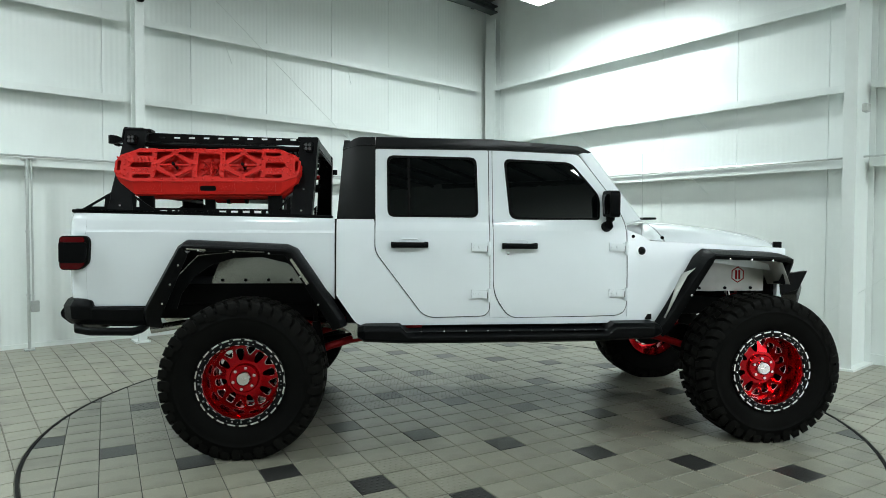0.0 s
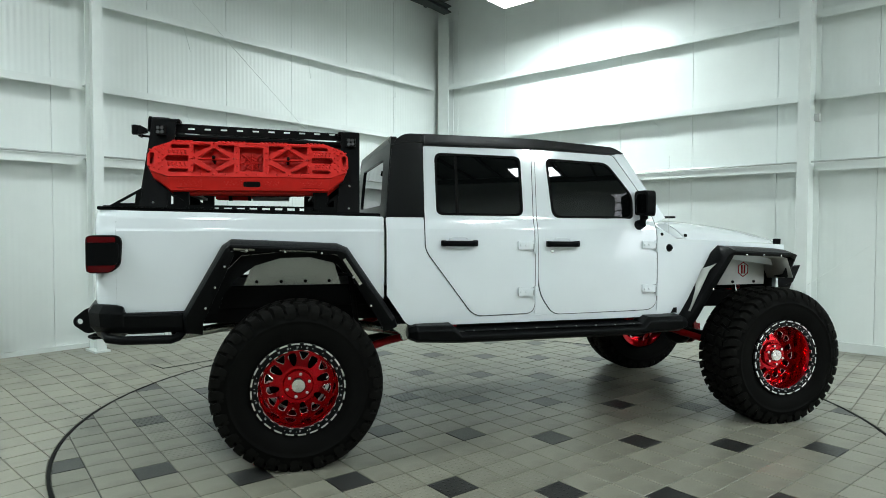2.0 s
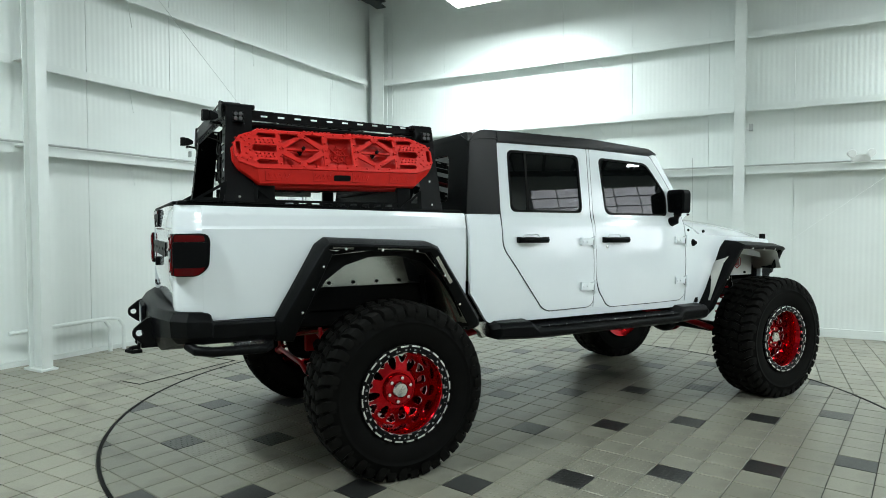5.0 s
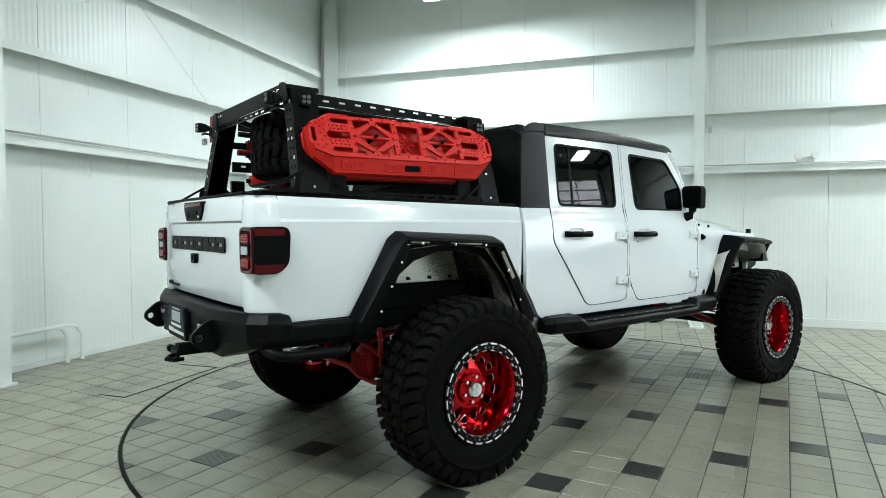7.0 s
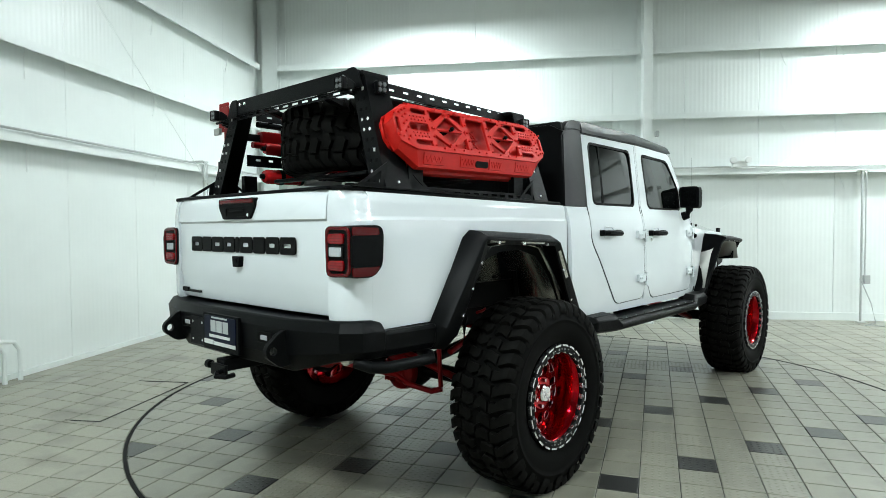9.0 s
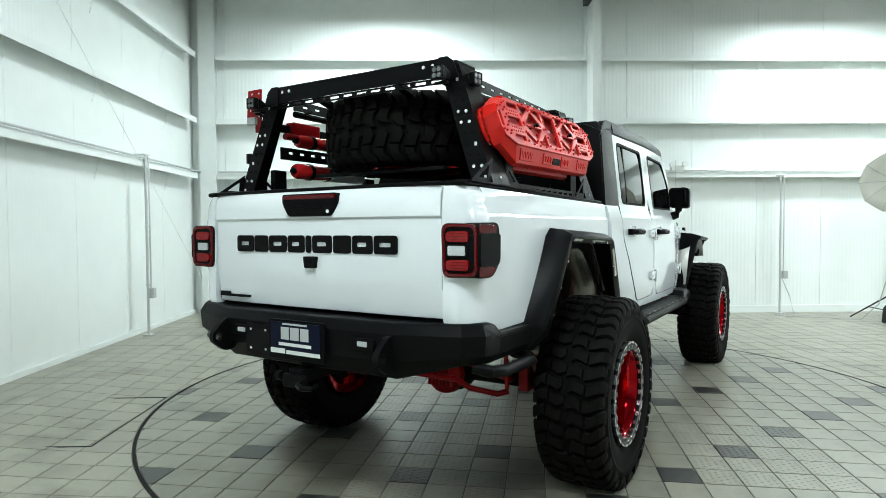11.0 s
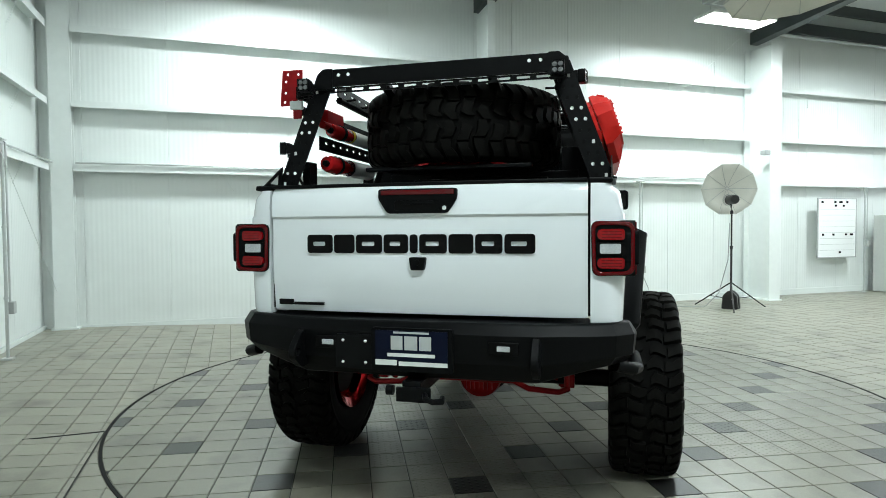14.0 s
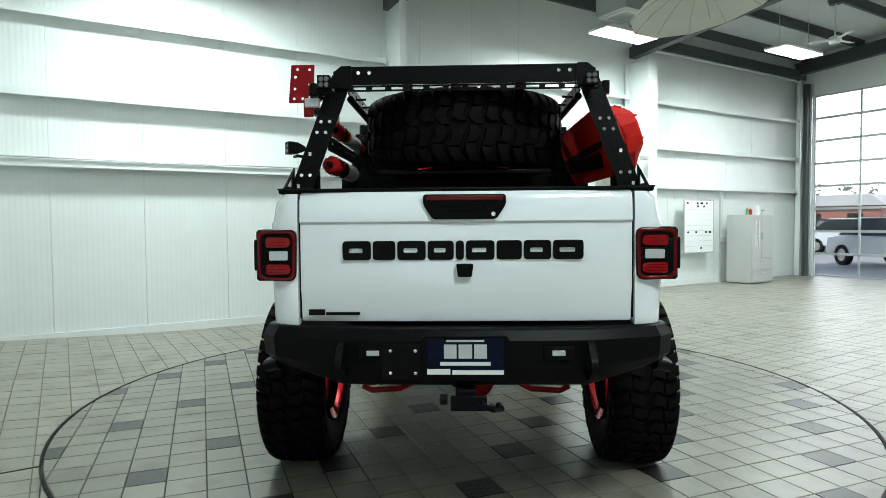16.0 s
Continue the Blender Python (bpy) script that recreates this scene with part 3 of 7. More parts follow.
# tail lamps wrap the corners
def tail_lamp():
    shell = rounded([(-0.868, 1.166), (-0.706, 1.160), (-0.70, 1.378), (-0.868, 1.374)], 0.035, 5)
    body = part("tail_lamp", holed(shell, [], -1.164, -1.10, "x"), SEAL, truck, "smoked red tail lamp with clear reverse lens", bevel=0.012)
    part("lens_rim", holed(shrink(shell, 0.002), [shrink(shell, 0.017)], -1.171, -1.16, "x"), DARK_LENS, body, "dark red lens border", bevel=0.004)
    for z0, z1 in ((1.302, 1.346), (1.190, 1.234)):
        lens = part("lens", holed(rounded([(-0.828, z0), (-0.732, z0 + 0.002), (-0.724, (z0 + z1) / 2), (-0.732, z1 - 0.002), (-0.828, z1)], 0.014), [], -1.1745, -1.16, "x"), RED_LENS, body, bevel=0.005)
        for k in range(3):
            part("lamp_line", box(-1.1762, -0.818, z0 + 0.009 + 0.012 * k, -1.174, -0.742, z0 + 0.011 + 0.012 * k), DARK_LENS, lens)
    part("reverse_bezel", holed(rounded([(-0.828, 1.244), (-0.724, 1.244), (-0.724, 1.294), (-0.828, 1.294)], 0.006), [], -1.171, -1.16, "x"), SEAL, body)
    part("reverse_lens", holed(rounded([(-0.814, 1.250), (-0.736, 1.250), (-0.736, 1.288), (-0.814, 1.288)], 0.006), [], -1.175, -1.168, "x"), CLEAR_LENS, body, bevel=0.003)
    side_out = rounded([(-1.160, 1.162), (-1.045, 1.160), (-0.992, 1.205), (-0.984, 1.352), (-1.006, 1.380), (-1.160, 1.378)], [0.02, 0.03, 0.03, 0.03, 0.03, 0.02], 4)
    part("side_trim", holed(side_out, [], -0.868, -0.81), SEAL, body, bevel=0.010)
    part("side_lens", holed(rounded([(-1.158, 1.336), (-1.012, 1.338), (-1.016, 1.368), (-1.158, 1.372)], 0.010), [], -0.8725, -0.83), DARK_LENS, body, "dark red lens wrapping the corner", bevel=0.005)
    part("side_lens", holed(rounded([(-1.158, 1.168), (-1.048, 1.167), (-1.018, 1.192), (-1.012, 1.210), (-1.158, 1.210)], 0.010), [], -0.8725, -0.83), DARK_LENS, body, "dark red lens wrapping the corner", bevel=0.005)
    part("side_housing", holed(rounded([(-1.166, 1.206), (-1.02, 1.206), (-1.0, 1.222), (-0.996, 1.334), (-1.166, 1.338)], 0.016), [], -0.880, -0.82), BLACK_PLASTIC, body, bevel=0.012)
    return body


both(tail_lamp())

# cab: quarter and sill in one, doors, pillars
both(part("quarter_panel", holed(rounded([(0.562, 1.494), (0.81, 1.494), (0.81, 1.285), (0.832, 1.24), (1.105, 0.858), (1.155, 0.832), (1.545, 0.836), (1.74, 0.828), (2.5, 0.832), (2.552, 0.83), (2.70, 0.80), (2.70, 0.785), (0.70, 0.785), (0.562, 0.99)], [0.01, 0, 0.02, 0.02, 0.03, 0.03, 0, 0, 0, 0, 0, 0, 0.05, 0]), [], 0, 0.03, surf=side, cuts=ZCUTS + XCUTS), PAINT, truck, bevel=0.006))
both(part("pillar", holed([(1.589, 0.842), (1.716, 0.834), (1.609, 0.975), (1.609, 1.975), (1.589, 1.975)], [], 0, 0.03, surf=side, cuts=ZCUTS), PAINT, truck))
both(part("door_aperture", holed([(0.80, 0.80), (2.56, 0.80), (2.56, 1.48), (0.80, 1.48)], [], 0, 0.01, surf=lambda x, z: side(x, z) + 0.007, cuts=ZCUTS + XCUTS), PAINT, truck))
WIN_R = rounded([(0.895, 1.925), (1.502, 1.918), (1.512, 1.51), (0.90, 1.512)], 0.05, 5)
WIN_F = rounded([(1.692, 1.912), (2.165, 1.893), (2.365, 1.66), (2.36, 1.497), (1.73, 1.499)], [0.05, 0.05, 0.05, 0.03, 0.06], 5)


GLASS_CUTS = [((0, 0, 1.5 + 0.05 * i), (0, 0, 1)) for i in range(10)] + [((0.9 + 0.075 * i, 0, 0), (1, 0, 0)) for i in range(21)]


def pane_bow(x, z, mid):
    """Side glass leans inwards and bows outwards a little both ways."""
    return side(x, 1.5) + 0.004 + (z - 1.5) * 0.085 + 0.12 * (z - 1.6) ** 2 + 0.03 * (x - mid) ** 2


def door(outline, window, label):
    d = part("door", holed(outline, [window], 0, 0.035, surf=side, cuts=ZCUTS + XCUTS), PAINT, truck, label, bevel=0.006)
    mid = sum(p[0] for p in window) / len(window)
    run = []
    for (x0, z0), (x1, z1) in zip(outline, outline[1:] + outline[:1]):
        n = max(1, int(math.hypot(x1 - x0, z1 - z0) / 0.1))
        run += [(x0 + (x1 - x0) * i / n, z0 + (z1 - z0) * i / n) for i in range(n)]
    cx, cz = (max(p[0] for p in run) + min(p[0] for p in run)) / 2, (max(p[1] for p in run) + min(p[1] for p in run)) / 2
    run = [(x + (0.002 if x > cx else -0.002), z + (0.002 if z > cz else -0.002)) for x, z in run]
    # dark grey tube along the outline draws the shade in the door gap
    part("shut_line", tube([(x, side(x, z) + 0.0035, z) for x, z in run + run[:1]], 0.0035, 6), GAP_SHADE, d)
    part("window_seal", holed(shrink(window, -0.002), [shrink(window, 0.014)], 0, 0.02, surf=lambda x, z: side(x, z) - 0.002, cuts=ZCUTS), SEAL, d)
    part("window_glass", holed(shrink(window, 0.012), [], 0, 0.006, surf=lambda x, z: pane_bow(x, z, mid), cuts=GLASS_CUTS), TINT, d, "dark tinted window glass", smooth=50)
    return d


rear_door = door(rounded([(0.818, 1.968), (1.583, 1.970), (1.585, 0.845), (1.15, 0.838), (0.818, 1.28)], [0.012, 0.012, 0.07, 0.07, 0.05], 6), WIN_R, "white rear door with tinted window")
front_door = door(rounded([(1.613, 1.970), (2.215, 1.95), (2.475, 1.62), (2.548, 1.47), (2.548, 0.84), (1.725, 0.832), (1.613, 0.985)], [0.012, 0.03, 0.06, 0.06, 0.09, 0.06, 0.1], 6), WIN_F, "white front door with tinted window")
part("window_divider", holed([(1.034, 1.505), (1.056, 1.505), (1.050, 1.925), (1.032, 1.925)], [], 0, 0.008, surf=lambda x, z: side(x, 1.5) + 0.001 + (z - 1.5) * 0.105), SEAL, rear_door)


def handle(d, x0, x1, z):
    y = side(x0, z)
    g = part("door_handle", tube([(x0 + 0.01, y - 0.028, z), (x0 + 0.03, y - 0.045, z), (x1 - 0.03, y - 0.045, z - 0.002), (x1 - 0.01, y - 0.028, z - 0.002)], [0.016, 0.019, 0.019, 0.016], 12), BLACK_PLASTIC, d, "black pull handle")
    for x in (x0 + 0.012, x1 - 0.012):
        part("handle_mount", box(x - 0.016, y - 0.034, z - 0.02, x + 0.016, y + 0.004, z + 0.02), BLACK_PLASTIC, g, bevel=0.006)
    part("handle_cup", holed(rounded([(x0 + 0.05, z - 0.035), (x1 - 0.05, z - 0.035), (x1 - 0.05, z + 0.042), (x0 + 0.05, z + 0.042)], 0.03), [rounded([(x0 + 0.058, z - 0.028), (x1 - 0.058, z - 0.028), (x1 - 0.058, z + 0.035), (x0 + 0.058, z + 0.035)], 0.025)], y - 0.004, y + 0.01), PAINT, d, bevel=0.002)


def hinge(d, x, z):
    y = side(x, z)
    h = part("hinge", holed(rounded([(x - 0.13, z + 0.028), (x - 0.035, z + 0.022), (x, z + 0.03), (x, z - 0.045), (x - 0.03, z - 0.028), (x - 0.13, z - 0.028)], 0.008), [], y - 0.022, y + 0.004), PAINT, d, bevel=0.007)
    part("hinge_pin", tube([(x - 0.008, y - 0.02, z - 0.055), (x - 0.008, y - 0.02, z + 0.038)], 0.011, 10), PAINT, h)
    part("hinge_slot", box(x - 0.022, y - 0.024, z - 0.03, x - 0.017, y - 0.02, z + 0.01), SEAL, h)
    for dx in (0.11, 0.075):
        part("hinge_bolt", lathe([(0, y - 0.028), (0.009, y - 0.027), (0.01, y - 0.02)], 10, "y", (x - dx, 0, z)), PAINT, h)


for d, h0, h1, hx in ((rear_door, 0.925, 1.165, 1.588), (front_door, 1.672, 1.905, 2.548)):
    handle(d, h0, h1, 1.325 if d is rear_door else 1.318)
    hinge(d, hx, 1.31)
    hinge(d, hx, 0.995)
part("key_lock", lathe([(0, side(1.7, 1.27) - 0.006), (0.011, side(1.7, 1.27) - 0.005), (0.013, side(1.7, 1.27) + 0.003)], 14, "y", (1.712, 0, 1.268)), CHROME, front_door)
both(rear_door), both(front_door)

# hardtop and roof panels
both(part("hardtop_side", holed(rounded([(0.562, 1.496), (0.816, 1.496), (0.816, 2.048), (0.69, 2.048), (0.612, 1.985)], [0.01, 0, 0, 0.05, 0.06], 6), [], 0, 0.04, surf=lambda x, z: side(x, z) - 0.004 + 0.10 * max(0, 0.66 - x) ** 1.0, cuts=ZCUTS + [((0.66, 0, 0), (1, 0, 0)), ((0.61, 0, 0), (1, 0, 0)), ((0, 0, 2.0), (0, 0, 1))]), HARDTOP, truck, bevel=0.008))
back = part("hardtop_back", holed(rounded([(-0.81, 1.49), (0.81, 1.49), (0.755, 2.03), (-0.755, 2.03)], 0.03), [rounded([(-0.55, 1.58), (0.55, 1.58), (0.52, 1.9), (-0.52, 1.9)], 0.05)], 0, 0.04, "x", surf=lambda u, z: 0.562 + (z - 1.49) * 0.085, cuts=()), HARDTOP, truck, bevel=0.01)
part("rear_glass", holed(rounded([(-0.56, 1.57), (0.56, 1.57), (0.53, 1.91), (-0.53, 1.91)], 0.05), [], 0, 0.005, "x", surf=lambda u, z: 0.575 + (z - 1.49) * 0.085), TINT, back, smooth=0)


def roof_skin(name, x0, x1, label=""):
    """A crowned roof panel with turned-down edges."""
    bm = bmesh.new()
    nx, ny = 10, 16
    g = []
    for i in range(nx + 1):
        x = x0 + (x1 - x0) * i / nx
        row = []
        half = lerp(((0.6, 0.775), (1.6, 0.782), (2.3, 0.745)), x)
        top = lerp(((0.60, 2.02), (0.66, 2.048), (1.2, 2.06), (1.9, 2.045), (2.2, 2.018), (2.31, 1.985)), x)
        for j in range(ny + 1):
            a = -1 + 2 * j / ny
            e = abs(a)
            z = top - 0.012 * e * e - (0.0 if e < 0.93 else 0.045 * ((e - 0.93) / 0.07) ** 1.6)
            row.append(bm.verts.new((x, half * a, z)))
        g.append(row)
    low = [[bm.verts.new((v.co.x, v.co.y * 0.985, v.co.z - 0.03)) for v in row] for row in g]
    for q in (g, low):
        for i in range(nx):
            for j in range(ny):
                bm.faces.new((q[i][j], q[i + 1][j], q[i + 1][j + 1], q[i][j + 1]))
    for i in range(nx):
        for j in (0, ny):
            bm.faces.new((g[i][j], g[i + 1][j], low[i + 1][j], low[i][j]))
    for j in range(ny):
        for i in (0, nx):
            bm.faces.new((g[i][j], g[i][j + 1], low[i][j + 1], low[i][j]))
    return part(name, bm, HARDTOP, truck, label, smooth=50)


roof_skin("roof_panel", 0.60, 1.612, "black hardtop roof")
roof_skin("roof_panel", 1.618, 2.31)
both(part("drip_rail", holed(rounded([(0.82, 1.974), (1.62, 1.976), (2.27, 1.958), (2.325, 1.968), (2.23, 2.012), (1.62, 2.046), (0.82, 2.05)], [0, 0, 0.01, 0.02, 0.03, 0, 0]), [], 0, 0.035, surf=lambda x, z: lerp(((0.8, -0.780), (1.6, -0.782), (2.33, -0.752)), x) + 0.25 * max(0, z - 2.0), cuts=[((0, 0, 2.0), (0, 0, 1)), ((1.6, 0, 0), (1, 0, 0)), ((1.2, 0, 0), (1, 0, 0)), ((1.9, 0, 0), (1, 0, 0))]), HARDTOP, truck, bevel=0.004))

# windscreen frame, cowl, bonnet, wings
v = [(2.225, -0.768, 1.955), (2.31, -0.745, 1.985), (2.70, -0.735, 1.50), (2.56, -0.80, 1.46)]
bm = bmesh.new()
a, b = [bm.verts.new(p) for p in v], [bm.verts.new((p[0] - 0.02, p[1] + 0.10, p[2])) for p in v]
bm.faces.new(a), bm.faces.new(b)
for i in range(4):
    bm.faces.new((a[i], a[(i + 1) % 4], b[(i + 1) % 4], b[i]))
both(part("windscreen_pillar", bm, PAINT, truck, bevel=0.012))
bm = bmesh.new()
v = [bm.verts.new(p) for p in ((2.30, -0.66, 1.972), (2.30, 0.66, 1.972), (2.685, 0.68, 1.505), (2.685, -0.68, 1.505))]
bm.faces.new(v)
part("windscreen", bm, TINT, truck, "raked windscreen glass", smooth=0)


def loft(rows):
    bm = bmesh.new()
    g = [[bm.verts.new(p) for p in r] for r in rows]
    for a, b in zip(g, g[1:]):
        for i in range(len(a) - 1):
            bm.faces.new((a[i], a[i + 1], b[i + 1], b[i]))
    return bm


def crown(x, half, edge, mid, n=14):
    return [(x, half * (-1 + 2 * j / n), edge + (mid - edge) * (1 - abs(-1 + 2 * j / n) ** 3.2)) for j in range(n + 1)]


part("cowl", loft([crown(2.56, 0.79, 1.43, 1.50), crown(2.66, 0.765, 1.40, 1.505), crown(2.74, 0.748, 1.36, 1.508), crown(2.872, 0.722, 1.348, 1.505)]), PAINT, truck, bevel=0.003)
part("bonnet", loft([crown(2.880, 0.722, 1.346, 1.505), crown(3.05, 0.706, 1.338, 1.50), crown(3.3, 0.688, 1.328, 1.478), crown(3.55, 0.67, 1.318, 1.445), crown(3.74, 0.655, 1.310, 1.41), crown(3.80, 0.648, 1.306, 1.38), crown(3.825, 0.642, 1.30, 1.33)]), PAINT, truck, "white bonnet with black latches", smooth=60)
both(part("wing", holed([(2.556, 1.43), (2.66, 1.395), (2.74, 1.352), (3.82, 1.30), (3.82, 1.12), (3.12, 1.21), (2.99, 1.12), (2.80, 0.785), (2.556, 0.785)], [], 0, 0.03, surf=side, cuts=ZCUTS + XCUTS), PAINT, truck, bevel=0.005))
both(part("wiper_cowl", box(2.76, -0.62, 1.506, 2.86, -0.38, 1.522), BLACK_PLASTIC, truck, bevel=0.006))
for x, z, r in ((2.60, 1.385, 0.012), (2.83, 1.375, 0.012)):
    both(part("bolt_cap", lathe([(0, -0.006), (r, -0.005), (r, 0.004)], 12, "y", (x, side(x, z), z)), SEAL, truck))
ant = part("antenna_base", lathe([(0, -0.03), (0.014, -0.028), (0.02, -0.012), (0.028, -0.004), (0.03, 0.006)], 18, "y", (2.665, side(2.665, 1.28), 1.284)), SEAL, truck, "black antenna base on the wing")
part("antenna_mast", tube([(2.668, -0.805, 1.284), (2.672, -0.80, 1.62), (2.672, -0.795, 1.96)], 0.0016, 6), GREY_METAL, ant)
both(part("bonnet_latch", box(3.74, -0.672, 1.265, 3.80, -0.645, 1.348), BLACK_PLASTIC, truck, bevel=0.006))

# grille with seven slots and two lamps
slots = [rounded([(y - 0.03, 0.95), (y + 0.03, 0.95), (y + 0.03, 1.25), (y - 0.03, 1.25)], 0.028) for y in [-0.27 + 0.09 * i for i in range(7)]]
eyes = [[(s * 0.47 + 0.088 * math.cos(a), 1.13 + 0.088 * math.sin(a)) for a in [k * math.pi / 12 for k in range(24)]] for s in (-1, 1)]
grille = part("grille", holed(rounded([(-0.63, 0.85), (0.63, 0.85), (0.645, 1.30), (-0.645, 1.30)], 0.05), slots + eyes, 3.83, 3.79, "x"), PAINT, truck, bevel=0.006)
part("radiator", box(3.76, -0.6, 0.86, 3.785, 0.6, 1.28), SEAL, grille)
for s in (-1, 1):
    part("headlamp", lathe([(0, 3.815), (0.05, 3.812), (0.086, 3.80), (0.087, 3.79)], 28, "x", (0, s * 0.47, 1.13)), CLEAR_LENS, grille)


# flares: a bent sheet that stands off the body, with a turned lip
def flare(path, lean, name="fender_flare", out=0.115, lip=0.075, base=side, bolts=(), slots=()):
    """Sections along the path: on the body, the crest, the lip and its return."""
    cx = sum(p[0] for p in path) / len(path)
    cz = min(p[1] for p in path) - 0.1
    rows = []
    k = len(path)
    for i, p in enumerate(path):
        a, b = Vector(path[max(i - 1, 0)]), Vector(path[min(i + 1, k - 1)])
        d = (b - a).normalized()
        n = Vector((d.y, -d.x))
        if n.dot(Vector((cx, cz)) - Vector(p)) < 0:
            n = -n
        y = base(p[0], p[1])
        o = out[i] if isinstance(out, (list, tuple)) else out
        w = lip[i] if isinstance(lip, (list, tuple)) else lip
        q = lambda dist, yy: (p[0] + n.x * dist, yy, p[1] + n.y * dist)
        rows.append([q(0, y + 0.01), q(lean * 0.3, y - o * 0.6), q(lean, y - o), q(lean + 0.012, y - o - 0.004), q(lean + w, y - o + 0.012), q(lean + w, y - o + 0.02), q(lean + 0.02, y - o + 0.014), q(lean + 0.012, y + 0.01)])
    bm = bmesh.new()
    g = [[bm.verts.new(v) for v in r] for r in rows]
    m = len(g[0])
    for a, b in zip(g, g[1:]):
        for i in range(m):
            bm.faces.new((a[i], a[(i + 1) % m], b[(i + 1) % m], b[i]))
    bm.faces.new(g[0]), bm.faces.new(g[-1])
    f = part(name, bm, BLACK_POWDER, truck, "angular black steel fender flare", bevel=0.004)
    for i, t in bolts:
        a, b = rows[i], rows[i + 1]
        c = Vector(a[4]).lerp(Vector(b[4]), t) + (Vector(a[3]) - Vector(a[4])) * 0.25
        part("flare_bolt", lathe([(0, -0.006), (0.007, -0.005), (0.008, 0.004)], 8, "y", (c.x, c.y - 0.004, c.z)), CHROME, f)
    for i, t0, t1, w in slots:
        bm = bmesh.new()
        ring = []
        for t, e in ((t0, 0.25), (t1, 0.25), (t1, 0.25 + w), (t0, 0.25 + w)):
            hi, lo = Vector(rows[i][3]).lerp(Vector(rows[i + 1][3]), t), Vector(rows[i][4]).lerp(Vector(rows[i + 1][4]), t)
            ring.append(hi.lerp(lo, e))
        a, b = [bm.verts.new(p + Vector((0, -0.0025, 0))) for p in ring], [bm.verts.new(p + Vector((0, 0.004, 0))) for p in ring]
        bm.faces.new(a), bm.faces.new(b)
        for j in range(4):
            bm.faces.new((a[j], a[(j + 1) % 4], b[(j + 1) % 4], b[j]))
        part("flare_slot", bm, ALU, f, "slot with the bright liner behind it")
    return f


REAR = [(-0.685, 0.80), (-0.665, 0.915), (-0.44, 1.318), (-0.385, 1.357), (0.245, 1.33), (0.315, 1.30), (0.615, 0.85), (0.635, 0.79)]
RY = lambda x, z: bed_side(x, z) if x < 0.54 else side(x, z)
both(flare(REAR, 0.035, base=RY, out=[0.03, 0.09, 0.115, 0.12, 0.12, 0.115, 0.06, 0.03], lip=[0.10, 0.10, 0.06, 0.035, 0.035, 0.05, 0.07, 0.07], bolts=[(1, t) for t in (0.2, 0.5, 0.8)] + [(3, t) for t in (0.15, 0.5, 0.85)] + [(5, t) for t in (0.3, 0.7)], slots=[(3, 0.03, 0.22, 0.5), (3, 0.45, 0.80, 0.4), (5, 0.06, 0.42, 0.45)]))
FRONT = [(2.745, 0.745), (2.79, 0.80), (3.07, 1.245), (3.14, 1.30), (3.68, 1.275), (3.755, 1.255), (3.79, 1.20), (3.775, 1.04)]
both(flare(FRONT, 0.035, base=side, out=[0.05, 0.08, 0.16, 0.19, 0.22, 0.21, 0.18, 0.12], lip=[0.07, 0.07, 0.05, 0.035, 0.03, 0.03, 0.035, 0.05], bolts=[(3, 0.2), (3, 0.5), (3, 0.8), (1, 0.5)]))

# wheel-well liners of bare aluminium
def liner(path, y0, y1, wall, metal, name="wheel_liner"):
    bm = bmesh.new()
    a, b = [bm.verts.new((p[0], y0, p[1])) for p in path], [bm.verts.new((p[0], y1, p[1] - 0.02)) for p in path]
    for i in range(len(path) - 1):
        bm.faces.new((a[i], a[i + 1], b[i + 1], b[i]))
    w = part(name, bm, metal, truck, "folded bare aluminium wheel-well liner", smooth=20)
    md = w.modifiers.new("solidify", "SOLIDIFY")
    md.thickness = 0.004
    part("liner_wall", holed(wall, [], y1 - 0.004, y1), metal, w)
    for i in range(4):
        x = wall[0][0] + (wall[1][0] - wall[0][0]) * (i + 0.5) / 4
        part("liner_bolt", lathe([(0, y1 - 0.016), (0.011, y1 - 0.014), (0.012, y1 - 0.004)], 8, "y", (x, 0, wall[0][1] + 0.022)), SEAL, w)
    return w


RL = [(-0.56, 0.93), (-0.47, 1.11), (-0.33, 1.255), (0.05, 1.29), (0.27, 1.25), (0.42, 1.07), (0.56, 0.80)]
def plain_mirror(w):
    me = w.data.copy()
    me.transform(Matrix.Scale(-1, 4, (0, 1, 0)))
    me.flip_normals()
    o = new(w.name.split(".")[0], me)
    o.parent = w.parent
    o["label"] = w["label"]
    for c in w.children:
        m2 = c.data.copy()
        m2.transform(Matrix.Scale(-1, 4, (0, 1, 0)))
        m2.flip_normals()
        k = new(c.name.split(".")[0], m2)
        k.parent = o


ARCH = [(-0.47, 0.90), (-0.44, 1.0), (-0.36, 1.11), (-0.25, 1.19), (-0.1, 1.235), (0.08, 1.24), (0.24, 1.20), (0.36, 1.10), (0.45, 0.98), (0.52, 0.84)]
both(part("inner_arch", holed([(-0.64, 0.90), (-0.42, 1.28), (-0.36, 1.315), (-0.30, 1.285), (0.2, 1.262), (0.26, 1.29), (0.59, 0.84)] + list(reversed(ARCH)), [], -0.812, -0.806), BLACK_POWDER, truck, "black inner arch plate", bevel=0.0))
both(part("arch_window", holed([(0.298, 1.246), (0.335, 1.252), (0.455, 1.062), (0.418, 1.05)], [], -0.816, -0.8125), ALU, truck))
both(part("arch_window", holed([(-0.35, 1.30), (-0.26, 1.285), (-0.30, 1.272), (-0.36, 1.285)], [], -0.816, -0.8125), ALU, truck))
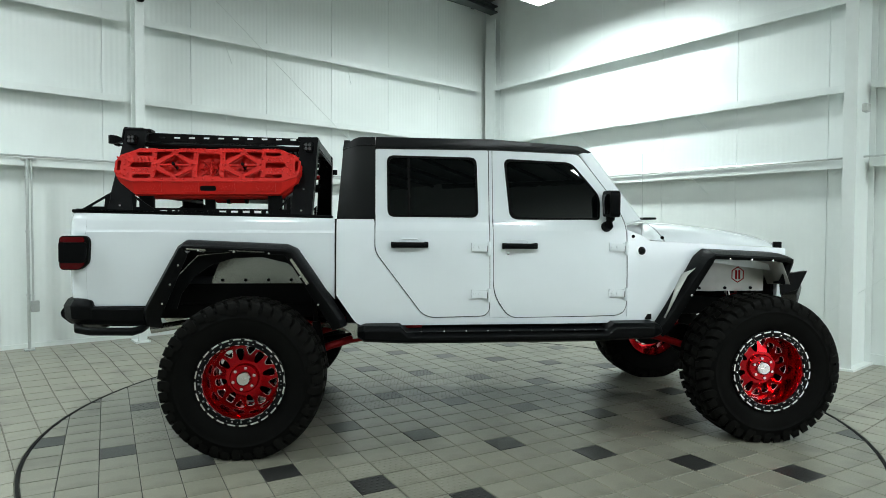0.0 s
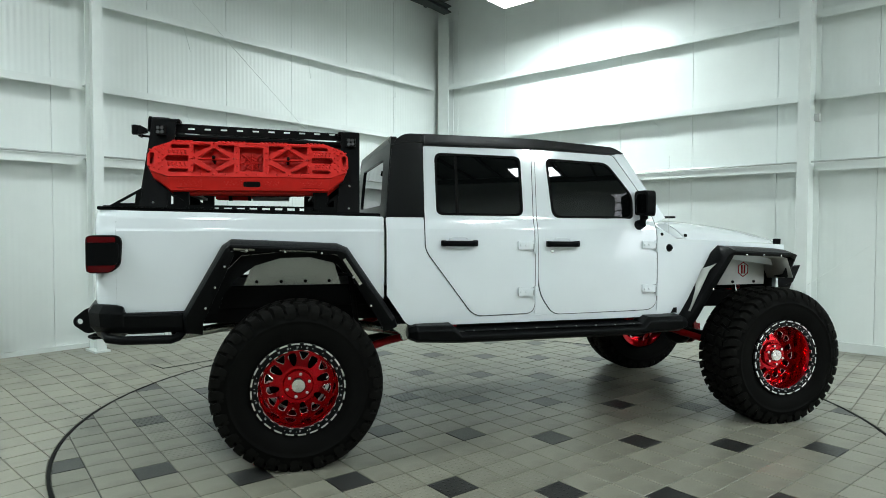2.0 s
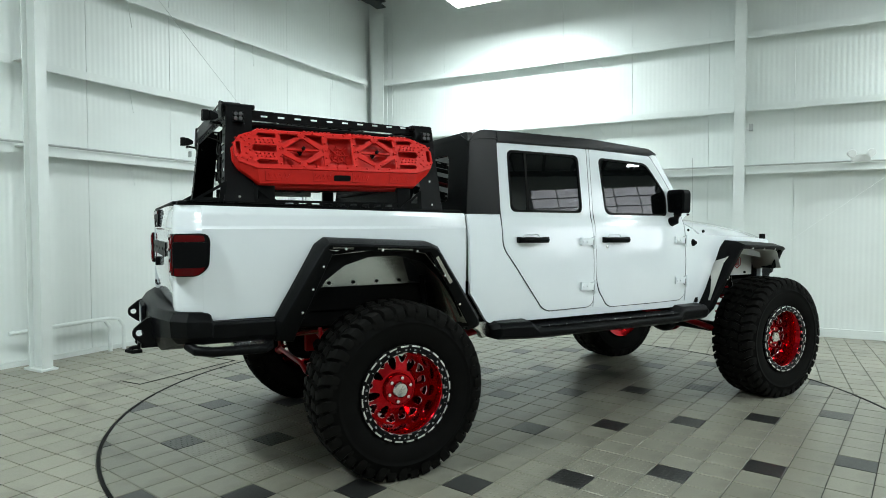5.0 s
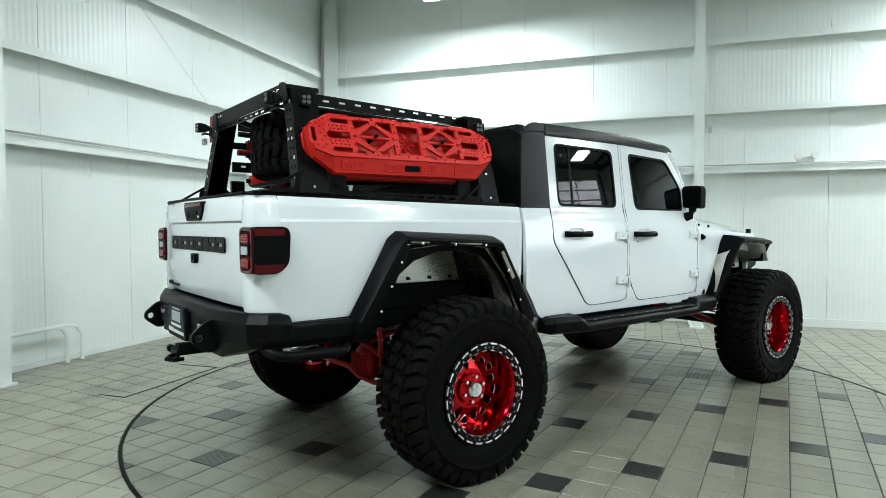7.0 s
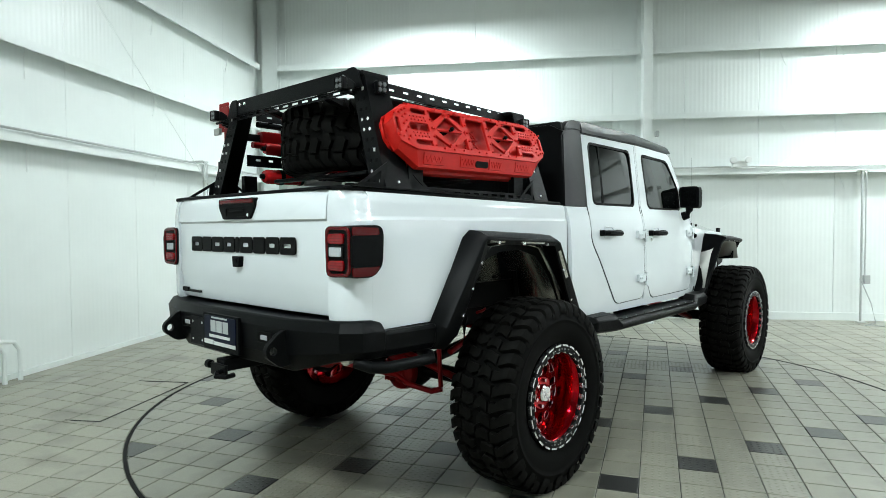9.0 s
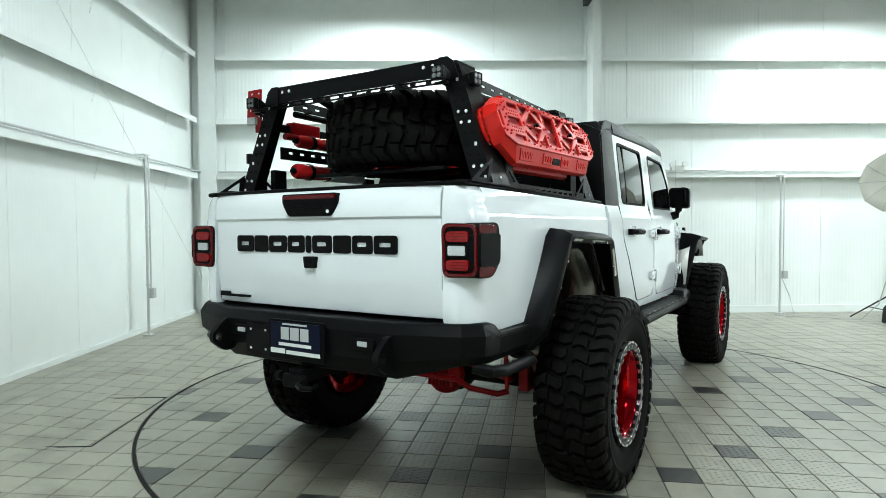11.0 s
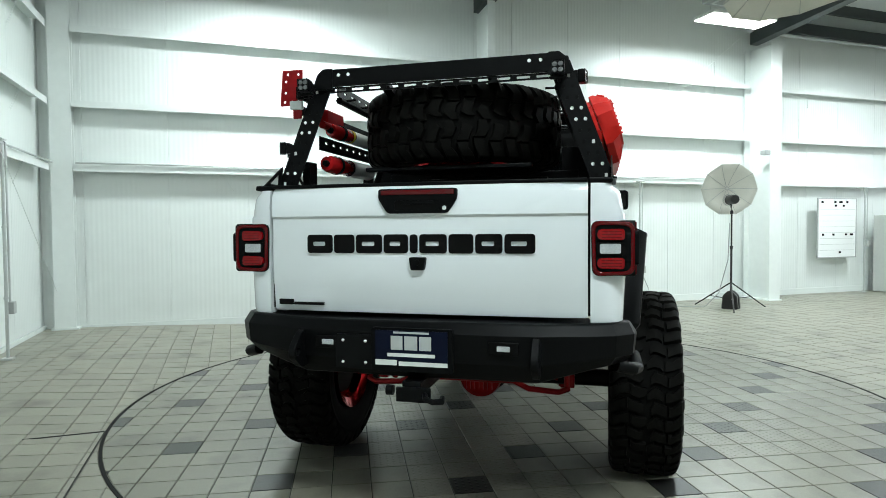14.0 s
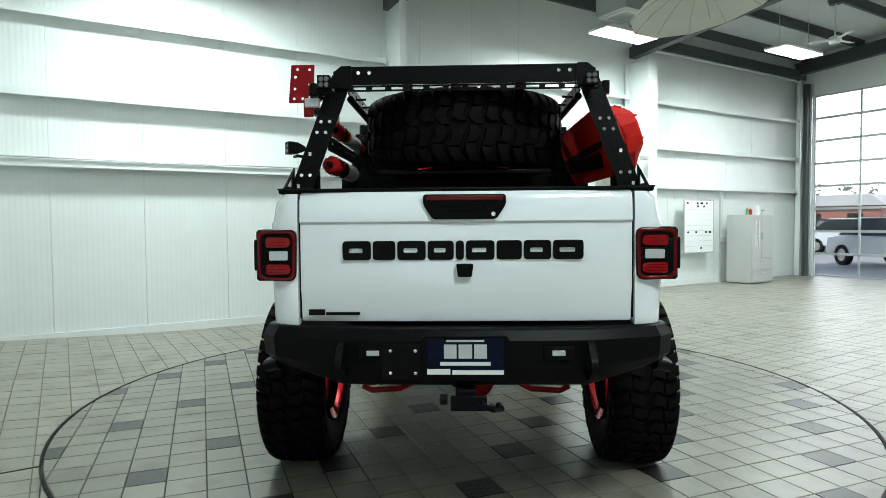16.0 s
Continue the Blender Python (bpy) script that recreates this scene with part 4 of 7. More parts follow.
both(part("inner_skirt", box(-0.55, -0.545, 0.90, 0.52, -0.50, 1.043), UNDER, truck, bevel=0.006))
plain_mirror(liner(RL, -0.83, -0.52, [(-0.33, 1.045), (0.30, 1.035), (0.24, 1.24), (-0.20, 1.26), (-0.28, 1.18)], ALU))
FL = [(2.82, 0.82), (2.98, 1.12), (3.12, 1.235), (3.45, 1.25), (3.68, 1.2), (3.74, 1.05)]
plain_mirror(liner(FL, -0.86, -0.60, [(2.90, 0.98), (3.70, 0.98), (3.71, 1.19), (3.45, 1.24), (3.14, 1.23), (2.98, 1.12)], ALU_DULL))
for s in (-1, 1):
    em = part("liner_emblem", holed([(3.50 + 0.055 * math.cos(a), 1.10 + 0.062 * math.sin(a)) for a in [k * math.pi / 3 + 0.5 for k in range(6)]], [[(3.50 + 0.047 * math.cos(a), 1.10 + 0.053 * math.sin(a)) for a in [k * math.pi / 3 + 0.5 for k in range(6)]]], s * 0.6065, s * 0.604), RED_PAINT, truck, "dark red emblem on the liner")
    part("emblem_bar", box(3.48, min(s * 0.6065, s * 0.604), 1.065, 3.495, max(s * 0.6065, s * 0.604), 1.135), RED_PAINT, em)
    part("emblem_bar", box(3.505, min(s * 0.6065, s * 0.604), 1.065, 3.52, max(s * 0.6065, s * 0.604), 1.135), RED_PAINT, em)

# wheels: mud tyre, beadlock ring, dished red alloy
def tyre_profile(w0, w1, r):
    """From the inner bead round the tread to the outer bead; y runs outwards as negative."""
    m, h = (w0 + w1) / 2, abs(w1 - w0) / 2
    pr = [(0.262, 0.74), (0.272, 0.82), (0.285, 0.88), (0.33, 0.975), (0.375, 1.0), (0.392, 1.0), (0.395, 1.014), (0.402, 1.014), (0.405, 0.995), (0.43, 0.968), (0.452, 0.91), (0.468, 0.82), (0.478, 0.66), (0.484, 0.35), (0.485, 0.0)]
    pts = [(a * r / 0.505, m + b * h) for a, b in pr] + [(a * r / 0.505, m - b * h) for a, b in reversed(pr[:-1])]
    return pts


def lug(bm, path, floor_drop, place):
    """A tread block along a path of (radius, across, angle, half width); it tapers towards its top."""
    rows = []
    for i, (r, u, a, w) in enumerate(path):
        end = 0.006 if i in (0, len(path) - 1) else 0.0
        rows.append([place(r - floor_drop, u, a - w * 1.1), place(r - end, u, a - w * 0.9), place(r - end, u, a + w * 0.9), place(r - floor_drop, u, a + w * 1.1)])
    g = [[bm.verts.new(p) for p in q] for q in rows]
    for p, q in zip(g, g[1:]):
        for i in range(3):
            bm.faces.new((p[i], p[i + 1], q[i + 1], q[i]))
    bm.faces.new(g[0]), bm.faces.new(list(reversed(g[-1])))


def tread_mesh(w0, w1, r=0.505):
    """Wavy cross lugs in two interlocking halves; every second one runs down the sidewall."""
    bm = bmesh.new()
    m, h = (w0 + w1) / 2, abs(w1 - w0) / 2
    n = 42
    st = 2 * math.pi / n
    for k in range(n):
        for s in (-1, 1):
            o = k * st + (0 if s > 0 else st / 2)
            place = lambda rr, u, a: (rr * r * math.cos(o + a), m + s * u * h, rr * r * math.sin(o + a))
            wave = lambda u: s * st * (0.22 * math.sin(u * 7.0 + 0.4) + 0.30 * u)
            big = k % 2
            hook = 0.05 if big else -0.04
            lug(bm, [(1.0, 0.05 + hook, wave(0.0) + 0.10 * st, 0.24 * st), (1.0, 0.2, wave(0.2), 0.37 * st), (0.999, 0.34, wave(0.34), 0.33 * st), (0.997, 0.47 + hook, wave(0.47), 0.36 * st)], 0.045, place)
            out = [(0.997, 0.53 + hook, wave(0.53), 0.36 * st), (0.992, 0.70, wave(0.70), 0.30 * st), (0.982, 0.84, wave(0.84), 0.36 * st), (0.962, 0.925, wave(0.9), 0.38 * st), (0.93, 0.975, wave(0.92), 0.37 * st)]
            if big:
                out += [(0.895, 1.012, wave(0.93), 0.33 * st), (0.86, 1.022, wave(0.93), 0.22 * st)]
            else:
                out += [(0.905, 0.995, wave(0.93), 0.26 * st)]
            lug(bm, out, 0.045, place)
            # low biters between the shoulder lugs
            if big:
                lug(bm, [(0.90, 0.985, wave(0.93) + 0.5 * st, 0.10 * st), (0.865, 1.008, wave(0.93) + 0.5 * st, 0.16 * st), (0.84, 1.012, wave(0.93) + 0.5 * st, 0.08 * st)], 0.02, place)
    return bm


def spoke_face(rout=0.212):
    """Eight forked spokes: an outline, the deep windows between them and the small ones in their forks."""
    n = 8
    outer = [(rout * math.cos(a), rout * math.sin(a)) for a in [2 * math.pi * k / 72 for k in range(72)]]
    deep, fork = [], []
    for k in range(n):
        a = 2 * math.pi * (k + 0.5) / n
        p = lambda r, da: (r * math.cos(a + da), r * math.sin(a + da))
        deep.append(rounded([p(0.112, -0.085), p(0.112, 0.085), p(0.148, 0.15), p(0.184, 0.135), p(0.188, 0.0), p(0.184, -0.135), p(0.148, -0.15)], 0.014, 3))
        b = a + math.pi / n
        q = lambda r, da: (r * math.cos(b + da), r * math.sin(b + da))
        fork.append(rounded([q(0.150, -0.04), q(0.150, 0.04), q(0.194, 0.165), q(0.200, 0.0), q(0.194, -0.165)], 0.009, 3))
    return outer, deep, fork


def dish(x, z):
    """How far out the wheel's face lies: a raised hub flange, then spokes that fall back towards the barrel."""
    return -lerp(((0.0, 1.022), (0.078, 1.022), (0.092, 1.012), (0.15, 0.996), (0.19, 0.988), (0.215, 0.984)), math.hypot(x, z))


WHEEL_Z = 0.486


def settle(bm):
    """The tyre flattens where it stands on the floor."""
    for v in bm.verts:
        if v.co.z < -WHEEL_Z + 0.002:
            v.co.z = -WHEEL_Z + 0.002
    return bm


def wheel_parts(rot=0.0, standing=True, w0=-0.793, w1=-1.145):
    """Meshes of one right-hand wheel about its axle, as (name, mesh, label, parent)."""
    made = []
    turn = Matrix.Rotation(rot, 4, "Y")

    def keep(name, bm, material, label="", smooth=35, spin=True):
        if spin:
            bmesh.ops.transform(bm, matrix=turn, verts=bm.verts)
        bmesh.ops.recalc_face_normals(bm, faces=bm.faces)
        me = bpy.data.meshes.new(name)
        bm.to_mesh(me)
        bm.free()
        me.materials.append(material)
        me.polygons.foreach_set("use_smooth", [True] * len(me.polygons))
        me.set_sharp_from_angle(angle=radians(smooth))
        made.append((name, me, label))

    # barrel and dished face
    bm = bmesh.new()
    add_lathe(bm, [(0.232, -1.118), (0.226, -1.112), (0.214, -1.06), (0.209, -1.02), (0.206, -0.99), (0.206, -0.83), (0.25, -0.81), (0.262, -0.80), (0.266, -0.82), (0.222, -0.85), (0.222, -0.98), (0.245, -1.118)], 64, "y", closed=True)
    outer, deep, fork = spoke_face()
    face = holed(outer, deep + fork, 0, 0.045, surf=dish, cuts=())
    tmp = bpy.data.meshes.new("tmp")
    face.to_mesh(tmp)
    face.free()
    bm.from_mesh(tmp)
    bpy.data.meshes.remove(tmp)
    add_lathe(bm, [(0.091, -1.010), (0.090, -1.026), (0.084, -1.031), (0.03, -1.031)], 32)
    keep("wheel", bm, RED_WHEEL, "candy red deep-dish alloy wheel")
    tb = lathe(tyre_profile(w0, w1, 0.505), 96)
    keep("tyre", settle(tb) if standing else tb, RUBBER_WALL, "black mud-terrain tyre", 50, False)
    td = tread_mesh(w0, w1)
    keep("tread", settle(td) if standing else td, RUBBER, smooth=25, spin=False)
    # beadlock ring: dark, with bright edge segments, bolts and worn lettering bars
    keep("beadlock_ring", lathe([(0.229, -1.119), (0.229, -1.133), (0.235, -1.138), (0.262, -1.138), (0.270, -1.130), (0.270, -1.115)], 72, closed=True), BLACK_POWDER, "black beadlock ring with bright machined segments")
    bm = bmesh.new()
    for k in range(24):
        a = 2 * math.pi * k / 24
        for r0, r1, d in ((0.2615, 0.271, 0.088), (0.2282, 0.2325, 0.055)):
            n = 4
            f0 = [bm.verts.new((r * math.cos(a + d * (2 * i / n - 1)), -1.1405, r * math.sin(a + d * (2 * i / n - 1)))) for r in (r0, r1) for i in range(n + 1)]
            f1 = [bm.verts.new((v.co.x, -1.122, v.co.z)) for v in f0]
            for i in range(n):
                q = (i, i + 1, n + 2 + i, n + 1 + i)
                bm.faces.new([f0[j] for j in q])
            ring = list(range(n + 1)) + list(range(2 * n + 1, n, -1))
            for i in range(len(ring)):
                p, q = ring[i], ring[(i + 1) % len(ring)]
                bm.faces.new((f0[p], f0[q], f1[q], f1[p]))
    keep("machined_edging", bm, MACHINED, smooth=20)
    bm = bmesh.new()
    for k in range(24):
        a = 2 * math.pi * (k + 0.5) / 24
        add_lathe(bm, [(0, -1.143), (0.003, -1.1425), (0.0035, -1.137)], 8, "y", (0.2475 * math.cos(a), 0, 0.2475 * math.sin(a)))
    keep("ring_bolts", bm, MACHINED)
    bm = bmesh.new()
    for k in range(28):
        if k % 14 in (5, 6, 12, 13):
            continue
        a = 2 * math.pi * k / 28
        m = Matrix.Rotation(-a, 4, "Y")
        add_box(bm, -0.0055, -1.1395, 0.240, 0.0055, -1.137, 0.251, m)
    keep("lettering_bars", bm, FADED_INK, smooth=0)
    # hub cap and lug nuts, bright window edges
    bm = bmesh.new()
    add_lathe(bm, [(0, -1.058), (0.038, -1.057), (0.046, -1.05), (0.050, -1.02), (0.052, -1.0)], 28)
    for k in range(5):
        a = 2 * math.pi * k / 5
        m = Matrix.Rotation(-a, 4, "Y")
        add_box(bm, -0.003, -1.06, 0.004, 0.003, -1.056, 0.024, m)
    keep("hub_cap", bm, CHROME, "chrome hub cap with a star")
    bm = bmesh.new()
    for k in range(6):
        a = 2 * math.pi * (k + 0.5) / 6
        add_lathe(bm, [(0, -1.045), (0.010, -1.044), (0.012, -1.005)], 6, "y", (0.068 * math.cos(a), 0, 0.068 * math.sin(a)))
    keep("lug_nuts", bm, CHROME)
    bm = bmesh.new()
    for h in fork:
        loop = [(p[0], dish(*p) - 0.001, p[1]) for p in h]
        add_tube(bm, loop + loop[:2], 0.0026, 5, False)
    for h in deep:
        run = [p for p in h if math.hypot(*p) > 0.15]
        k = max(range(len(run)), key=lambda i: (Vector(run[i]) - Vector(run[i - 1])).length)
        add_tube(bm, [(p[0], dish(*p) - 0.001, p[1]) for p in run[k:] + run[:k]], 0.0026, 5)
    keep("window_edging", bm, MACHINED)
    keep("brake_disc", lathe([(0.03, -0.90), (0.175, -0.90), (0.175, -0.875), (0.03, -0.875)], 40, closed=True), UNDER)
    return made


def put_wheel(parts, parent, x, z, left, inset=0.0):
    root = None
    for name, me, label in parts:
        if left:
            me = me.copy()
            me.transform(Matrix.Scale(-1, 4, (0, 1, 0)))
            me.flip_normals()
        o = new(name, me)
        if root is None:
            root = o
            o.parent = parent
            o.matrix_basis = pose(x, -inset if left else inset, z)
        else:
            o.parent = root
        if label:
            tagged(o, label)
        if name in ("machined_edging", "ring_bolts", "lettering_bars", "window_edging", "tread", "lug_nuts"):
            tagged(o, kind="stuff")
    return root


REAR_W, FRONT_W = wheel_parts(0.2), wheel_parts(0.9)
for left in (False, True):
    put_wheel(REAR_W, truck, 0.0, WHEEL_Z, left, 0.014)
    put_wheel(FRONT_W, truck, 3.462, WHEEL_Z, left, 0.045)

# rear bumper: folded plate with swept corners
def plate_loft(rows, name, material, parent, label="", bevel=0.008):
    bm = bmesh.new()
    g = [[bm.verts.new(p) for p in r] for r in rows]
    for a, b in zip(g, g[1:]):
        for i in range(len(a)):
            j = (i + 1) % len(a)
            bm.faces.new((a[i], a[j], b[j], b[i]))
    bm.faces.new(g[0]), bm.faces.new(g[-1])
    return part(name, bm, material, parent, label, bevel=bevel, smooth=20)


rows = []
for x, y, nx, ny, top, fold, low, deep in ((-0.655, -0.866, 0, -1, 0.918, 0.91, 0.80, 0.06), (-0.975, -0.866, 0, -1, 0.925, 0.915, 0.805, 0.06), (-0.985, -0.874, 0, -1, 0.962, 0.93, 0.805, 0.07), (-1.04, -0.880, -0.25, -0.97, 0.975, 0.93, 0.805, 0.09), (-1.105, -0.868, -0.6, -0.8, 0.978, 0.93, 0.81, 0.12), (-1.178, -0.80, -0.8, -0.6, 0.978, 0.932, 0.805, 0.15), (-1.215, -0.66, -0.95, -0.3, 0.975, 0.93, 0.772, 0.18), (-1.25, -0.50, -1, 0, 0.972, 0.928, 0.735, 0.2)):
    p = lambda d, z: (x - nx * d, y - ny * d, z)
    edge = min(0.03, deep * 0.4) if abs(top - fold) > 0.02 else 0.012
    rows.append([p(edge, top), p(0, fold), p(0.008, (fold + low) / 2 - 0.02), p(min(0.05, deep * 0.5), low), p(deep, low), p(deep, top)])
rows = rows + [[(q[0] - 0.012, q[1] + 0.5, q[2]) for q in rows[-1]]] + [[(q[0], -q[1], q[2]) for q in r] for r in reversed(rows)]
bumper = plate_loft(rows, "rear_bumper", BLACK_POWDER, truck, "black folded steel rear bumper")
both(part("corner_tube", tube([(-1.09, -0.80, 0.80), (-1.06, -0.865, 0.782), (-0.98, -0.885, 0.772), (-0.72, -0.885, 0.768), (-0.69, -0.85, 0.775), (-0.68, -0.78, 0.79)], 0.026, 12), BLACK_POWDER, truck, "black corner guard tube"))
for y in (-0.372, 0.372):
    part("bumper_lamp_recess", box(-1.264, y - 0.06, 0.853, -1.255, y + 0.06, 0.905), SEAL, bumper, bevel=0.004)
    part("bumper_lamp", box(-1.268, y - 0.026, 0.868, -1.258, y + 0.026, 0.890), CLEAR_LENS, bumper, "small clear reverse lamp", bevel=0.003)
for y in (-0.50, 0.50):
    part("shackle_mount", holed(rounded([(-1.21, 0.93), (-1.27, 0.92), (-1.34, 0.86), (-1.34, 0.82), (-1.27, 0.765), (-1.21, 0.77)], 0.02), [[(-1.305 + 0.018 * math.cos(a), 0.84 + 0.018 * math.sin(a)) for a in [k * math.pi / 8 for k in range(16)]]], y - 0.014, y + 0.014), BLACK_POWDER, bumper, bevel=0.004)
for y in (0.20, 0.30):
    for z in (0.80, 0.89):
        part("bumper_bolt", lathe([(0, -1.272), (0.007, -1.271), (0.008, -1.255)], 8, "x", (0, y, z)), CHROME, bumper)
part("fairlead_plate", holed(rounded([(0.17, 0.775), (0.335, 0.775), (0.335, 0.915), (0.17, 0.915)], 0.008), [], -1.268, -1.256, "x"), BLACK_POWDER, bumper, bevel=0.002)
# dealer's plate: printed bars only
plate = part("plate_holder", holed(rounded([(-0.172, 0.772), (0.172, 0.772), (0.172, 0.95), (-0.172, 0.95)], 0.012), [], -1.278, -1.262, "x"), BLACK_PLASTIC, bumper, bevel=0.003)
part("dealer_plate", box(-1.2815, -0.152, 0.80, -1.279, 0.152, 0.94), BLUE_INK, bumper, "dealer plate in dark blue and grey")
for a, b, z0, z1, m in ((0.085, 0.035, 0.862, 0.918, GREY_INK), (0.027, -0.027, 0.862, 0.918, GREY_INK), (-0.035, -0.085, 0.862, 0.918, GREY_INK), (0.10, -0.10, 0.834, 0.848, WHITE_PLASTIC), (0.152, 0.06, 0.798, 0.82, WHITE_PLASTIC), (0.052, -0.152, 0.798, 0.815, WHITE_PLASTIC), (0.075, -0.075, 0.928, 0.936, GREY_INK)):
    part("plate_bar", box(-1.2832, b, z0, -1.2812, a, z1), m, bumper)
# receiver, pintle block and safety loop under the bumper
hitch = part("hitch_receiver", box(-1.28, -0.04, 0.675, -0.9, 0.04, 0.735), BLACK_POWDER, truck, bevel=0.005)
part("hitch_plate", box(-1.30, -0.085, 0.655, -1.285, 0.06, 0.715), BLACK_POWDER, hitch, bevel=0.004)
part("shackle", tube([(-1.29, -0.06, 0.69), (-1.34, -0.075, 0.685), (-1.36, -0.11, 0.68), (-1.33, -0.14, 0.675), (-1.28, -0.13, 0.675)], 0.012, 8), BLACK_POWDER, hitch)
part("hitch_pin", lathe([(0, 0.07), (0.02, 0.072), (0.022, 0.10), (0, 0.105)], 14, "y", (-1.29, 0, 0.70)), BLACK_POWDER, hitch)

# rock sliders with raised step ends
def slider():
    rows = []
    for x, ztop, yout, zlow in ((0.70, 0.775, -0.885, 0.70), (0.75, 0.795, -0.945, 0.685), (0.98, 0.795, -0.962, 0.675), (1.03, 0.752, -0.975, 0.675), (2.38, 0.752, -0.965, 0.672), (2.44, 0.795, -0.945, 0.675), (2.72, 0.79, -0.925, 0.68), (2.80, 0.765, -0.875, 0.69)):
        rows.append([(x, -0.80, ztop + 0.01), (x, yout + 0.03, ztop), (x, yout, ztop - 0.03), (x, yout + 0.01, zlow + 0.02), (x, yout + 0.05, zlow), (x, -0.78, zlow)])
    s = plate_loft(rows, "rock_slider", BLACK_POWDER, truck, "black steel rock slider with step")
    part("step_plate", box(1.06, -0.96, 0.752, 2.36, -0.845, 0.757), BLACK_PLASTIC, s, bevel=0.002)
    for i in range(9):
        x = 1.12 + i * 0.147
        part("step_bolt", lathe([(0, 0.007), (0.006, 0.006), (0.007, 0)], 8, "z", (x, -0.95, 0.755)), CHROME, s)
    return s


both(slider())
both(part("sill_bracket", prism([(0.60, 0.80), (0.70, 0.80), (0.72, 0.70), (0.67, 0.69), (0.655, 0.73), (0.60, 0.77)], -0.83, -0.78), ALU, truck, bevel=0.004))
both(part("sill_bracket", prism([(2.72, 0.785), (2.86, 0.785), (2.84, 0.73), (2.75, 0.73)], -0.79, -0.75), ALU, truck, bevel=0.004))

# mirrors
def mirror_arm():
    a = part("mirror_foot", tube([(2.40, -0.80, 1.44), (2.41, -0.86, 1.462), (2.415, -0.875, 1.50), (2.415, -0.88, 1.53)], [0.04, 0.035, 0.03, 0.03], 12), BLACK_PLASTIC, truck, "black door mirror")
    shell = holed(rounded([(-0.965, 1.512), (-0.805, 1.522), (-0.80, 1.675), (-0.815, 1.695), (-0.95, 1.695), (-0.968, 1.67)], 0.03), [], 2.384, 2.45, "x")
    part("mirror_shell", shell, BLACK_PLASTIC, a, bevel=0.02)
    part("mirror_glass", holed(rounded([(-0.945, 1.535), (-0.825, 1.54), (-0.82, 1.67), (-0.945, 1.672)], 0.025), [], 2.381, 2.3845, "x"), TINT, a)
    return a


both(mirror_arm())

# front bumper stub, seen past the front tyre
rows = []
for y, x0, x1, z0, z1 in ((-0.60, 3.86, 4.0, 0.95, 1.08), (-0.45, 3.86, 4.12, 0.86, 1.10), (0.45, 3.86, 4.12, 0.86, 1.10), (0.60, 3.86, 4.0, 0.95, 1.08)):
    rows.append([(x0, y, z0), (x1 - 0.03, y, z0), (x1, y, (z0 + z1) / 2), (x1 - 0.02, y, z1), (x0, y, z1)])
plate_loft(rows, "front_bumper", BLACK_POWDER, truck, "stubby black steel front bumper")
both(part("bumper_fin", prism([(3.80, 1.10), (4.03, 1.13), (3.96, 0.99), (3.82, 0.95)], -0.64, -0.60), BLACK_POWDER, truck, bevel=0.004))

# chassis: rails, axles, links, springs, shocks
both(part("chassis_rail", box(-1.1, -0.52, 0.80, 3.85, -0.44, 0.93), UNDER, truck, bevel=0.008))
for x in (-1.05, -0.45, 0.45, 1.2, 2.1, 2.9, 3.7):
    part("crossmember", box(x - 0.04, -0.44, 0.82, x + 0.04, 0.44, 0.90), UNDER, truck, bevel=0.008)
part("belly_pan", box(0.6, -0.40, 0.66, 2.75, 0.40, 0.80), UNDER, truck, bevel=0.03)
part("floor_pan", box(0.62, -0.80, 0.801, 2.75, 0.80, 0.84), UNDER, truck)
part("fuel_tank", box(0.55, 0.0, 0.66, 1.6, 0.38, 0.85), UNDER, truck, bevel=0.04)


def axle(x, diff_y, face):
    a = part("axle", tube([(x, -0.80, WHEEL_Z), (x, -0.3, WHEEL_Z), (x, 0.3, WHEEL_Z), (x, 0.80, WHEEL_Z)], 0.048, 14), UNDER, truck)
    part("diff_housing", lathe([(0, -0.14), (0.07, -0.12), (0.115, -0.06), (0.125, 0.0), (0.115, 0.06), (0.07, 0.13), (0.0, 0.14)], 22, "y", (x, diff_y, WHEEL_Z)), UNDER, a)
    c = bmesh.new()
    add_lathe(c, [(0, face * 0.165), (0.08, face * 0.16), (0.118, face * 0.13), (0.126, face * 0.09)], 22, "x", (x, diff_y, WHEEL_Z))
    part("diff_cover", c, RED_PAINT, a, "red differential cover")
    for i in range(7):
        y = diff_y - 0.075 + i * 0.025
        part("cover_fin", box(min(x + face * 0.13, x + face * 0.178), y - 0.004, WHEEL_Z - 0.065, max(x + face * 0.13, x + face * 0.178), y + 0.004, WHEEL_Z + 0.065), RED_PAINT, a)
    return a


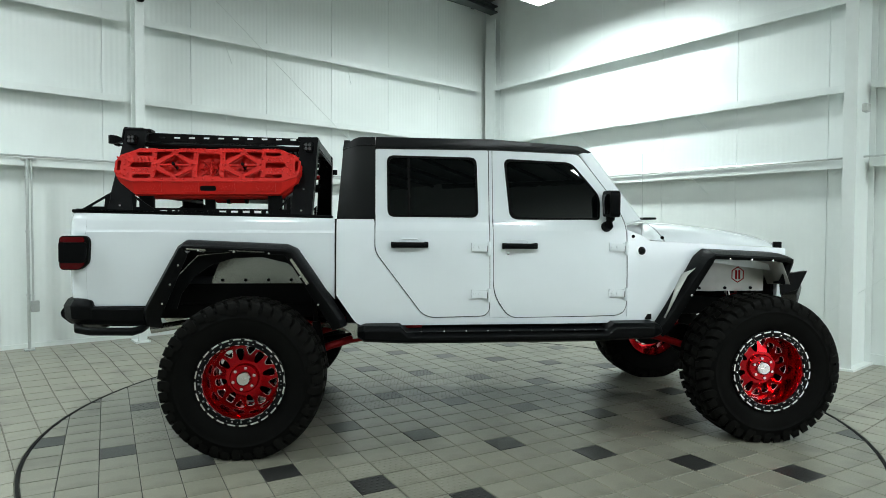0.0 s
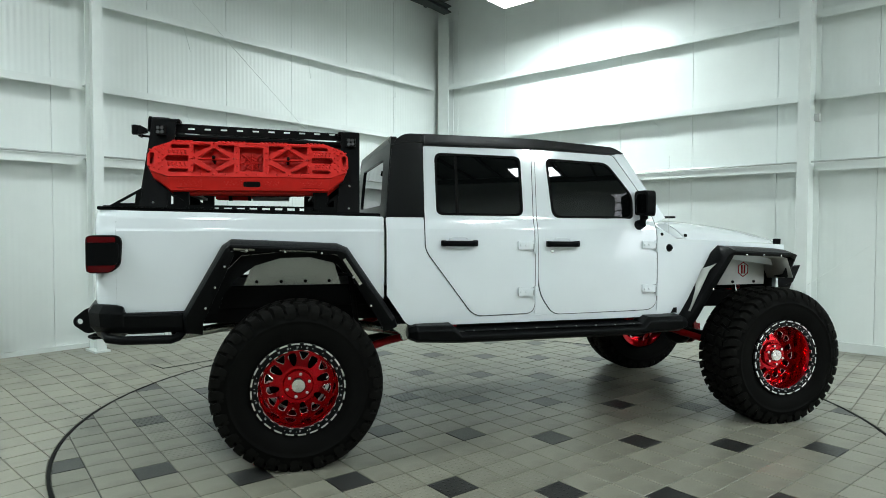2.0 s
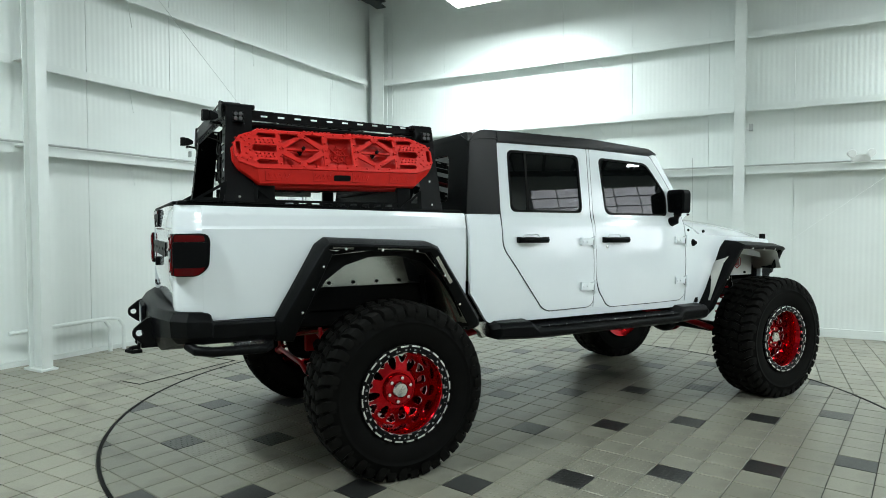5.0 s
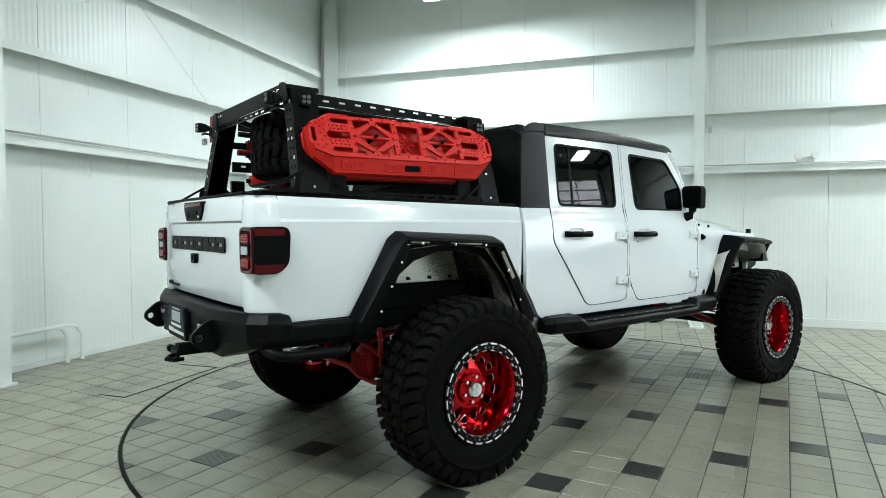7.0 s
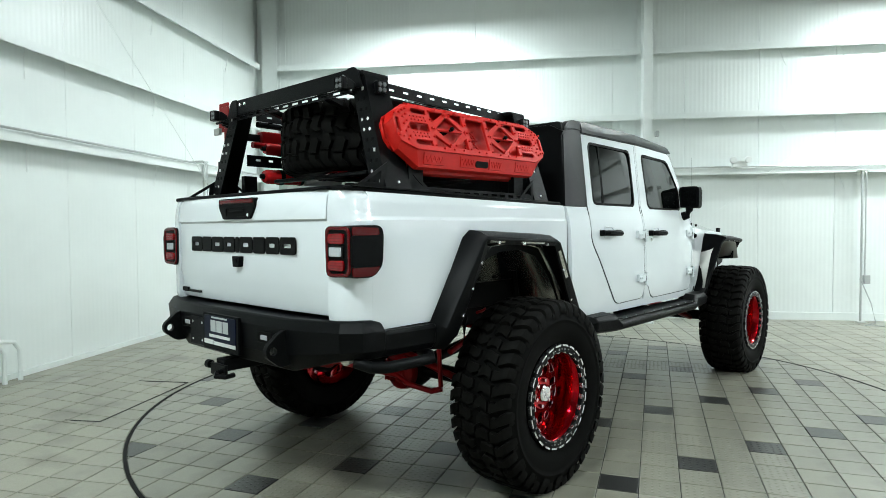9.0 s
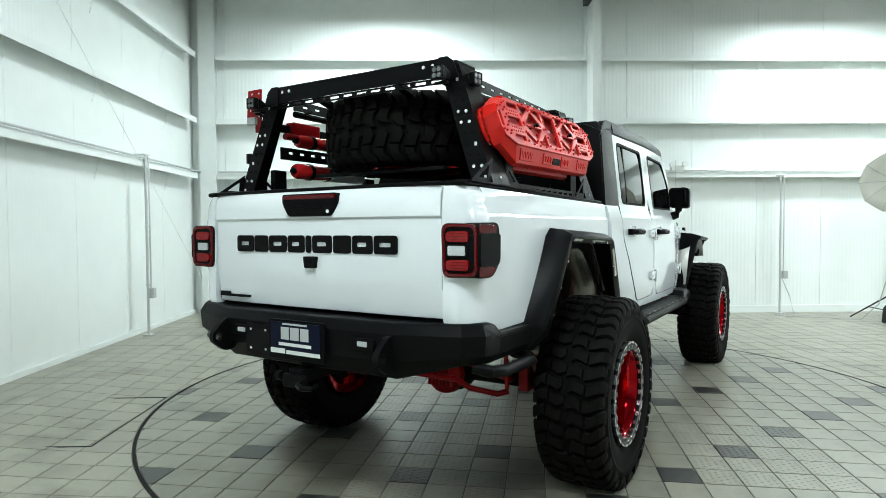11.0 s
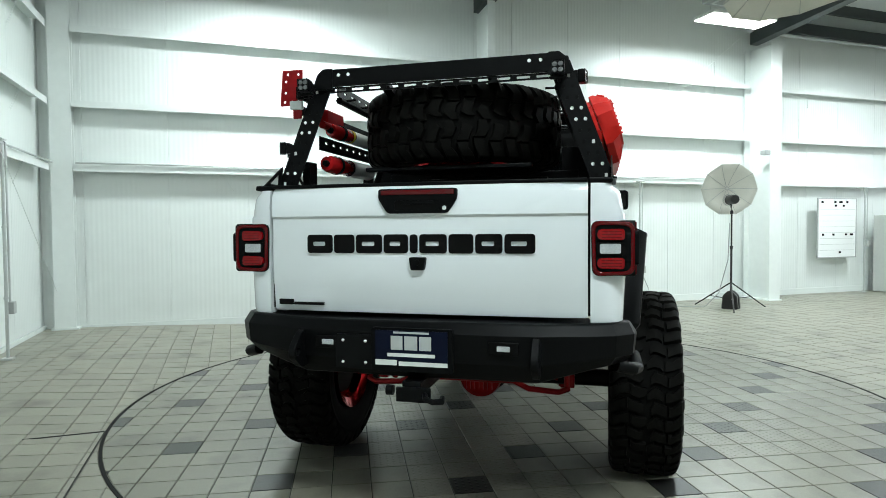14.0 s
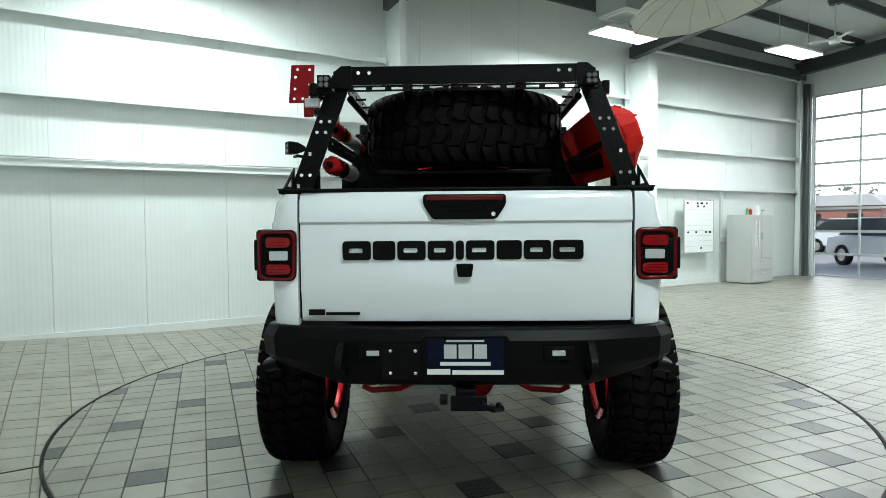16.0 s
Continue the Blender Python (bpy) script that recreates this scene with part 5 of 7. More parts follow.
axle(0.0, -0.05, -1)
axle(3.487, 0.2, 1)
for s in (-1, 1):
    part("control_arm", tube([(0.0, s * 0.52, 0.44), (0.62, s * 0.44, 0.62), (1.15, s * 0.40, 0.72)], 0.028, 10), RED_PAINT, truck, "red control arm")
    part("control_arm", tube([(3.45, s * 0.50, 0.46), (2.95, s * 0.46, 0.62), (2.55, s * 0.42, 0.70)], 0.028, 10), RED_PAINT, truck, "red control arm")
    part("upper_link", tube([(0.0, s * 0.36, 0.62), (0.7, s * 0.30, 0.80)], 0.02, 8), RED_PAINT, truck)
    for x in (0.36, 3.42):
        sh = part("shock", tube([(x + 0.10, s * 0.60, 0.46), (x + 0.04, s * 0.585, 0.78)], 0.03, 12), UNDER if x < 1 else ALU, truck, "black shock absorber" if x < 1 else "silver shock absorber")
        part("shock_shaft", tube([(x + 0.04, s * 0.585, 0.78), (x, s * 0.57, 1.1)], 0.018, 10), UNDER if x < 1 else CHROME, sh)
    for x in (0.10, 3.50):
        pts = [(x + 0.062 * math.cos(t), s * 0.47 + 0.062 * math.sin(t), 0.54 + 0.42 * t / (2 * math.pi * 6)) for t in [k * 2 * math.pi / 14 for k in range(14 * 6 + 1)]]
        part("coil_spring", tube(pts, 0.009, 6), RED_PAINT, truck, "red coil spring")
    part("sway_link", tube([(-0.30, s * 0.56, 0.50), (-0.32, s * 0.56, 0.80)], 0.013, 8), RED_PAINT, truck)
    part("bump_bracket", box(-0.10, s * 0.56 - 0.03, 0.44, 0.08, s * 0.56 + 0.03, 0.62), RED_PAINT, truck, bevel=0.006)
    part("brake_hose", tube([(-0.12, s * 0.62, 0.56), (-0.2, s * 0.64, 0.68), (-0.1, s * 0.56, 0.8), (0, s * 0.5, 0.86)], 0.008, 6), SEAL, truck)
part("sway_bar", tube([(-0.30, -0.57, 0.49), (-0.33, -0.52, 0.475), (-0.35, -0.36, 0.49), (-0.36, -0.28, 0.53), (-0.36, 0.28, 0.53), (-0.35, 0.36, 0.49), (-0.33, 0.52, 0.475), (-0.30, 0.57, 0.49)], 0.016, 10), RED_PAINT, truck, "red rear sway bar")
part("track_bar", tube([(-0.1, -0.5, 0.50), (-0.12, -0.1, 0.60), (-0.12, 0.45, 0.72)], 0.022, 10), RED_PAINT, truck)
part("drive_shaft", tube([(0.15, -0.05, WHEEL_Z + 0.02), (1.4, 0.0, 0.68)], 0.038, 12), UNDER, truck)
part("drive_shaft", tube([(3.3, 0.2, WHEEL_Z + 0.02), (2.1, 0.15, 0.68)], 0.032, 12), UNDER, truck)
part("tie_rod", tube([(3.64, -0.7, 0.46), (3.66, 0.7, 0.46)], 0.022, 10), RED_PAINT, truck)
part("exhaust", tube([(2.0, -0.35, 0.66), (0.7, -0.38, 0.68), (0.2, -0.33, 0.78), (-0.5, -0.3, 0.74), (-0.8, -0.36, 0.70)], 0.032, 10), ALU, truck)
part("muffler", lathe([(0, -0.24), (0.09, -0.23), (0.10, 0.23), (0, 0.24)], 18, "y", (-0.72, 0.1, 0.80)), ALU, truck)

# ---- things carried in the truck's bed ----
BOARD_RED = mat("bright_red_nylon", (0.55, 0.012, 0.008), 0.42, vary=0.12, grain=25, bump=0.15, bscale=300, spec=0.25)
RED_CAN = mat("red_canister", (0.5, 0.012, 0.014), 0.25, vary=0.06, coat=0.3)
POD_LENS = mat("dim_lamp_lens", (0.16, 0.165, 0.17), 0.25, 0.5, vary=0.3, grain=160)
YELLOW = mat("yellow_cap", (0.7, 0.5, 0.02), 0.4)
SPARE_X = -0.29
TRUCK_M = truck.matrix_basis.copy()


def thing(name, label, category, group=""):
    return empty(name, TRUCK_M, label, category, group)


rack = thing("bed_rack", "perforated black steel rack over the truck bed", "rack")


def leg(xb0, xb1, xt0, xt1, rear):
    """An upright folded from plate: a side cheek and an end cheek, leaning inwards."""
    zb, zt = 1.545 if rear else 1.52, 2.085 if rear else 2.06
    yb0, yb1, yt0, yt1 = -0.80, -0.70, -0.605, -0.505
    t = 0.006
    rows = []
    for x0, x1, y0, y1, z in ((xb0, xb1, yb0, yb1, zb), (xt0, xt1, yt0, yt1, zt)):
        if rear:
            rows.append([(x0, y0, z), (x1, y0, z), (x1, y0 + t, z), (x0 + t, y0 + t, z), (x0 + t, y1, z), (x0, y1, z)])
        else:
            rows.append([(x1, y0, z), (x0, y0, z), (x0, y0 + t, z), (x1 - t, y0 + t, z), (x1 - t, y1, z), (x1, y1, z)])
    l = plate_loft(rows, "upright", BLACK_POWDER, rack, bevel=0.0)
    k = 11
    for i in range(k):
        f = (i + 0.6) / k
        y = yb0 + (yt0 - yb0) * f
        z = zb + (zt - zb) * f
        xe = xb0 + (xt0 - xb0) * f if rear else xb1 + (xt1 - xb1) * f
        if rear and i in (1, 5, 6):
            for dy in (0.028, 0.068):
                part("bolt", lathe([(0, xe - 0.008), (0.008, xe - 0.007), (0.0095, xe + 0.002)], 10, "x", (0, y + dy, z)), CHROME, l)
        elif rear:
            part("slot", box(xe - 0.0022, y + 0.024, z - 0.008, xe + 0.001, y + 0.036, z + 0.008), SEAL if i % 3 else WHITE_PLASTIC, l)
            part("slot", box(xe - 0.0022, y + 0.064, z - 0.008, xe + 0.001, y + 0.076, z + 0.008), SEAL, l)
        if i in (0, 3, 9):
            xm = (xb0 + xb1) / 2 + ((xt0 + xt1) - (xb0 + xb1)) / 2 * f
            part("bolt", lathe([(0, y - 0.007), (0.007, y - 0.006), (0.008, y + 0.002)], 8, "y", (xm, 0, z)), CHROME, l)
    return l


both(leg(-0.905, -0.75, -0.86, -0.72, True))
both(leg(0.255, 0.395, 0.30, 0.42, False))
# feet with cut-out gussets and the slotted lower rail
def gusset(a, b, c):
    m = ((a[0] + b[0] + c[0]) / 3, (a[1] + b[1] + c[1]) / 3)
    inner = [(m[0] + (p[0] - m[0]) * 0.48, m[1] + (p[1] - m[1]) * 0.48) for p in (a, b, c)]
    return holed([a, b, c], [inner], -0.785, -0.779)


both(part("gusset", gusset((-1.07, 1.548), (-0.90, 1.548), (-0.885, 1.66)), BLACK_POWDER, rack))
both(part("gusset", gusset((-0.755, 1.548), (-0.61, 1.548), (-0.75, 1.65)), BLACK_POWDER, rack))
both(part("gusset", gusset((0.12, 1.53), (0.257, 1.53), (0.257, 1.64)), BLACK_POWDER, rack))
slots = [[(x, 1.530), (x + 0.045, 1.530), (x + 0.045, 1.546), (x, 1.546)] for x in [-0.58 + 0.075 * i for i in range(10)]]
both(part("lower_rail", holed([(-0.75, 1.518), (0.26, 1.512), (0.26, 1.556), (-0.75, 1.562)], slots, -0.782, -0.776), BLACK_POWDER, rack))
both(part("foot_rail", prism([(-1.09, 1.546), (0.42, 1.516), (0.42, 1.522), (-1.09, 1.553)], -0.80, -0.70), BLACK_POWDER, rack))
# top rails along the sides, slotted
slots = [rounded([(x, 2.045), (x + 0.04, 2.045), (x + 0.04, 2.056), (x, 2.056)], 0.004, 2) for x in [-0.66 + 0.098 * i for i in range(10)]]
both(part("top_rail", holed([(-0.73, 2.022), (0.31, 2.01), (0.31, 2.058), (-0.73, 2.082)], slots, -0.556, -0.550), BLACK_POWDER, rack))
both(part("top_tube", tube([(-0.73, -0.545, 2.0), (0.31, -0.545, 1.985)], 0.018, 8), BLACK_POWDER, rack))
slots = [rounded([(x, 1.79), (x + 0.035, 1.79), (x + 0.035, 1.803), (x, 1.803)], 0.005, 2) for x in [-0.68 + 0.09 * i for i in range(11)]]
both(part("mid_rail", holed([(-0.74, 1.755), (0.30, 1.755), (0.30, 1.825), (-0.74, 1.825)], slots, -0.655, -0.649), BLACK_POWDER, rack))
# cross plates at both ends
for x, z0, z1 in ((-0.872, 2.035, 2.118), (0.408, 2.005, 2.065)):
    c = part("cross_plate", box(x - 0.004, -0.56, z0, x + 0.004, 0.56, z1), BLACK_POWDER, rack, bevel=0.002)
    part("cross_flange", box(x, -0.54, z1 - 0.006, x + 0.10 if x < 0 else x - 0.10, 0.54, z1) if x < 0 else box(x - 0.10, -0.54, z1 - 0.006, x, 0.54, z1), BLACK_POWDER, c)
    sl = [rounded([(y, z0 - 0.020), (y + 0.06, z0 - 0.020), (y + 0.06, z0 - 0.008), (y, z0 - 0.008)], 0.004, 2) for y in [-0.52 + 0.088 * i for i in range(12)]]
    part("slotted_lip", holed([(-0.53, z0 - 0.028), (0.53, z0 - 0.028), (0.53, z0), (-0.53, z0)], sl, x + 0.006, x + 0.012, "x"), BLACK_POWDER, c)
    if x < 0:
        for y in (-0.48, -0.43, 0.43, 0.48):
            part("bolt", lathe([(0, x - 0.012), (0.0085, x - 0.011), (0.0105, x - 0.003)], 10, "x", (0, y, 2.088)), CHROME, c)
for s in (-1, 1):
    part("corner_cap", holed(rounded([(s * 0.51, 2.02), (s * 0.618, 2.02), (s * 0.59, 2.095), (s * 0.56, 2.12), (s * 0.51, 2.12)], 0.008), [], -0.884, -0.878, "x"), BLACK_POWDER, rack)
    part("corner_box", box(-0.87, min(s * 0.51, s * 0.60), 2.076, -0.70, max(s * 0.51, s * 0.60), 2.104), BLACK_POWDER, rack, bevel=0.008)
    part("corner_box", box(0.28, min(s * 0.51, s * 0.60), 2.036, 0.42, max(s * 0.51, s * 0.60), 2.066), BLACK_POWDER, rack, bevel=0.008)
    arm = part("spare_arm", prism([(-0.86, 2.03), (-0.86, 2.06), (-0.55, 1.975), (-0.55, 1.945)], s * 0.26 - 0.022, s * 0.26 + 0.022), BLACK_POWDER, rack, bevel=0.003)
    for k in range(3):
        part("bolt", box(-0.80 + 0.08 * k, s * 0.26 - 0.01, 2.03 - 0.022 * k, -0.78 + 0.08 * k, s * 0.26 + 0.01, 2.053 - 0.022 * k), CHROME, arm)
    for k in range(4):
        part("rail_hook", tube([(-0.66 + 0.2 * k, s * 0.54, 2.01), (-0.66 + 0.2 * k, s * 0.48, 2.012)], 0.006, 6), BLACK_POWDER, rack)
part("board_mount", prism([(-0.70, 1.66), (0.24, 1.70), (0.24, 1.86), (-0.60, 1.82)], -0.674, -0.664), BLACK_POWDER, rack, bevel=0.003)
for x in (-0.675, 0.15):
    part("carrier_bar", box(x - 0.025, -0.42, 1.64, x + 0.025, 0.42, 1.66), BLACK_POWDER, rack, bevel=0.004)
    for s in (-1, 1):
        part("carrier_post", box(x - 0.045, s * 0.74 - 0.02, 1.53, x + 0.045, s * 0.74 + 0.02, 1.70), BLACK_POWDER, rack, bevel=0.004)

for s in (-1, 1):
    part("carrier_cheek", holed([(s * 0.50, 1.53), (s * 0.735, 1.53), (s * 0.60, 1.84), (s * 0.50, 1.84)], [], 0.20, 0.208, "x"), BLACK_POWDER, rack, bevel=0.002)
part("carrier_beam", box(0.19, -0.60, 1.56, 0.21, 0.60, 1.70), BLACK_POWDER, rack, bevel=0.004)

# spare wheel, lying flat
spare = thing("spare_wheel", "spare mud-terrain tyre on a wheel, lying flat in the rack", "wheel")
kept = put_wheel(wheel_parts(0.4, False), spare, 0.0, 0.0, False)
kept.matrix_basis = pose(SPARE_X, 0, 1.862 - 0.969 * 1.05, -90, 0, 12) @ Matrix.Scale(1.05, 4)
kept.name = "rim"


# traction boards: a moulded tray with ribs, studs and a star in the middle
def traction_board(m, slots=(-1, 1)):
    """A moulded tray closed at the back, with a pierced lattice in front, a toothed top and a sloping skirt."""
    b = empty("traction_board", m, "bright red moulded recovery board strapped to the rack side", "recovery board", "recovery boards")
    L, H, D = 1.178, 0.229, -0.056
    mid, c = 0.218, 0.119
    ring = [(-L / 2 + 0.115, 0), (L / 2 - 0.115, 0), (L / 2 - 0.02, 0.035), (L / 2, 0.075), (L / 2, H - 0.085), (L / 2 - 0.03, H - 0.04), (L / 2 - 0.13, H)]
    ring += [(-p[0], p[1]) for p in reversed(ring[2:])]
    back = [(x * (0.985 if z > 0.02 else 0.97), z - 0.068 if z < 0.02 else z - 0.02 if z < 0.05 else z + 0.030 if z > H - 0.02 else z + 0.012 if z > H - 0.06 else z) for x, z in ring]
    bm = bmesh.new()
    f = [bm.verts.new((x, D + 0.004, z)) for x, z in ring]
    r = [bm.verts.new((x, -0.006 if z > 0.1 else -0.018, z)) for x, z in back]
    e = [bm.verts.new((x, 0.014, z)) for x, z in back]
    k = len(ring)
    for p, q in ((f, r), (r, e)):
        for i in range(k):
            bm.faces.new((p[i], p[(i + 1) % k], q[(i + 1) % k], q[i]))
    bm.faces.new(e)
    part("tray", bm, BOARD_RED, b, smooth=20)
    part("tray_floor", holed([(x * 0.985, H / 2 + (z - H / 2) * 0.97) for x, z in ring], [], 0.002, 0.012), BOARD_RED, b)
    # the lattice
    holes = [rounded([(-0.070, 0.036), (0.070, 0.036), (0.070, 0.2), (-0.070, 0.2)], 0.006, 2)]
    for s in (-1, 1):
        tri = []
        for v in (-1, 1):
            tri.append([(mid - 0.092, c + v * 0.006), (mid + 0.092, c + v * 0.006), (mid + 0.008, c + v * 0.068), (mid - 0.008, c + v * 0.068)])
            for h in (-1, 1):
                tri.append([(mid + h * 0.117, c + v * 0.093), (mid + h * 0.020, c + v * 0.093), (mid + h * 0.020, c + v * 0.084), (mid + h * 0.117, c + v * 0.030)])
        for h in (-1, 1):
            tri.append([(mid + h * 0.117, c + 0.013), (mid + h * 0.117, c - 0.013), (mid + h * 0.104, c)])
        for z0, z1, x1 in ((0.026, 0.052, 0.475), (0.099, 0.138, 0.495), (0.184, 0.209, 0.465)):
            tri.append([(0.362, z0), (x1 - 0.012, z0), (x1, (z0 + z1) / 2), (x1 - 0.012, z1), (0.362, z1)])
        for z in (0.069, 0.085, 0.151, 0.167):
            for i in range(5):
                x = 0.378 + 0.023 * i + (0.006 if z in (0.085, 0.167) else 0)
                tri.append([(x + 0.0055 * math.cos(a), z + 0.0055 * math.sin(a)) for a in (0.5, 2.07, 3.64, 5.21)])
        if s in slots:
            tri.append(rounded([(0.552, 0.078), (0.575, 0.078), (0.575, 0.152), (0.552, 0.152)], 0.010, 3))
        holes += [[(s * x, z) for x, z in q] for q in tri]
    part("lattice", holed([(x * 0.998, H / 2 + (z - H / 2) * 0.995) for x, z in ring], holes, D - 0.006, D + 0.008), BOARD_RED, b, smooth=20, bevel=0.0015)
    for k in range(4):
        a = math.pi * k / 4
        w = (0.062, 0.075)[k % 2]
        part("web_rib", tube([(w * math.cos(a), -0.004, c + w * math.sin(a)), (-w * math.cos(a), -0.004, c - w * math.sin(a))], 0.005, 6), BOARD_RED, b)
    for w in (0.026, 0.046):
        pts = [(w * math.cos(a), -0.004, c + w * math.sin(a)) for a in [math.pi * i / 4 for i in range(9)]]
        part("web_rib", tube(pts, 0.0045, 6), BOARD_RED, b)
    # grip studs over the rim and the rails of the lattice
    bm = bmesh.new()
    for s in (-1, 1):
        pts = [(0.505, 0.062), (0.525, 0.085), (0.505, 0.105), (0.527, 0.122), (0.505, 0.14), (0.527, 0.157), (0.505, 0.172), (0.522, 0.19), (0.545, 0.176), (0.548, 0.058), (0.522, 0.045), (0.50, 0.2), (0.573, 0.062), (0.575, 0.17)]
        pts += [(x, z) for x in (0.087, 0.343) for z in (0.03, 0.075, 0.119, 0.163, 0.208)] + [(mid + h * 0.02, c + v * 0.078) for h in (-1, 1) for v in (-1, 1)]
        pts += [(x, z) for x in (0.03, 0.15, 0.22, 0.29) for z in (0.018, 0.221)]
        for x, z in pts:
            add_lathe(bm, [(0, D - 0.015), (0.0045, D - 0.0145), (0.0065, D - 0.005)], 6, "y", (s * x, 0, z))
    tagged(part("studs", bm, BOARD_RED, b), kind="stuff")
    # toothed strips along the top edge
    bm = bmesh.new()
    for x0, n in ((-0.46, 5), (-0.20, 7), (0.05, 7), (0.33, 5)):
        for i in range(n):
            x = x0 + 0.024 * i
            q = [(x, 0.10), (x + 0.013, 0.10), (x + 0.019, 0.75), (x + 0.006, 0.75)]
            lo, hi = [bm.verts.new((p, D + 0.004 + 0.046 * t, H + 0.030 * t - 0.004)) for p, t in q], [bm.verts.new((p, D - 0.002 + 0.046 * t, H + 0.030 * t + 0.005)) for p, t in q]
            bm.faces.new(hi)
            for j in range(4):
                bm.faces.new((lo[j], lo[(j + 1) % 4], hi[(j + 1) % 4], hi[j]))
    tagged(part("edge_teeth", bm, BOARD_RED, b, smooth=0), kind="stuff")
    # raised fields on the skirt, each with a zigzag
    lean = lambda z: D + 0.003 + 0.034 * (-z / 0.068)
    for x0, x1 in ((-0.43, -0.29), (-0.17, -0.06), (0.06, 0.17), (0.29, 0.43)):
        bm = bmesh.new()
        q = [(x0, -0.008), (x1, -0.008), (x1, -0.056), (x0, -0.056)]
        lo, hi = [bm.verts.new((x, lean(z) + 0.006, z)) for x, z in q], [bm.verts.new((x, lean(z) - 0.004, z)) for x, z in q]
        bm.faces.new(hi)
        for i in range(4):
            bm.faces.new((lo[i], lo[(i + 1) % 4], hi[(i + 1) % 4], hi[i]))
        part("skirt_block", bm, BOARD_RED, b, smooth=0)
        n = 8
        zig = [(x0 + 0.012 + (x1 - x0 - 0.024) * i / n, -0.046 if i % 2 else -0.020) for i in range(n + 1)]
        part("zigzag", tube([(x, lean(z) - 0.004, z) for x, z in zig], 0.0024, 5), BOARD_RED, b)
    part("grip_slot", holed(rounded([(-0.05, -0.05), (0.05, -0.05), (0.05, -0.022), (-0.05, -0.022)], 0.01, 3), [], 0, 0.006, surf=lambda x, z: lean(z) - 0.003), SEAL, b)
    for s in (-1, 1):
        part("mount_knob", lathe([(0, -0.088), (0.009, -0.087), (0.011, -0.074), (0.006, -0.070), (0.007, 0.002)], 12, "y", (s * mid, 0, c)), SEAL, b, "black mounting pin")
    return b


BOARD_LEAN = Matrix.Rotation(radians(-19), 4, "X")
traction_board(TRUCK_M @ Matrix.Translation((-0.264, -0.778, 1.711)) @ Matrix.Rotation(radians(-0.6), 4, "Y") @ BOARD_LEAN)
traction_board(TRUCK_M @ Matrix.Translation((-0.264, -0.698, 1.692)) @ Matrix.Rotation(radians(-0.6), 4, "Y") @ BOARD_LEAN, ())
part("board_bracket", tube([(-0.49, -0.64, 1.82), (-0.49, -0.76, 1.84)], 0.01, 8), BLACK_POWDER, rack)
part("board_bracket", tube([(-0.05, -0.64, 1.82), (-0.05, -0.76, 1.84)], 0.01, 8), BLACK_POWDER, rack)


# pod lamps
def pod(x, y, z, turn, group="rack work lamps"):
    e = empty("work_lamp", TRUCK_M @ pose(x, y, z, 0, 0, turn) @ Matrix.Scale(0.86, 4), "small square black work lamp with four clear lenses", "lamp", group)
    part("body", box(-0.034, -0.034, -0.034, 0.0, 0.034, 0.034), BLACK_POWDER, e, bevel=0.006)
    part("heat_sink", prism([(0.0, -0.032), (0.0, 0.032), (0.018, 0.030), (0.058, 0.010), (0.058, -0.014), (0.018, -0.030)], -0.030, 0.030), BLACK_POWDER, e, bevel=0.004)
    part("lens_frame", holed(rounded([(-0.033, -0.033), (0.033, -0.033), (0.033, 0.033), (-0.033, 0.033)], 0.006), [rounded([(-0.029, -0.029), (0.029, -0.029), (0.029, 0.029), (-0.029, 0.029)], 0.004)], -0.040, -0.033, "x"), BLACK_POWDER, e)
    part("bracket", box(0.004, -0.04, -0.05, 0.022, 0.04, -0.036), BLACK_POWDER, e, bevel=0.003)
    part("bracket_arm", tube([(0.013, 0, -0.04), (0.075, 0, -0.045)], 0.009, 6), BLACK_POWDER, e)
    for sy in (-1, 1):
        for sz in (-1, 1):
            part("lens", lathe([(0, -0.0385), (0.011, -0.038), (0.0135, -0.034)], 12, "x", (0, sy * 0.0145, sz * 0.0145)), POD_LENS, e)
    return e


for x, y, z, a in ((-0.945, -0.56, 2.03, 0), (-0.945, 0.62, 2.03, 0), (-0.80, -0.64, 2.022, 80), (0.36, -0.635, 1.99, 80), (-0.80, 0.805, 1.76, -60), (-0.84, 0.68, 2.02, -80), (0.36, 0.65, 2.02, -75)):
    pod(x, y, z, a)
# number-plate style flood on the left upright
part("flood_bracket", box(-0.92, 0.655, 1.93, -0.90, 0.72, 1.97), GREY_METAL, rack, bevel=0.003)

# red jack with a perforated plate on the other side
jack = thing("farm_jack", "red and black high-lift jack along the rack rail", "jack")
holes = [[(u + 0.007 * math.cos(a), w + 0.007 * math.sin(a)) for a in [k * math.pi / 4 for k in range(8)]] for u, w in ((0.715, 2.118), (0.772, 2.12), (0.782, 2.085), (0.716, 2.05), (0.785, 2.03), (0.716, 1.992), (0.75, 1.985), (0.79, 1.985))]
part("foot_plate", holed(rounded([(0.70, 1.90), (0.745, 1.90), (0.745, 1.965), (0.815, 1.965), (0.80, 2.14), (0.692, 2.14)], 0.005), holes, -0.838, -0.832, "x"), RED_PAINT, jack, "perforated red foot plate")
part("beam", box(-0.83, 0.70, 1.92, 0.45, 0.72, 1.965), BLACK_POWDER, jack, bevel=0.003)
part("runner", box(-0.62, 0.665, 1.90, -0.40, 0.735, 1.985), RED_PAINT, jack, bevel=0.008)
part("handle_bar", tube([(-0.70, 0.655, 1.89), (0.30, 0.655, 1.89)], 0.02, 10), RED_PAINT, jack)


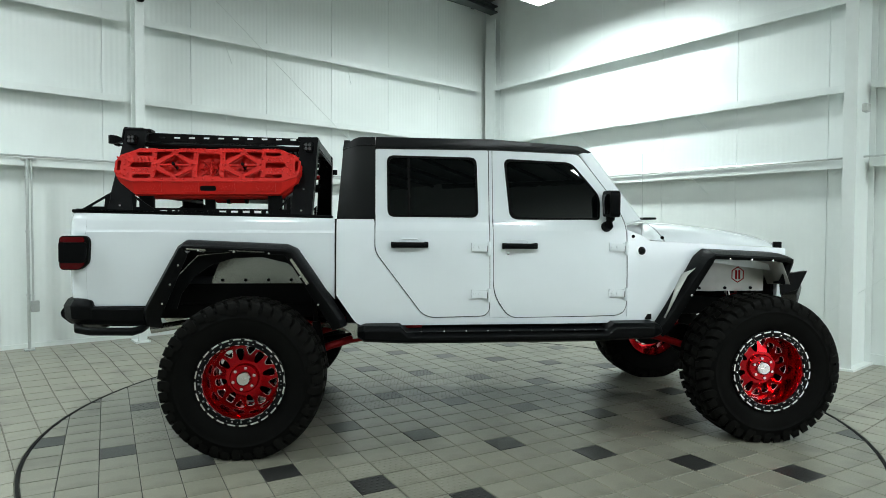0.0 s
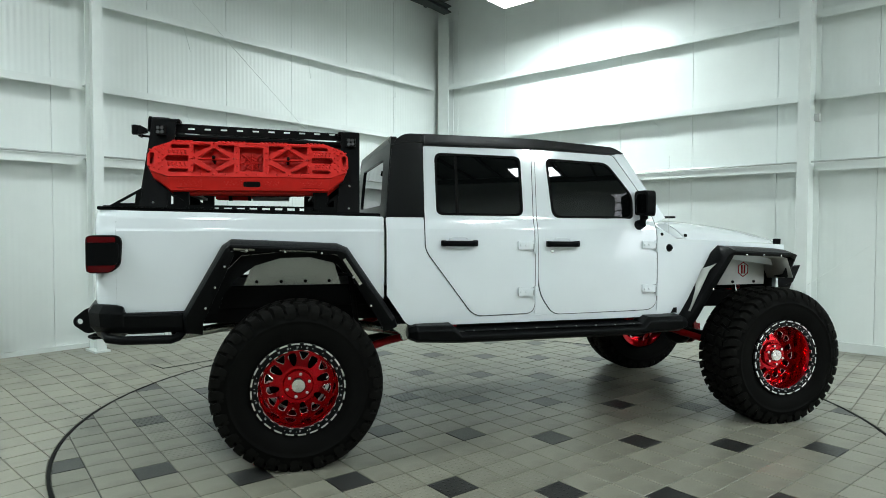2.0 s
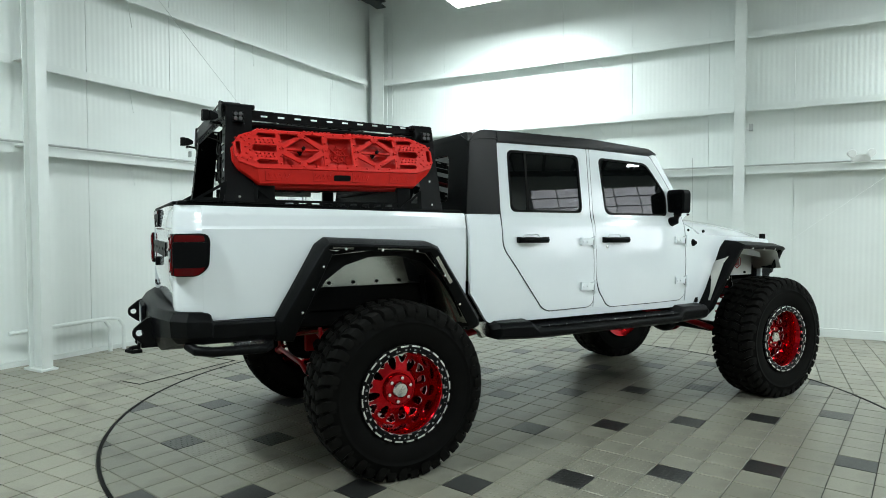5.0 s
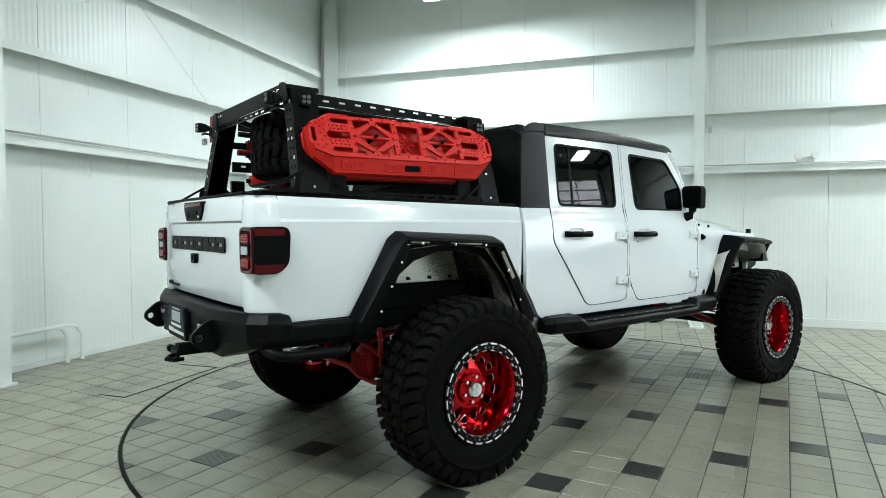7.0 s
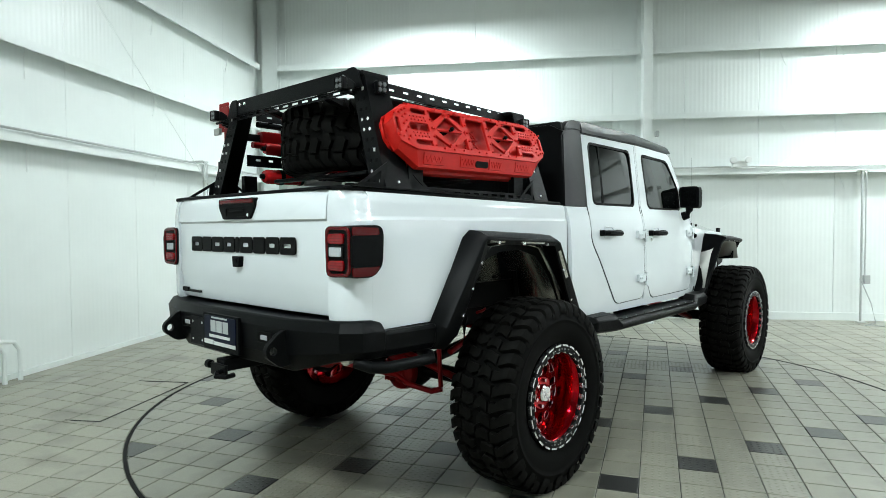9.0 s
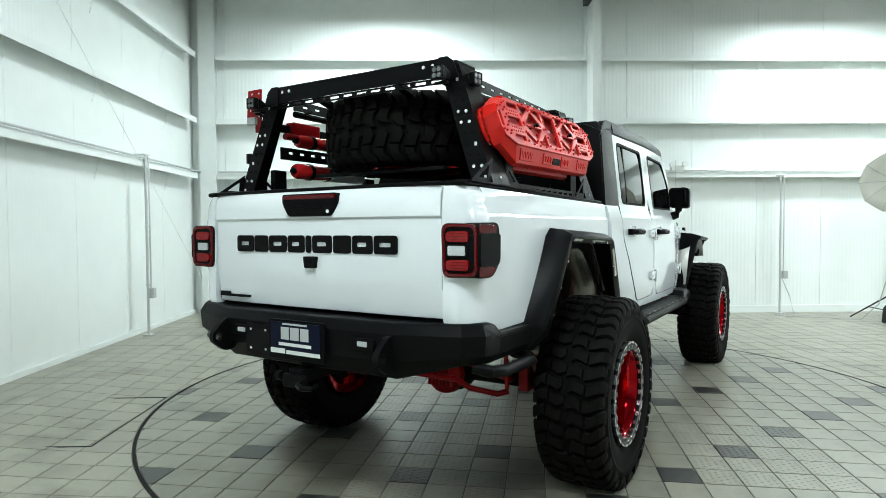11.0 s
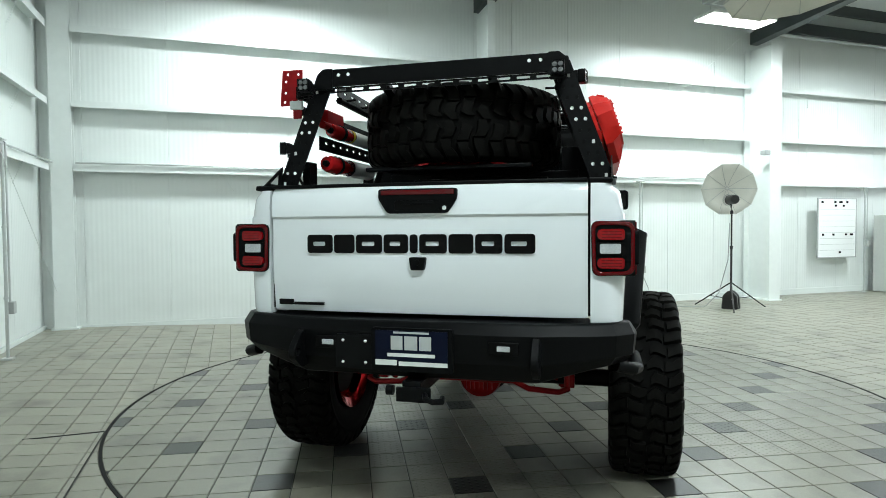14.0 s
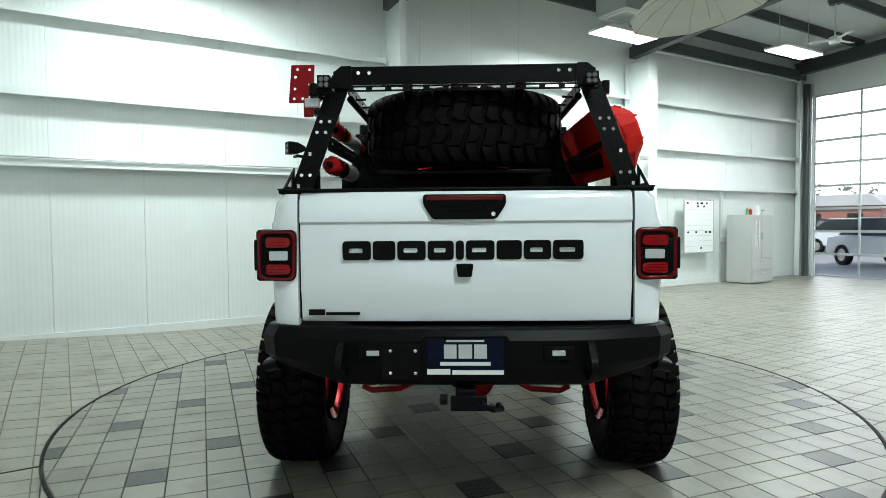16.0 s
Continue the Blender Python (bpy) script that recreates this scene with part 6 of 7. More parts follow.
def bottle(x0, x1, y, z, r, label, name, head, tip):
    e = thing(name, label, "bottle")
    part("body", lathe([(0, x0), (r * 0.8, x0), (r, x0 + 0.02), (r, x1 - 0.03), (r * 0.6, x1), (0, x1)], 24, "x", (0, y, z)), RED_CAN, e)
    part("neck", lathe([(0, x0 - 0.025), (0.014, x0 - 0.025), (0.018, x0)], 12, "x", (0, y, z)), head, e)
    part("cap", lathe([(r * 1.03, x1 - 0.035), (r * 1.03, x1 - 0.012), (r * 0.5, x1 - 0.01)], 24, "x", (0, y, z)), tip, e)
    part("base_sleeve", lathe([(r * 1.02, x1), (r * 1.02, x1 + 0.30), (0, x1 + 0.30)], 24, "x", (0, y, z)), WHITE_PLASTIC, e)
    part("strap", lathe([(r + 0.002, x0 + 0.1), (r + 0.004, x0 + 0.1), (r + 0.004, x0 + 0.13), (r + 0.002, x0 + 0.13)], 24, "x", (0, y, z), True), SEAL, e)


bottle(-0.62, -0.36, 0.645, 1.872, 0.038, "red bottle with a yellow cap held on the rack rail", "extinguisher", SEAL, YELLOW)
bottle(-0.61, -0.32, 0.675, 1.700, 0.046, "red bottle with a black neck held under the rack rail", "extinguisher", SEAL, SEAL)
# ---- things about the hall ----
def conduit(x, y, turn, h, boxz):
    e = empty("conduit_drop", pose(x, y, rise(x, y), 0, 0, turn), "galvanised conduit drop with a socket box, fixed to the girt", "conduit")
    part("pipe", tube([(0, 0, 0.02), (0, 0, h)], 0.016, 10), GALV, e)
    part("pipe", tube([(0.04, -0.02, boxz), (0.04, -0.02, h - 0.03), (0.03, 0.0, h)], 0.01, 8), GALV, e)
    part("cap_plate", box(-0.06, -0.02, h, 0.09, 0.14, h + 0.012), GALV, e, bevel=0.003)
    part("foot_plate", box(-0.05, -0.05, 0, 0.05, 0.05, 0.02), GALV, e, bevel=0.003)
    part("socket_box", box(0.015, -0.06, boxz - 0.07, 0.095, -0.005, boxz + 0.05), GREY_METAL, e, bevel=0.006)
    for z in (0.6, 1.3, 1.9):
        part("strap", lathe([(0.018, z), (0.022, z), (0.022, z + 0.02), (0.018, z + 0.02)], 10, "z", closed=True), GALV, e)


conduit(0.72, 8.1, 0, 2.1, 0.5)
conduit(5.7, 8.1, 0, 2.17, 0.52)
conduit(7.54, -0.70, -90, 2.13, 0.62)
conduit(7.5, -6.05, -90, 2.1, 1.0)
# run of conduit on top of the low girts
part("conduit_run", tube([(W3, 8.1, 2.215), (7.5, 8.1, 2.215)], 0.012, 6), GALV, wall_1)
part("conduit_run", tube([(7.55, 7.85, 2.215), (7.55, -3.1, 2.215)], 0.012, 6), GALV, wall_2)
part("conduit_run", tube([(7.5, -3.4, 4.92), (7.5, -9.05, 4.92), (7.47, -9.2, 4.85), (7.45, -9.27, 4.65), (7.45, -9.28, 2.8)], 0.03, 10), GALV, wall_2)

# bent pipe hoops low on the wall
for x in (2.66, 2.82):
    e = empty("pipe_hoop", pose(x, 8.22, 0.08), "white bent pipe end low on the wall", "pipe", "pipe hoops")
    part("pipe", tube([(-1.0, -0.03, 0.34), (-0.18, -0.03, 0.36), (-0.06, -0.03, 0.34), (0, -0.03, 0.26), (0, -0.03, 0.0)], 0.02, 10), STEEL_WHITE, e)

# small camera box on the girt
e = empty("emergency_light", pose(7.52, 0.93, 2.2), "white twin-head emergency light on the girt", "light")
part("body", box(-0.05, -0.1, 0, 0.02, 0.1, 0.09), WHITE_PLASTIC, e, bevel=0.008)
for s in (-1, 1):
    part("head", lathe([(0, -0.09), (0.045, -0.088), (0.05, -0.06), (0.03, -0.02), (0, -0.02)], 16, "x", (-0.01, s * 0.1, 0.1)), WHITE_PLASTIC, e)
e = empty("bracket_light", pose(7.09, -3.142, 2.62), "small grey fixture on the column", "light")
part("body", box(0, 0, 0, 0.12, 0.12, 0.08), GREY_METAL, e, bevel=0.006)
e = empty("bracket_light", pose(7.12, 2.15, 2.62), "small grey fixture on the column", "light")
part("body", box(0, -0.05, 0, 0.1, 0.0, 0.08), GREY_METAL, e, bevel=0.006)
e = empty("wall_camera", pose(1.8125, 7.80, 4.12), "black dome camera on the column", "camera")
part("dome", lathe([(0, -0.07), (0.035, -0.06), (0.055, -0.03), (0.06, 0.0), (0.06, 0.02), (0, 0.02)], 20, "z"), SEAL, e)
part("bracket", box(-0.03, -0.04, 0.021, 0.03, 0.046, 0.035), SEAL, e)

FABRIC = mat("white_umbrella_fabric", (0.66, 0.66, 0.60), 0.7, vary=0.05, grain=60)
BLACK_SOFT = mat("black_painted_tube", (0.01, 0.01, 0.01), 0.4)


def umbrella(parent, r, depth, ribs=10):
    """Fabric gores on ribs, opening along -x."""
    bm = bmesh.new()
    rings = []
    for f in (0.04, 0.35, 0.7, 1.0):
        ring = []
        for k in range(ribs * 4):
            a = 2 * math.pi * k / (ribs * 4)
            sag = 1 - 0.04 * f * math.sin(math.pi * (k % 4) / 4)
            ring.append(bm.verts.new((-depth * f ** 2, r * f * sag * math.cos(a), r * f * sag * math.sin(a))))
        rings.append(ring)
    n = ribs * 4
    bm.faces.new(rings[0])
    for p, q in zip(rings, rings[1:]):
        for k in range(n):
            bm.faces.new((p[k], p[(k + 1) % n], q[(k + 1) % n], q[k]))
    o = part("canopy", bm, FABRIC, parent, "white fabric canopy", smooth=25)
    md = o.modifiers.new("solidify", "SOLIDIFY")
    md.thickness = 0.002
    for k in range(ribs):
        a = 2 * math.pi * k / ribs
        part("rib", tube([(-depth * f ** 2 - 0.006, r * f * math.cos(a), r * f * math.sin(a)) for f in (0.04, 0.35, 0.7, 1.0)], 0.004, 5), GREY_METAL, parent)
    part("shaft", tube([(0.05, 0, 0), (-0.5, 0, 0)], 0.006, 8), GALV, parent)


SX, SY = 6.52, -1.72
stand = empty("light_stand", pose(SX, SY, 0.0), "black photo light stand with a sandbag on its foot", "light stand")
part("pole", tube([(0, 0, 0.25), (0, 0, 1.0)], 0.017, 10), BLACK_SOFT, stand)
part("pole", tube([(0, 0, 1.0), (0, 0, 1.62)], 0.013, 10), BLACK_SOFT, stand)
for z in (0.98, 1.55):
    part("collar", lathe([(0, z), (0.026, z), (0.026, z + 0.05), (0, z + 0.05)], 12, "z"), BLACK_SOFT, stand)
for a in (20, 140, 260):
    c, s = math.cos(radians(a)), math.sin(radians(a))
    part("leg", tube([(0.02 * c, 0.02 * s, 0.42), (0.62 * c, 0.62 * s, 0.015)], 0.011, 8), BLACK_SOFT, stand)
    part("stay", tube([(0.01 * c, 0.01 * s, 0.16), (0.36 * c, 0.36 * s, 0.19)], 0.007, 6), BLACK_SOFT, stand)
sand = empty("sandbag", pose(SX, SY, 0.0, 0, 0, 30), "small black sandbag slung over the stand's foot", "sandbag")
for s in (-1, 1):
    part("pouch", prism(rounded([(-0.13, 0.0), (0.13, 0.0), (0.11, 0.22), (0.03, 0.30), (-0.03, 0.30), (-0.11, 0.22)], 0.03), s * 0.05 - 0.035, s * 0.05 + 0.035), BLACK_SOFT, sand, bevel=0.015)
head = empty("flash_head", pose(SX, SY, 1.78, 0, 0, -30), "black photo flash head on the stand", "lamp")
part("bracket", tube([(0, 0, -0.18), (0.04, 0, -0.12), (0.05, 0, -0.05), (0.02, 0, 0)], 0.012, 8), BLACK_SOFT, head)
part("body", lathe([(0, -0.2), (0.06, -0.2), (0.075, -0.17), (0.07, 0.05), (0.085, 0.12), (0.085, 0.13), (0, 0.12)], 20, "x"), BLACK_SOFT, head)
part("reflector", lathe([(0.086, 0.08), (0.10, 0.16), (0.104, 0.16), (0.09, 0.08)], 24, "x", closed=True), MACHINED, head)
um = empty("umbrella", pose(SX + 0.34, SY - 0.22, 1.99, 0, -10, -30), "white photo umbrella on the light stand", "umbrella", "photo umbrellas")
umbrella(um, 0.44, 0.15)
um2 = empty("umbrella", pose(3.72, -0.02, 4.33, 0, -78, 20), "large white photo umbrella hung under the roof", "umbrella", "photo umbrellas")
umbrella(um2, 0.92, 0.30, 12)
part("hanger", tube([(0.04, 0, 0), (1.56, 0.0, 0)], 0.01, 6), GALV, um2)
cable = empty("power_cable", Matrix(), "grey power cable trailing over the floor to the stand", "cable")
part("lead", tube([(7.45, -0.66, 0.6), (7.35, -0.74, 0.3), (7.3, -0.78, 0.03), (7.2, -0.6, 0.012), (7.15, -0.9, 0.012), (6.95, -1.2, 0.012), (6.8, -1.45, 0.02), (6.66, -1.6, 0.25), (6.56, -1.69, 0.8), (SX + 0.02, SY + 0.02, 1.4)], 0.008, 6), GREY_METAL, cable)

# white board with magnets
wb = empty("whiteboard", pose(7.53, -4.83, 0.72), "white planning board with dark magnets and ruled lines", "board")
part("panel", box(0.0, -1.02, 0, 0.02, 0, 1.16), mat("board_enamel", (0.78, 0.8, 0.79), 0.25, vary=0.02), wb)
for y0, y1, z0, z1 in ((-1.03, 0.01, -0.01, 0.012), (-1.03, 0.01, 1.148, 1.17), (-1.03, -1.008, 0.012, 1.148), (-0.012, 0.01, 0.012, 1.148)):
    part("frame", box(-0.006, y0, z0, 0.02, y1, z1), GREY_METAL, wb, bevel=0.003)
for i in range(8):
    part("ruled_line", box(-0.0025, -0.98, 0.14 + 0.115 * i, 0, -0.05, 0.146 + 0.115 * i), GREY_METAL, wb)
random.seed(7)
for i in range(14):
    yy, zz = random.uniform(-0.95, -0.08), random.choice((1.09, 1.02, 0.8, 0.62, 0.45, 0.25, 0.1))
    part("magnet", box(-0.014, yy - 0.025, zz - 0.02, -0.003, yy + 0.025, zz + 0.02), SEAL, wb, bevel=0.004)

# grey cabinet with drawers, a poster and bottles on top
CAB = mat("cabinet_grey", (0.46, 0.48, 0.46), 0.42, vary=0.05)
cb = empty("cabinet", pose(7.42, -6.75, 0.0), "grey steel cabinet with two lower drawers", "cabinet")
part("body", box(-0.5, -0.42, 0.02, 0.1, 0.42, 1.55), CAB, cb, bevel=0.005)
for z0, z1 in ((0.05, 0.29), (0.31, 0.55)):
    d = part("drawer", box(-0.52, -0.40, z0, -0.501, 0.40, z1), CAB, cb, bevel=0.006)
    part("pull", box(-0.545, -0.12, z1 - 0.05, -0.52, 0.12, z1 - 0.035), GALV, d, bevel=0.003)
for y0, y1 in ((-0.40, 0.04), (0.05, 0.40)):
    d = part("cabinet_door", box(-0.52, y0, 0.58, -0.501, y1, 1.53), CAB, cb, bevel=0.006)
    part("pull", box(-0.54, (0.02 if y0 < 0 else 0.06), 1.0, -0.52, (0.03 if y0 < 0 else 0.07), 1.15), GALV, d)
sgn = empty("poster", pose(6.898, -6.53, 0.84), "white paper sign taped to the cabinet door", "sign")
part("sheet", box(-0.004, -0.085, 0, -0.001, 0.085, 0.58), WHITE_PLASTIC, sgn, smooth=0)
tc = bpy.data.curves.new("word", "FONT")
tc.body, tc.size, tc.extrude, tc.align_x = "COUNTRY", 0.12, 0.001, "CENTER"
tc.materials.append(STICKER)
w = new("word", tc)
w.parent = sgn
w.matrix_basis = Matrix(((0, 0, -1, -0.006), (0, -1, 0, 0.045), (1, 0, 0, 0.29), (0, 0, 0, 1)))
for y, h, r, m in ((0.3, 0.16, 0.035, mat("green_bottle", (0.1, 0.3, 0.08), 0.3)), (0.18, 0.14, 0.04, RED_CAN), (-0.12, 0.24, 0.045, WHITE_PLASTIC), (-0.3, 0.12, 0.05, CLEAR)):
    e = empty("bottle", pose(7.1, -6.75 + y, 1.55), "small bottle standing on the cabinet", "bottle", "bottles on the cabinet")
    part("body", lathe([(0, 0), (r, 0.0), (r, h * 0.75), (r * 0.5, h * 0.85), (r * 0.5, h), (0, h)], 16, "z"), m, e)

# heater box and fan under the roof
e = empty("unit_heater", pose(6.05, -1.25, 4.78), "grey sheet-metal unit heater hung from the roof", "heater")
part("casing", box(-0.32, -0.3, 0, 0.32, 0.3, 0.45), GREY_METAL, e, bevel=0.01)
part("louvre_frame", box(-0.25, -0.2, -0.012, 0.25, 0.2, -0.001), WHITE_PLASTIC, e, bevel=0.004)
part("louvre", box(-0.21, -0.16, -0.016, 0.21, 0.16, -0.0125), GREY_METAL, e)
part("hanger", tube([(0, 0, 0.45), (0, 0, 0.9)], 0.012, 8), GALV, e)
fan = empty("ceiling_fan", pose(4.75, -5.3, 4.67), "white three-blade ceiling fan at rest", "fan")
part("rod", tube([(0, 0, 0.05), (0, 0, 1.08)], 0.013, 8), WHITE_PLASTIC, fan)
part("mount", lathe([(0, 0.62), (0.1, 0.63), (0.13, 0.70), (0.06, 0.76), (0, 0.76)], 16, "z"), STEEL_DARK, fan)
part("motor", lathe([(0, -0.08), (0.08, -0.07), (0.11, -0.02), (0.1, 0.04), (0.03, 0.07), (0, 0.07)], 20, "z"), WHITE_PLASTIC, fan)
for k in range(3):
    part("blade", box(0.1, -0.05, -0.01, 0.5, 0.05, 0.0, Matrix.Rotation(k * 2.094 + 0.4, 4, "Z") @ Matrix.Rotation(0.15, 4, "X")), WHITE_PLASTIC, fan, bevel=0.003)

# covered pit lids let into the floor beside the turntable
lid = part("floor_lid", holed([(-0.55, -0.32), (0.55, -0.32), (0.55, 0.32), (-0.55, 0.32)], [[(-0.543, -0.313), (0.543, -0.313), (0.543, 0.313), (-0.543, 0.313)]], -0.002, 0.004, "z"), GROUT, floor, "dark steel frame of a floor lid")
lid.matrix_basis = pose(2.55, 7.12, 0.03, 0, 0, 0)

# ---- outside the overhead doors ----
SKY_WHITE = glow("overcast_sky", (0.93, 0.95, 1.0), 3.6)
tagged(part("backdrop", box(-260, -301, -1, 320, -300, 130), SKY_WHITE, smooth=0), "pale overcast sky beyond the woods", "sky", kind="structure")
ASPHALT = mat("pale_worn_paving", (0.34, 0.345, 0.35), 0.8, vary=0.15, grain=30, stain=0.2)
# leaf colour lifted pale, with the haze of distance put into it
HAZED_FOLIAGE = mat("far_foliage", (0.24, 0.25, 0.21), 0.9, vary=0.5, grain=3)
g = part("ground", box(-400, -500, -0.3, 400, W4 - 0.16, -0.03), ASPHALT)
tagged(g, "pale worn car park paving outside the doors", "ground", kind="structure")
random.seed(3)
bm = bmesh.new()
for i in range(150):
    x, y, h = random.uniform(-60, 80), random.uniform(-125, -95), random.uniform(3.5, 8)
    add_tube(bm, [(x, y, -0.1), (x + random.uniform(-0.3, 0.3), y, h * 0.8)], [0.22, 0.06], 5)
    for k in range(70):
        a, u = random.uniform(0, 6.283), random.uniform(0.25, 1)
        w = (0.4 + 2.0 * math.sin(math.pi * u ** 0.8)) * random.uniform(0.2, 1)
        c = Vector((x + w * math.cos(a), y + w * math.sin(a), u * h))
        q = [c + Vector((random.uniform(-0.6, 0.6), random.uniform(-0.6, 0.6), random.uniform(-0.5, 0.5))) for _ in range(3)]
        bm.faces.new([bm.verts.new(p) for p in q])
tagged(part("far_woods", bm, HAZED_FOLIAGE, smooth=0), "distant line of bare and green trees, paled for haze", "trees", kind="stuff")
verge = part("grass_verge", box(-80, -84, -0.04, 90, -57, 0.15), mat("mown_grass", (0.14, 0.20, 0.06), 0.9, vary=0.3, grain=12), bevel=0.05)
tagged(verge, "mown grass verge beyond the car park", "grass", kind="structure")
shop = empty("far_building", pose(25.0, -50, 0, 0, 0, 8), "low red-brown building with a pale roof", "building")
part("wall", box(-3.0, -3, -0.05, 3.0, 3, 2.6), mat("red_brown_cladding", (0.30, 0.12, 0.09), 0.8, vary=0.15, grain=6), shop, bevel=0.03)
part("roof", prism([(-3.4, 2.6), (3.4, 2.6), (2.4, 3.5), (-2.4, 3.5)], -3.4, 3.4), mat("pale_roofing", (0.5, 0.5, 0.5), 0.7), shop, bevel=0.03)
for x in (-1.8, 1.2):
    part("window", box(x, 3.002, 0.9, x + 1.1, 3.04, 2.0), TINT, shop)


def parked_car(x, y, turn, paint, label):
    e = empty("parked_car", pose(x, y, -0.03, 0, 0, turn), label, "car", "parked cars")
    rows = []
    for yy, k in ((-0.88, 0.97), (-0.8, 1.0), (0.8, 1.0), (0.88, 0.97)):
        rows.append([(2.2 * k, yy, 0.35), (2.25 * k, yy, 0.75), (1.2, yy, 0.95), (-1.3, yy, 0.98), (-2.15 * k, yy, 0.9), (-2.2 * k, yy, 0.35)])
    plate_loft(rows, "body", paint, e, bevel=0.05)
    plate_loft([[(1.1, yy, 0.94), (0.45, yy * 0.85, 1.48), (-1.0, yy * 0.85, 1.5), (-1.7, yy, 0.96)] for yy in (-0.8, 0.8)], "cabin", TINT, e, bevel=0.04)
    part("roof", box(-0.98, -0.66, 1.49, 0.42, 0.66, 1.53), paint, e, bevel=0.02)
    for wx in (-1.35, 1.4):
        for s in (-1, 1):
            wl = part("tyre", lathe([(0.2, s * 0.72), (0.33, s * 0.72), (0.34, s * 0.8), (0.33, s * 0.9), (0.2, s * 0.9)], 24, "y", (wx, 0, 0.34), True), RUBBER, e)
            part("rim", lathe([(0, s * 0.88), (0.2, s * 0.89), (0.2, s * 0.8)], 20, "y", (wx, 0, 0.34)), ALU, wl)


SILVER = mat("silver_car_paint", (0.5, 0.52, 0.54), 0.25, 0.4, coat=0.5)
NAVY = mat("dark_car_paint", (0.02, 0.025, 0.035), 0.2, coat=0.5)
for x, y, a, p, l in ((7.3, -14.6, 150, SILVER, "silver car parked outside"), (11.6, -21.8, 170, PAINT, "white car parked outside"), (14.4, -23.4, 80, NAVY, "dark car parked outside"), (7.2, -25.5, 175, SILVER, "silver car parked outside"), (18.5, -33, 5, PAINT, "white car parked outside")):
    parked_car(x, y, a, p, l)

# ---- floor tiles ----
PITCH, TURN_T, ORG = 0.207, radians(-10.43), (2.894, 2.897)


def tile_mesh(name, size, material):
    bm = bmesh.new()
    s, c = size / 2, size / 2 - 0.003
    lo = [bm.verts.new((x, y, -0.008)) for x, y in ((-s, -s), (s, -s), (s, s), (-s, s))]
    mid = [bm.verts.new((x, y, -0.0022)) for x, y in ((-s, -s), (s, -s), (s, s), (-s, s))]
    top = [bm.verts.new((x, y, 0)) for x, y in ((-c, -c), (c, -c), (c, c), (-c, c))]
    bm.faces.new(top)
    for a, b in ((lo, mid), (mid, top)):
        for i in range(4):
            bm.faces.new((a[i], a[(i + 1) % 4], b[(i + 1) % 4], b[i]))
    me = bpy.data.meshes.new(name)
    bm.to_mesh(me)
    bm.free()
    me.materials.append(material)
    return me


def is_dark(i, j):
    """Charcoal tiles sit on a lattice: two over and two back, five over and one on."""
    return (i + j) % 6 == 0 and ((i + j) // 6 - j) % 2 == 0


PALE, DARK = tile_mesh("tile", PITCH - 0.005, TILE), tile_mesh("tile", PITCH - 0.005, TILE_DARK)


def studded(me):
    """The same tile with raised anti-slip studs."""
    bm = bmesh.new()
    bm.from_mesh(me)
    n = 5
    for a in range(n):
        for b in range(n):
            cx, cy = (a - 2) * 0.037 + (0.009 if b % 2 else -0.009), (b - 2) * 0.037
            base = [bm.verts.new((cx + dx * 0.011, cy + dy * 0.011, 0)) for dx, dy in ((-1, 0), (0, -1), (1, 0), (0, 1))]
            tip = bm.verts.new((cx, cy, 0.0024))
            for i in range(4):
                bm.faces.new((base[i], base[(i + 1) % 4], tip))
    out = bpy.data.meshes.new("tile")
    bm.to_mesh(out)
    bm.free()
    out.materials.append(me.materials[0])
    return out


def has_studs(i, j):
    return (-10 <= i <= 5 and 6 <= j <= 10 and (i + 3 * j) % 11 > 1) or (-7 <= i <= -3 and -3 <= j <= 0) or (7 <= i <= 8 and -2 <= j <= 4)


STUD_PALE, STUD_DARK = studded(PALE), studded(DARK)
ct, st = math.cos(TURN_T), math.sin(TURN_T)
near, rest = [], {}
for i in range(-24, 26):
    for j in range(-24, 32):
        x, y = ORG[0] + PITCH * (i * ct - j * st), ORG[1] + PITCH * (i * st + j * ct)
        r = math.hypot(x - TABLE[0], y - TABLE[1])
        if r < TABLE_R - PITCH * 0.72:
            near.append((x + y * 0.6, i, j, x, y))
        elif r < TABLE_R + PITCH * 0.7:
            rest[(i, j)] = (x, y)
near.sort()
near = [n for n in near if has_studs(n[1], n[2])] + [n for n in near if not has_studs(n[1], n[2])]
for k, (_, i, j, x, y) in enumerate(near[:300]):
    ob = new("tile", (STUD_DARK if is_dark(i, j) else STUD_PALE) if has_studs(i, j) else (DARK if is_dark(i, j) else PALE))
    ob.matrix_world = pose(x, y, random.uniform(-0.0008, 0.0006), 0, 0, -10.43)
    ob.parent = floor


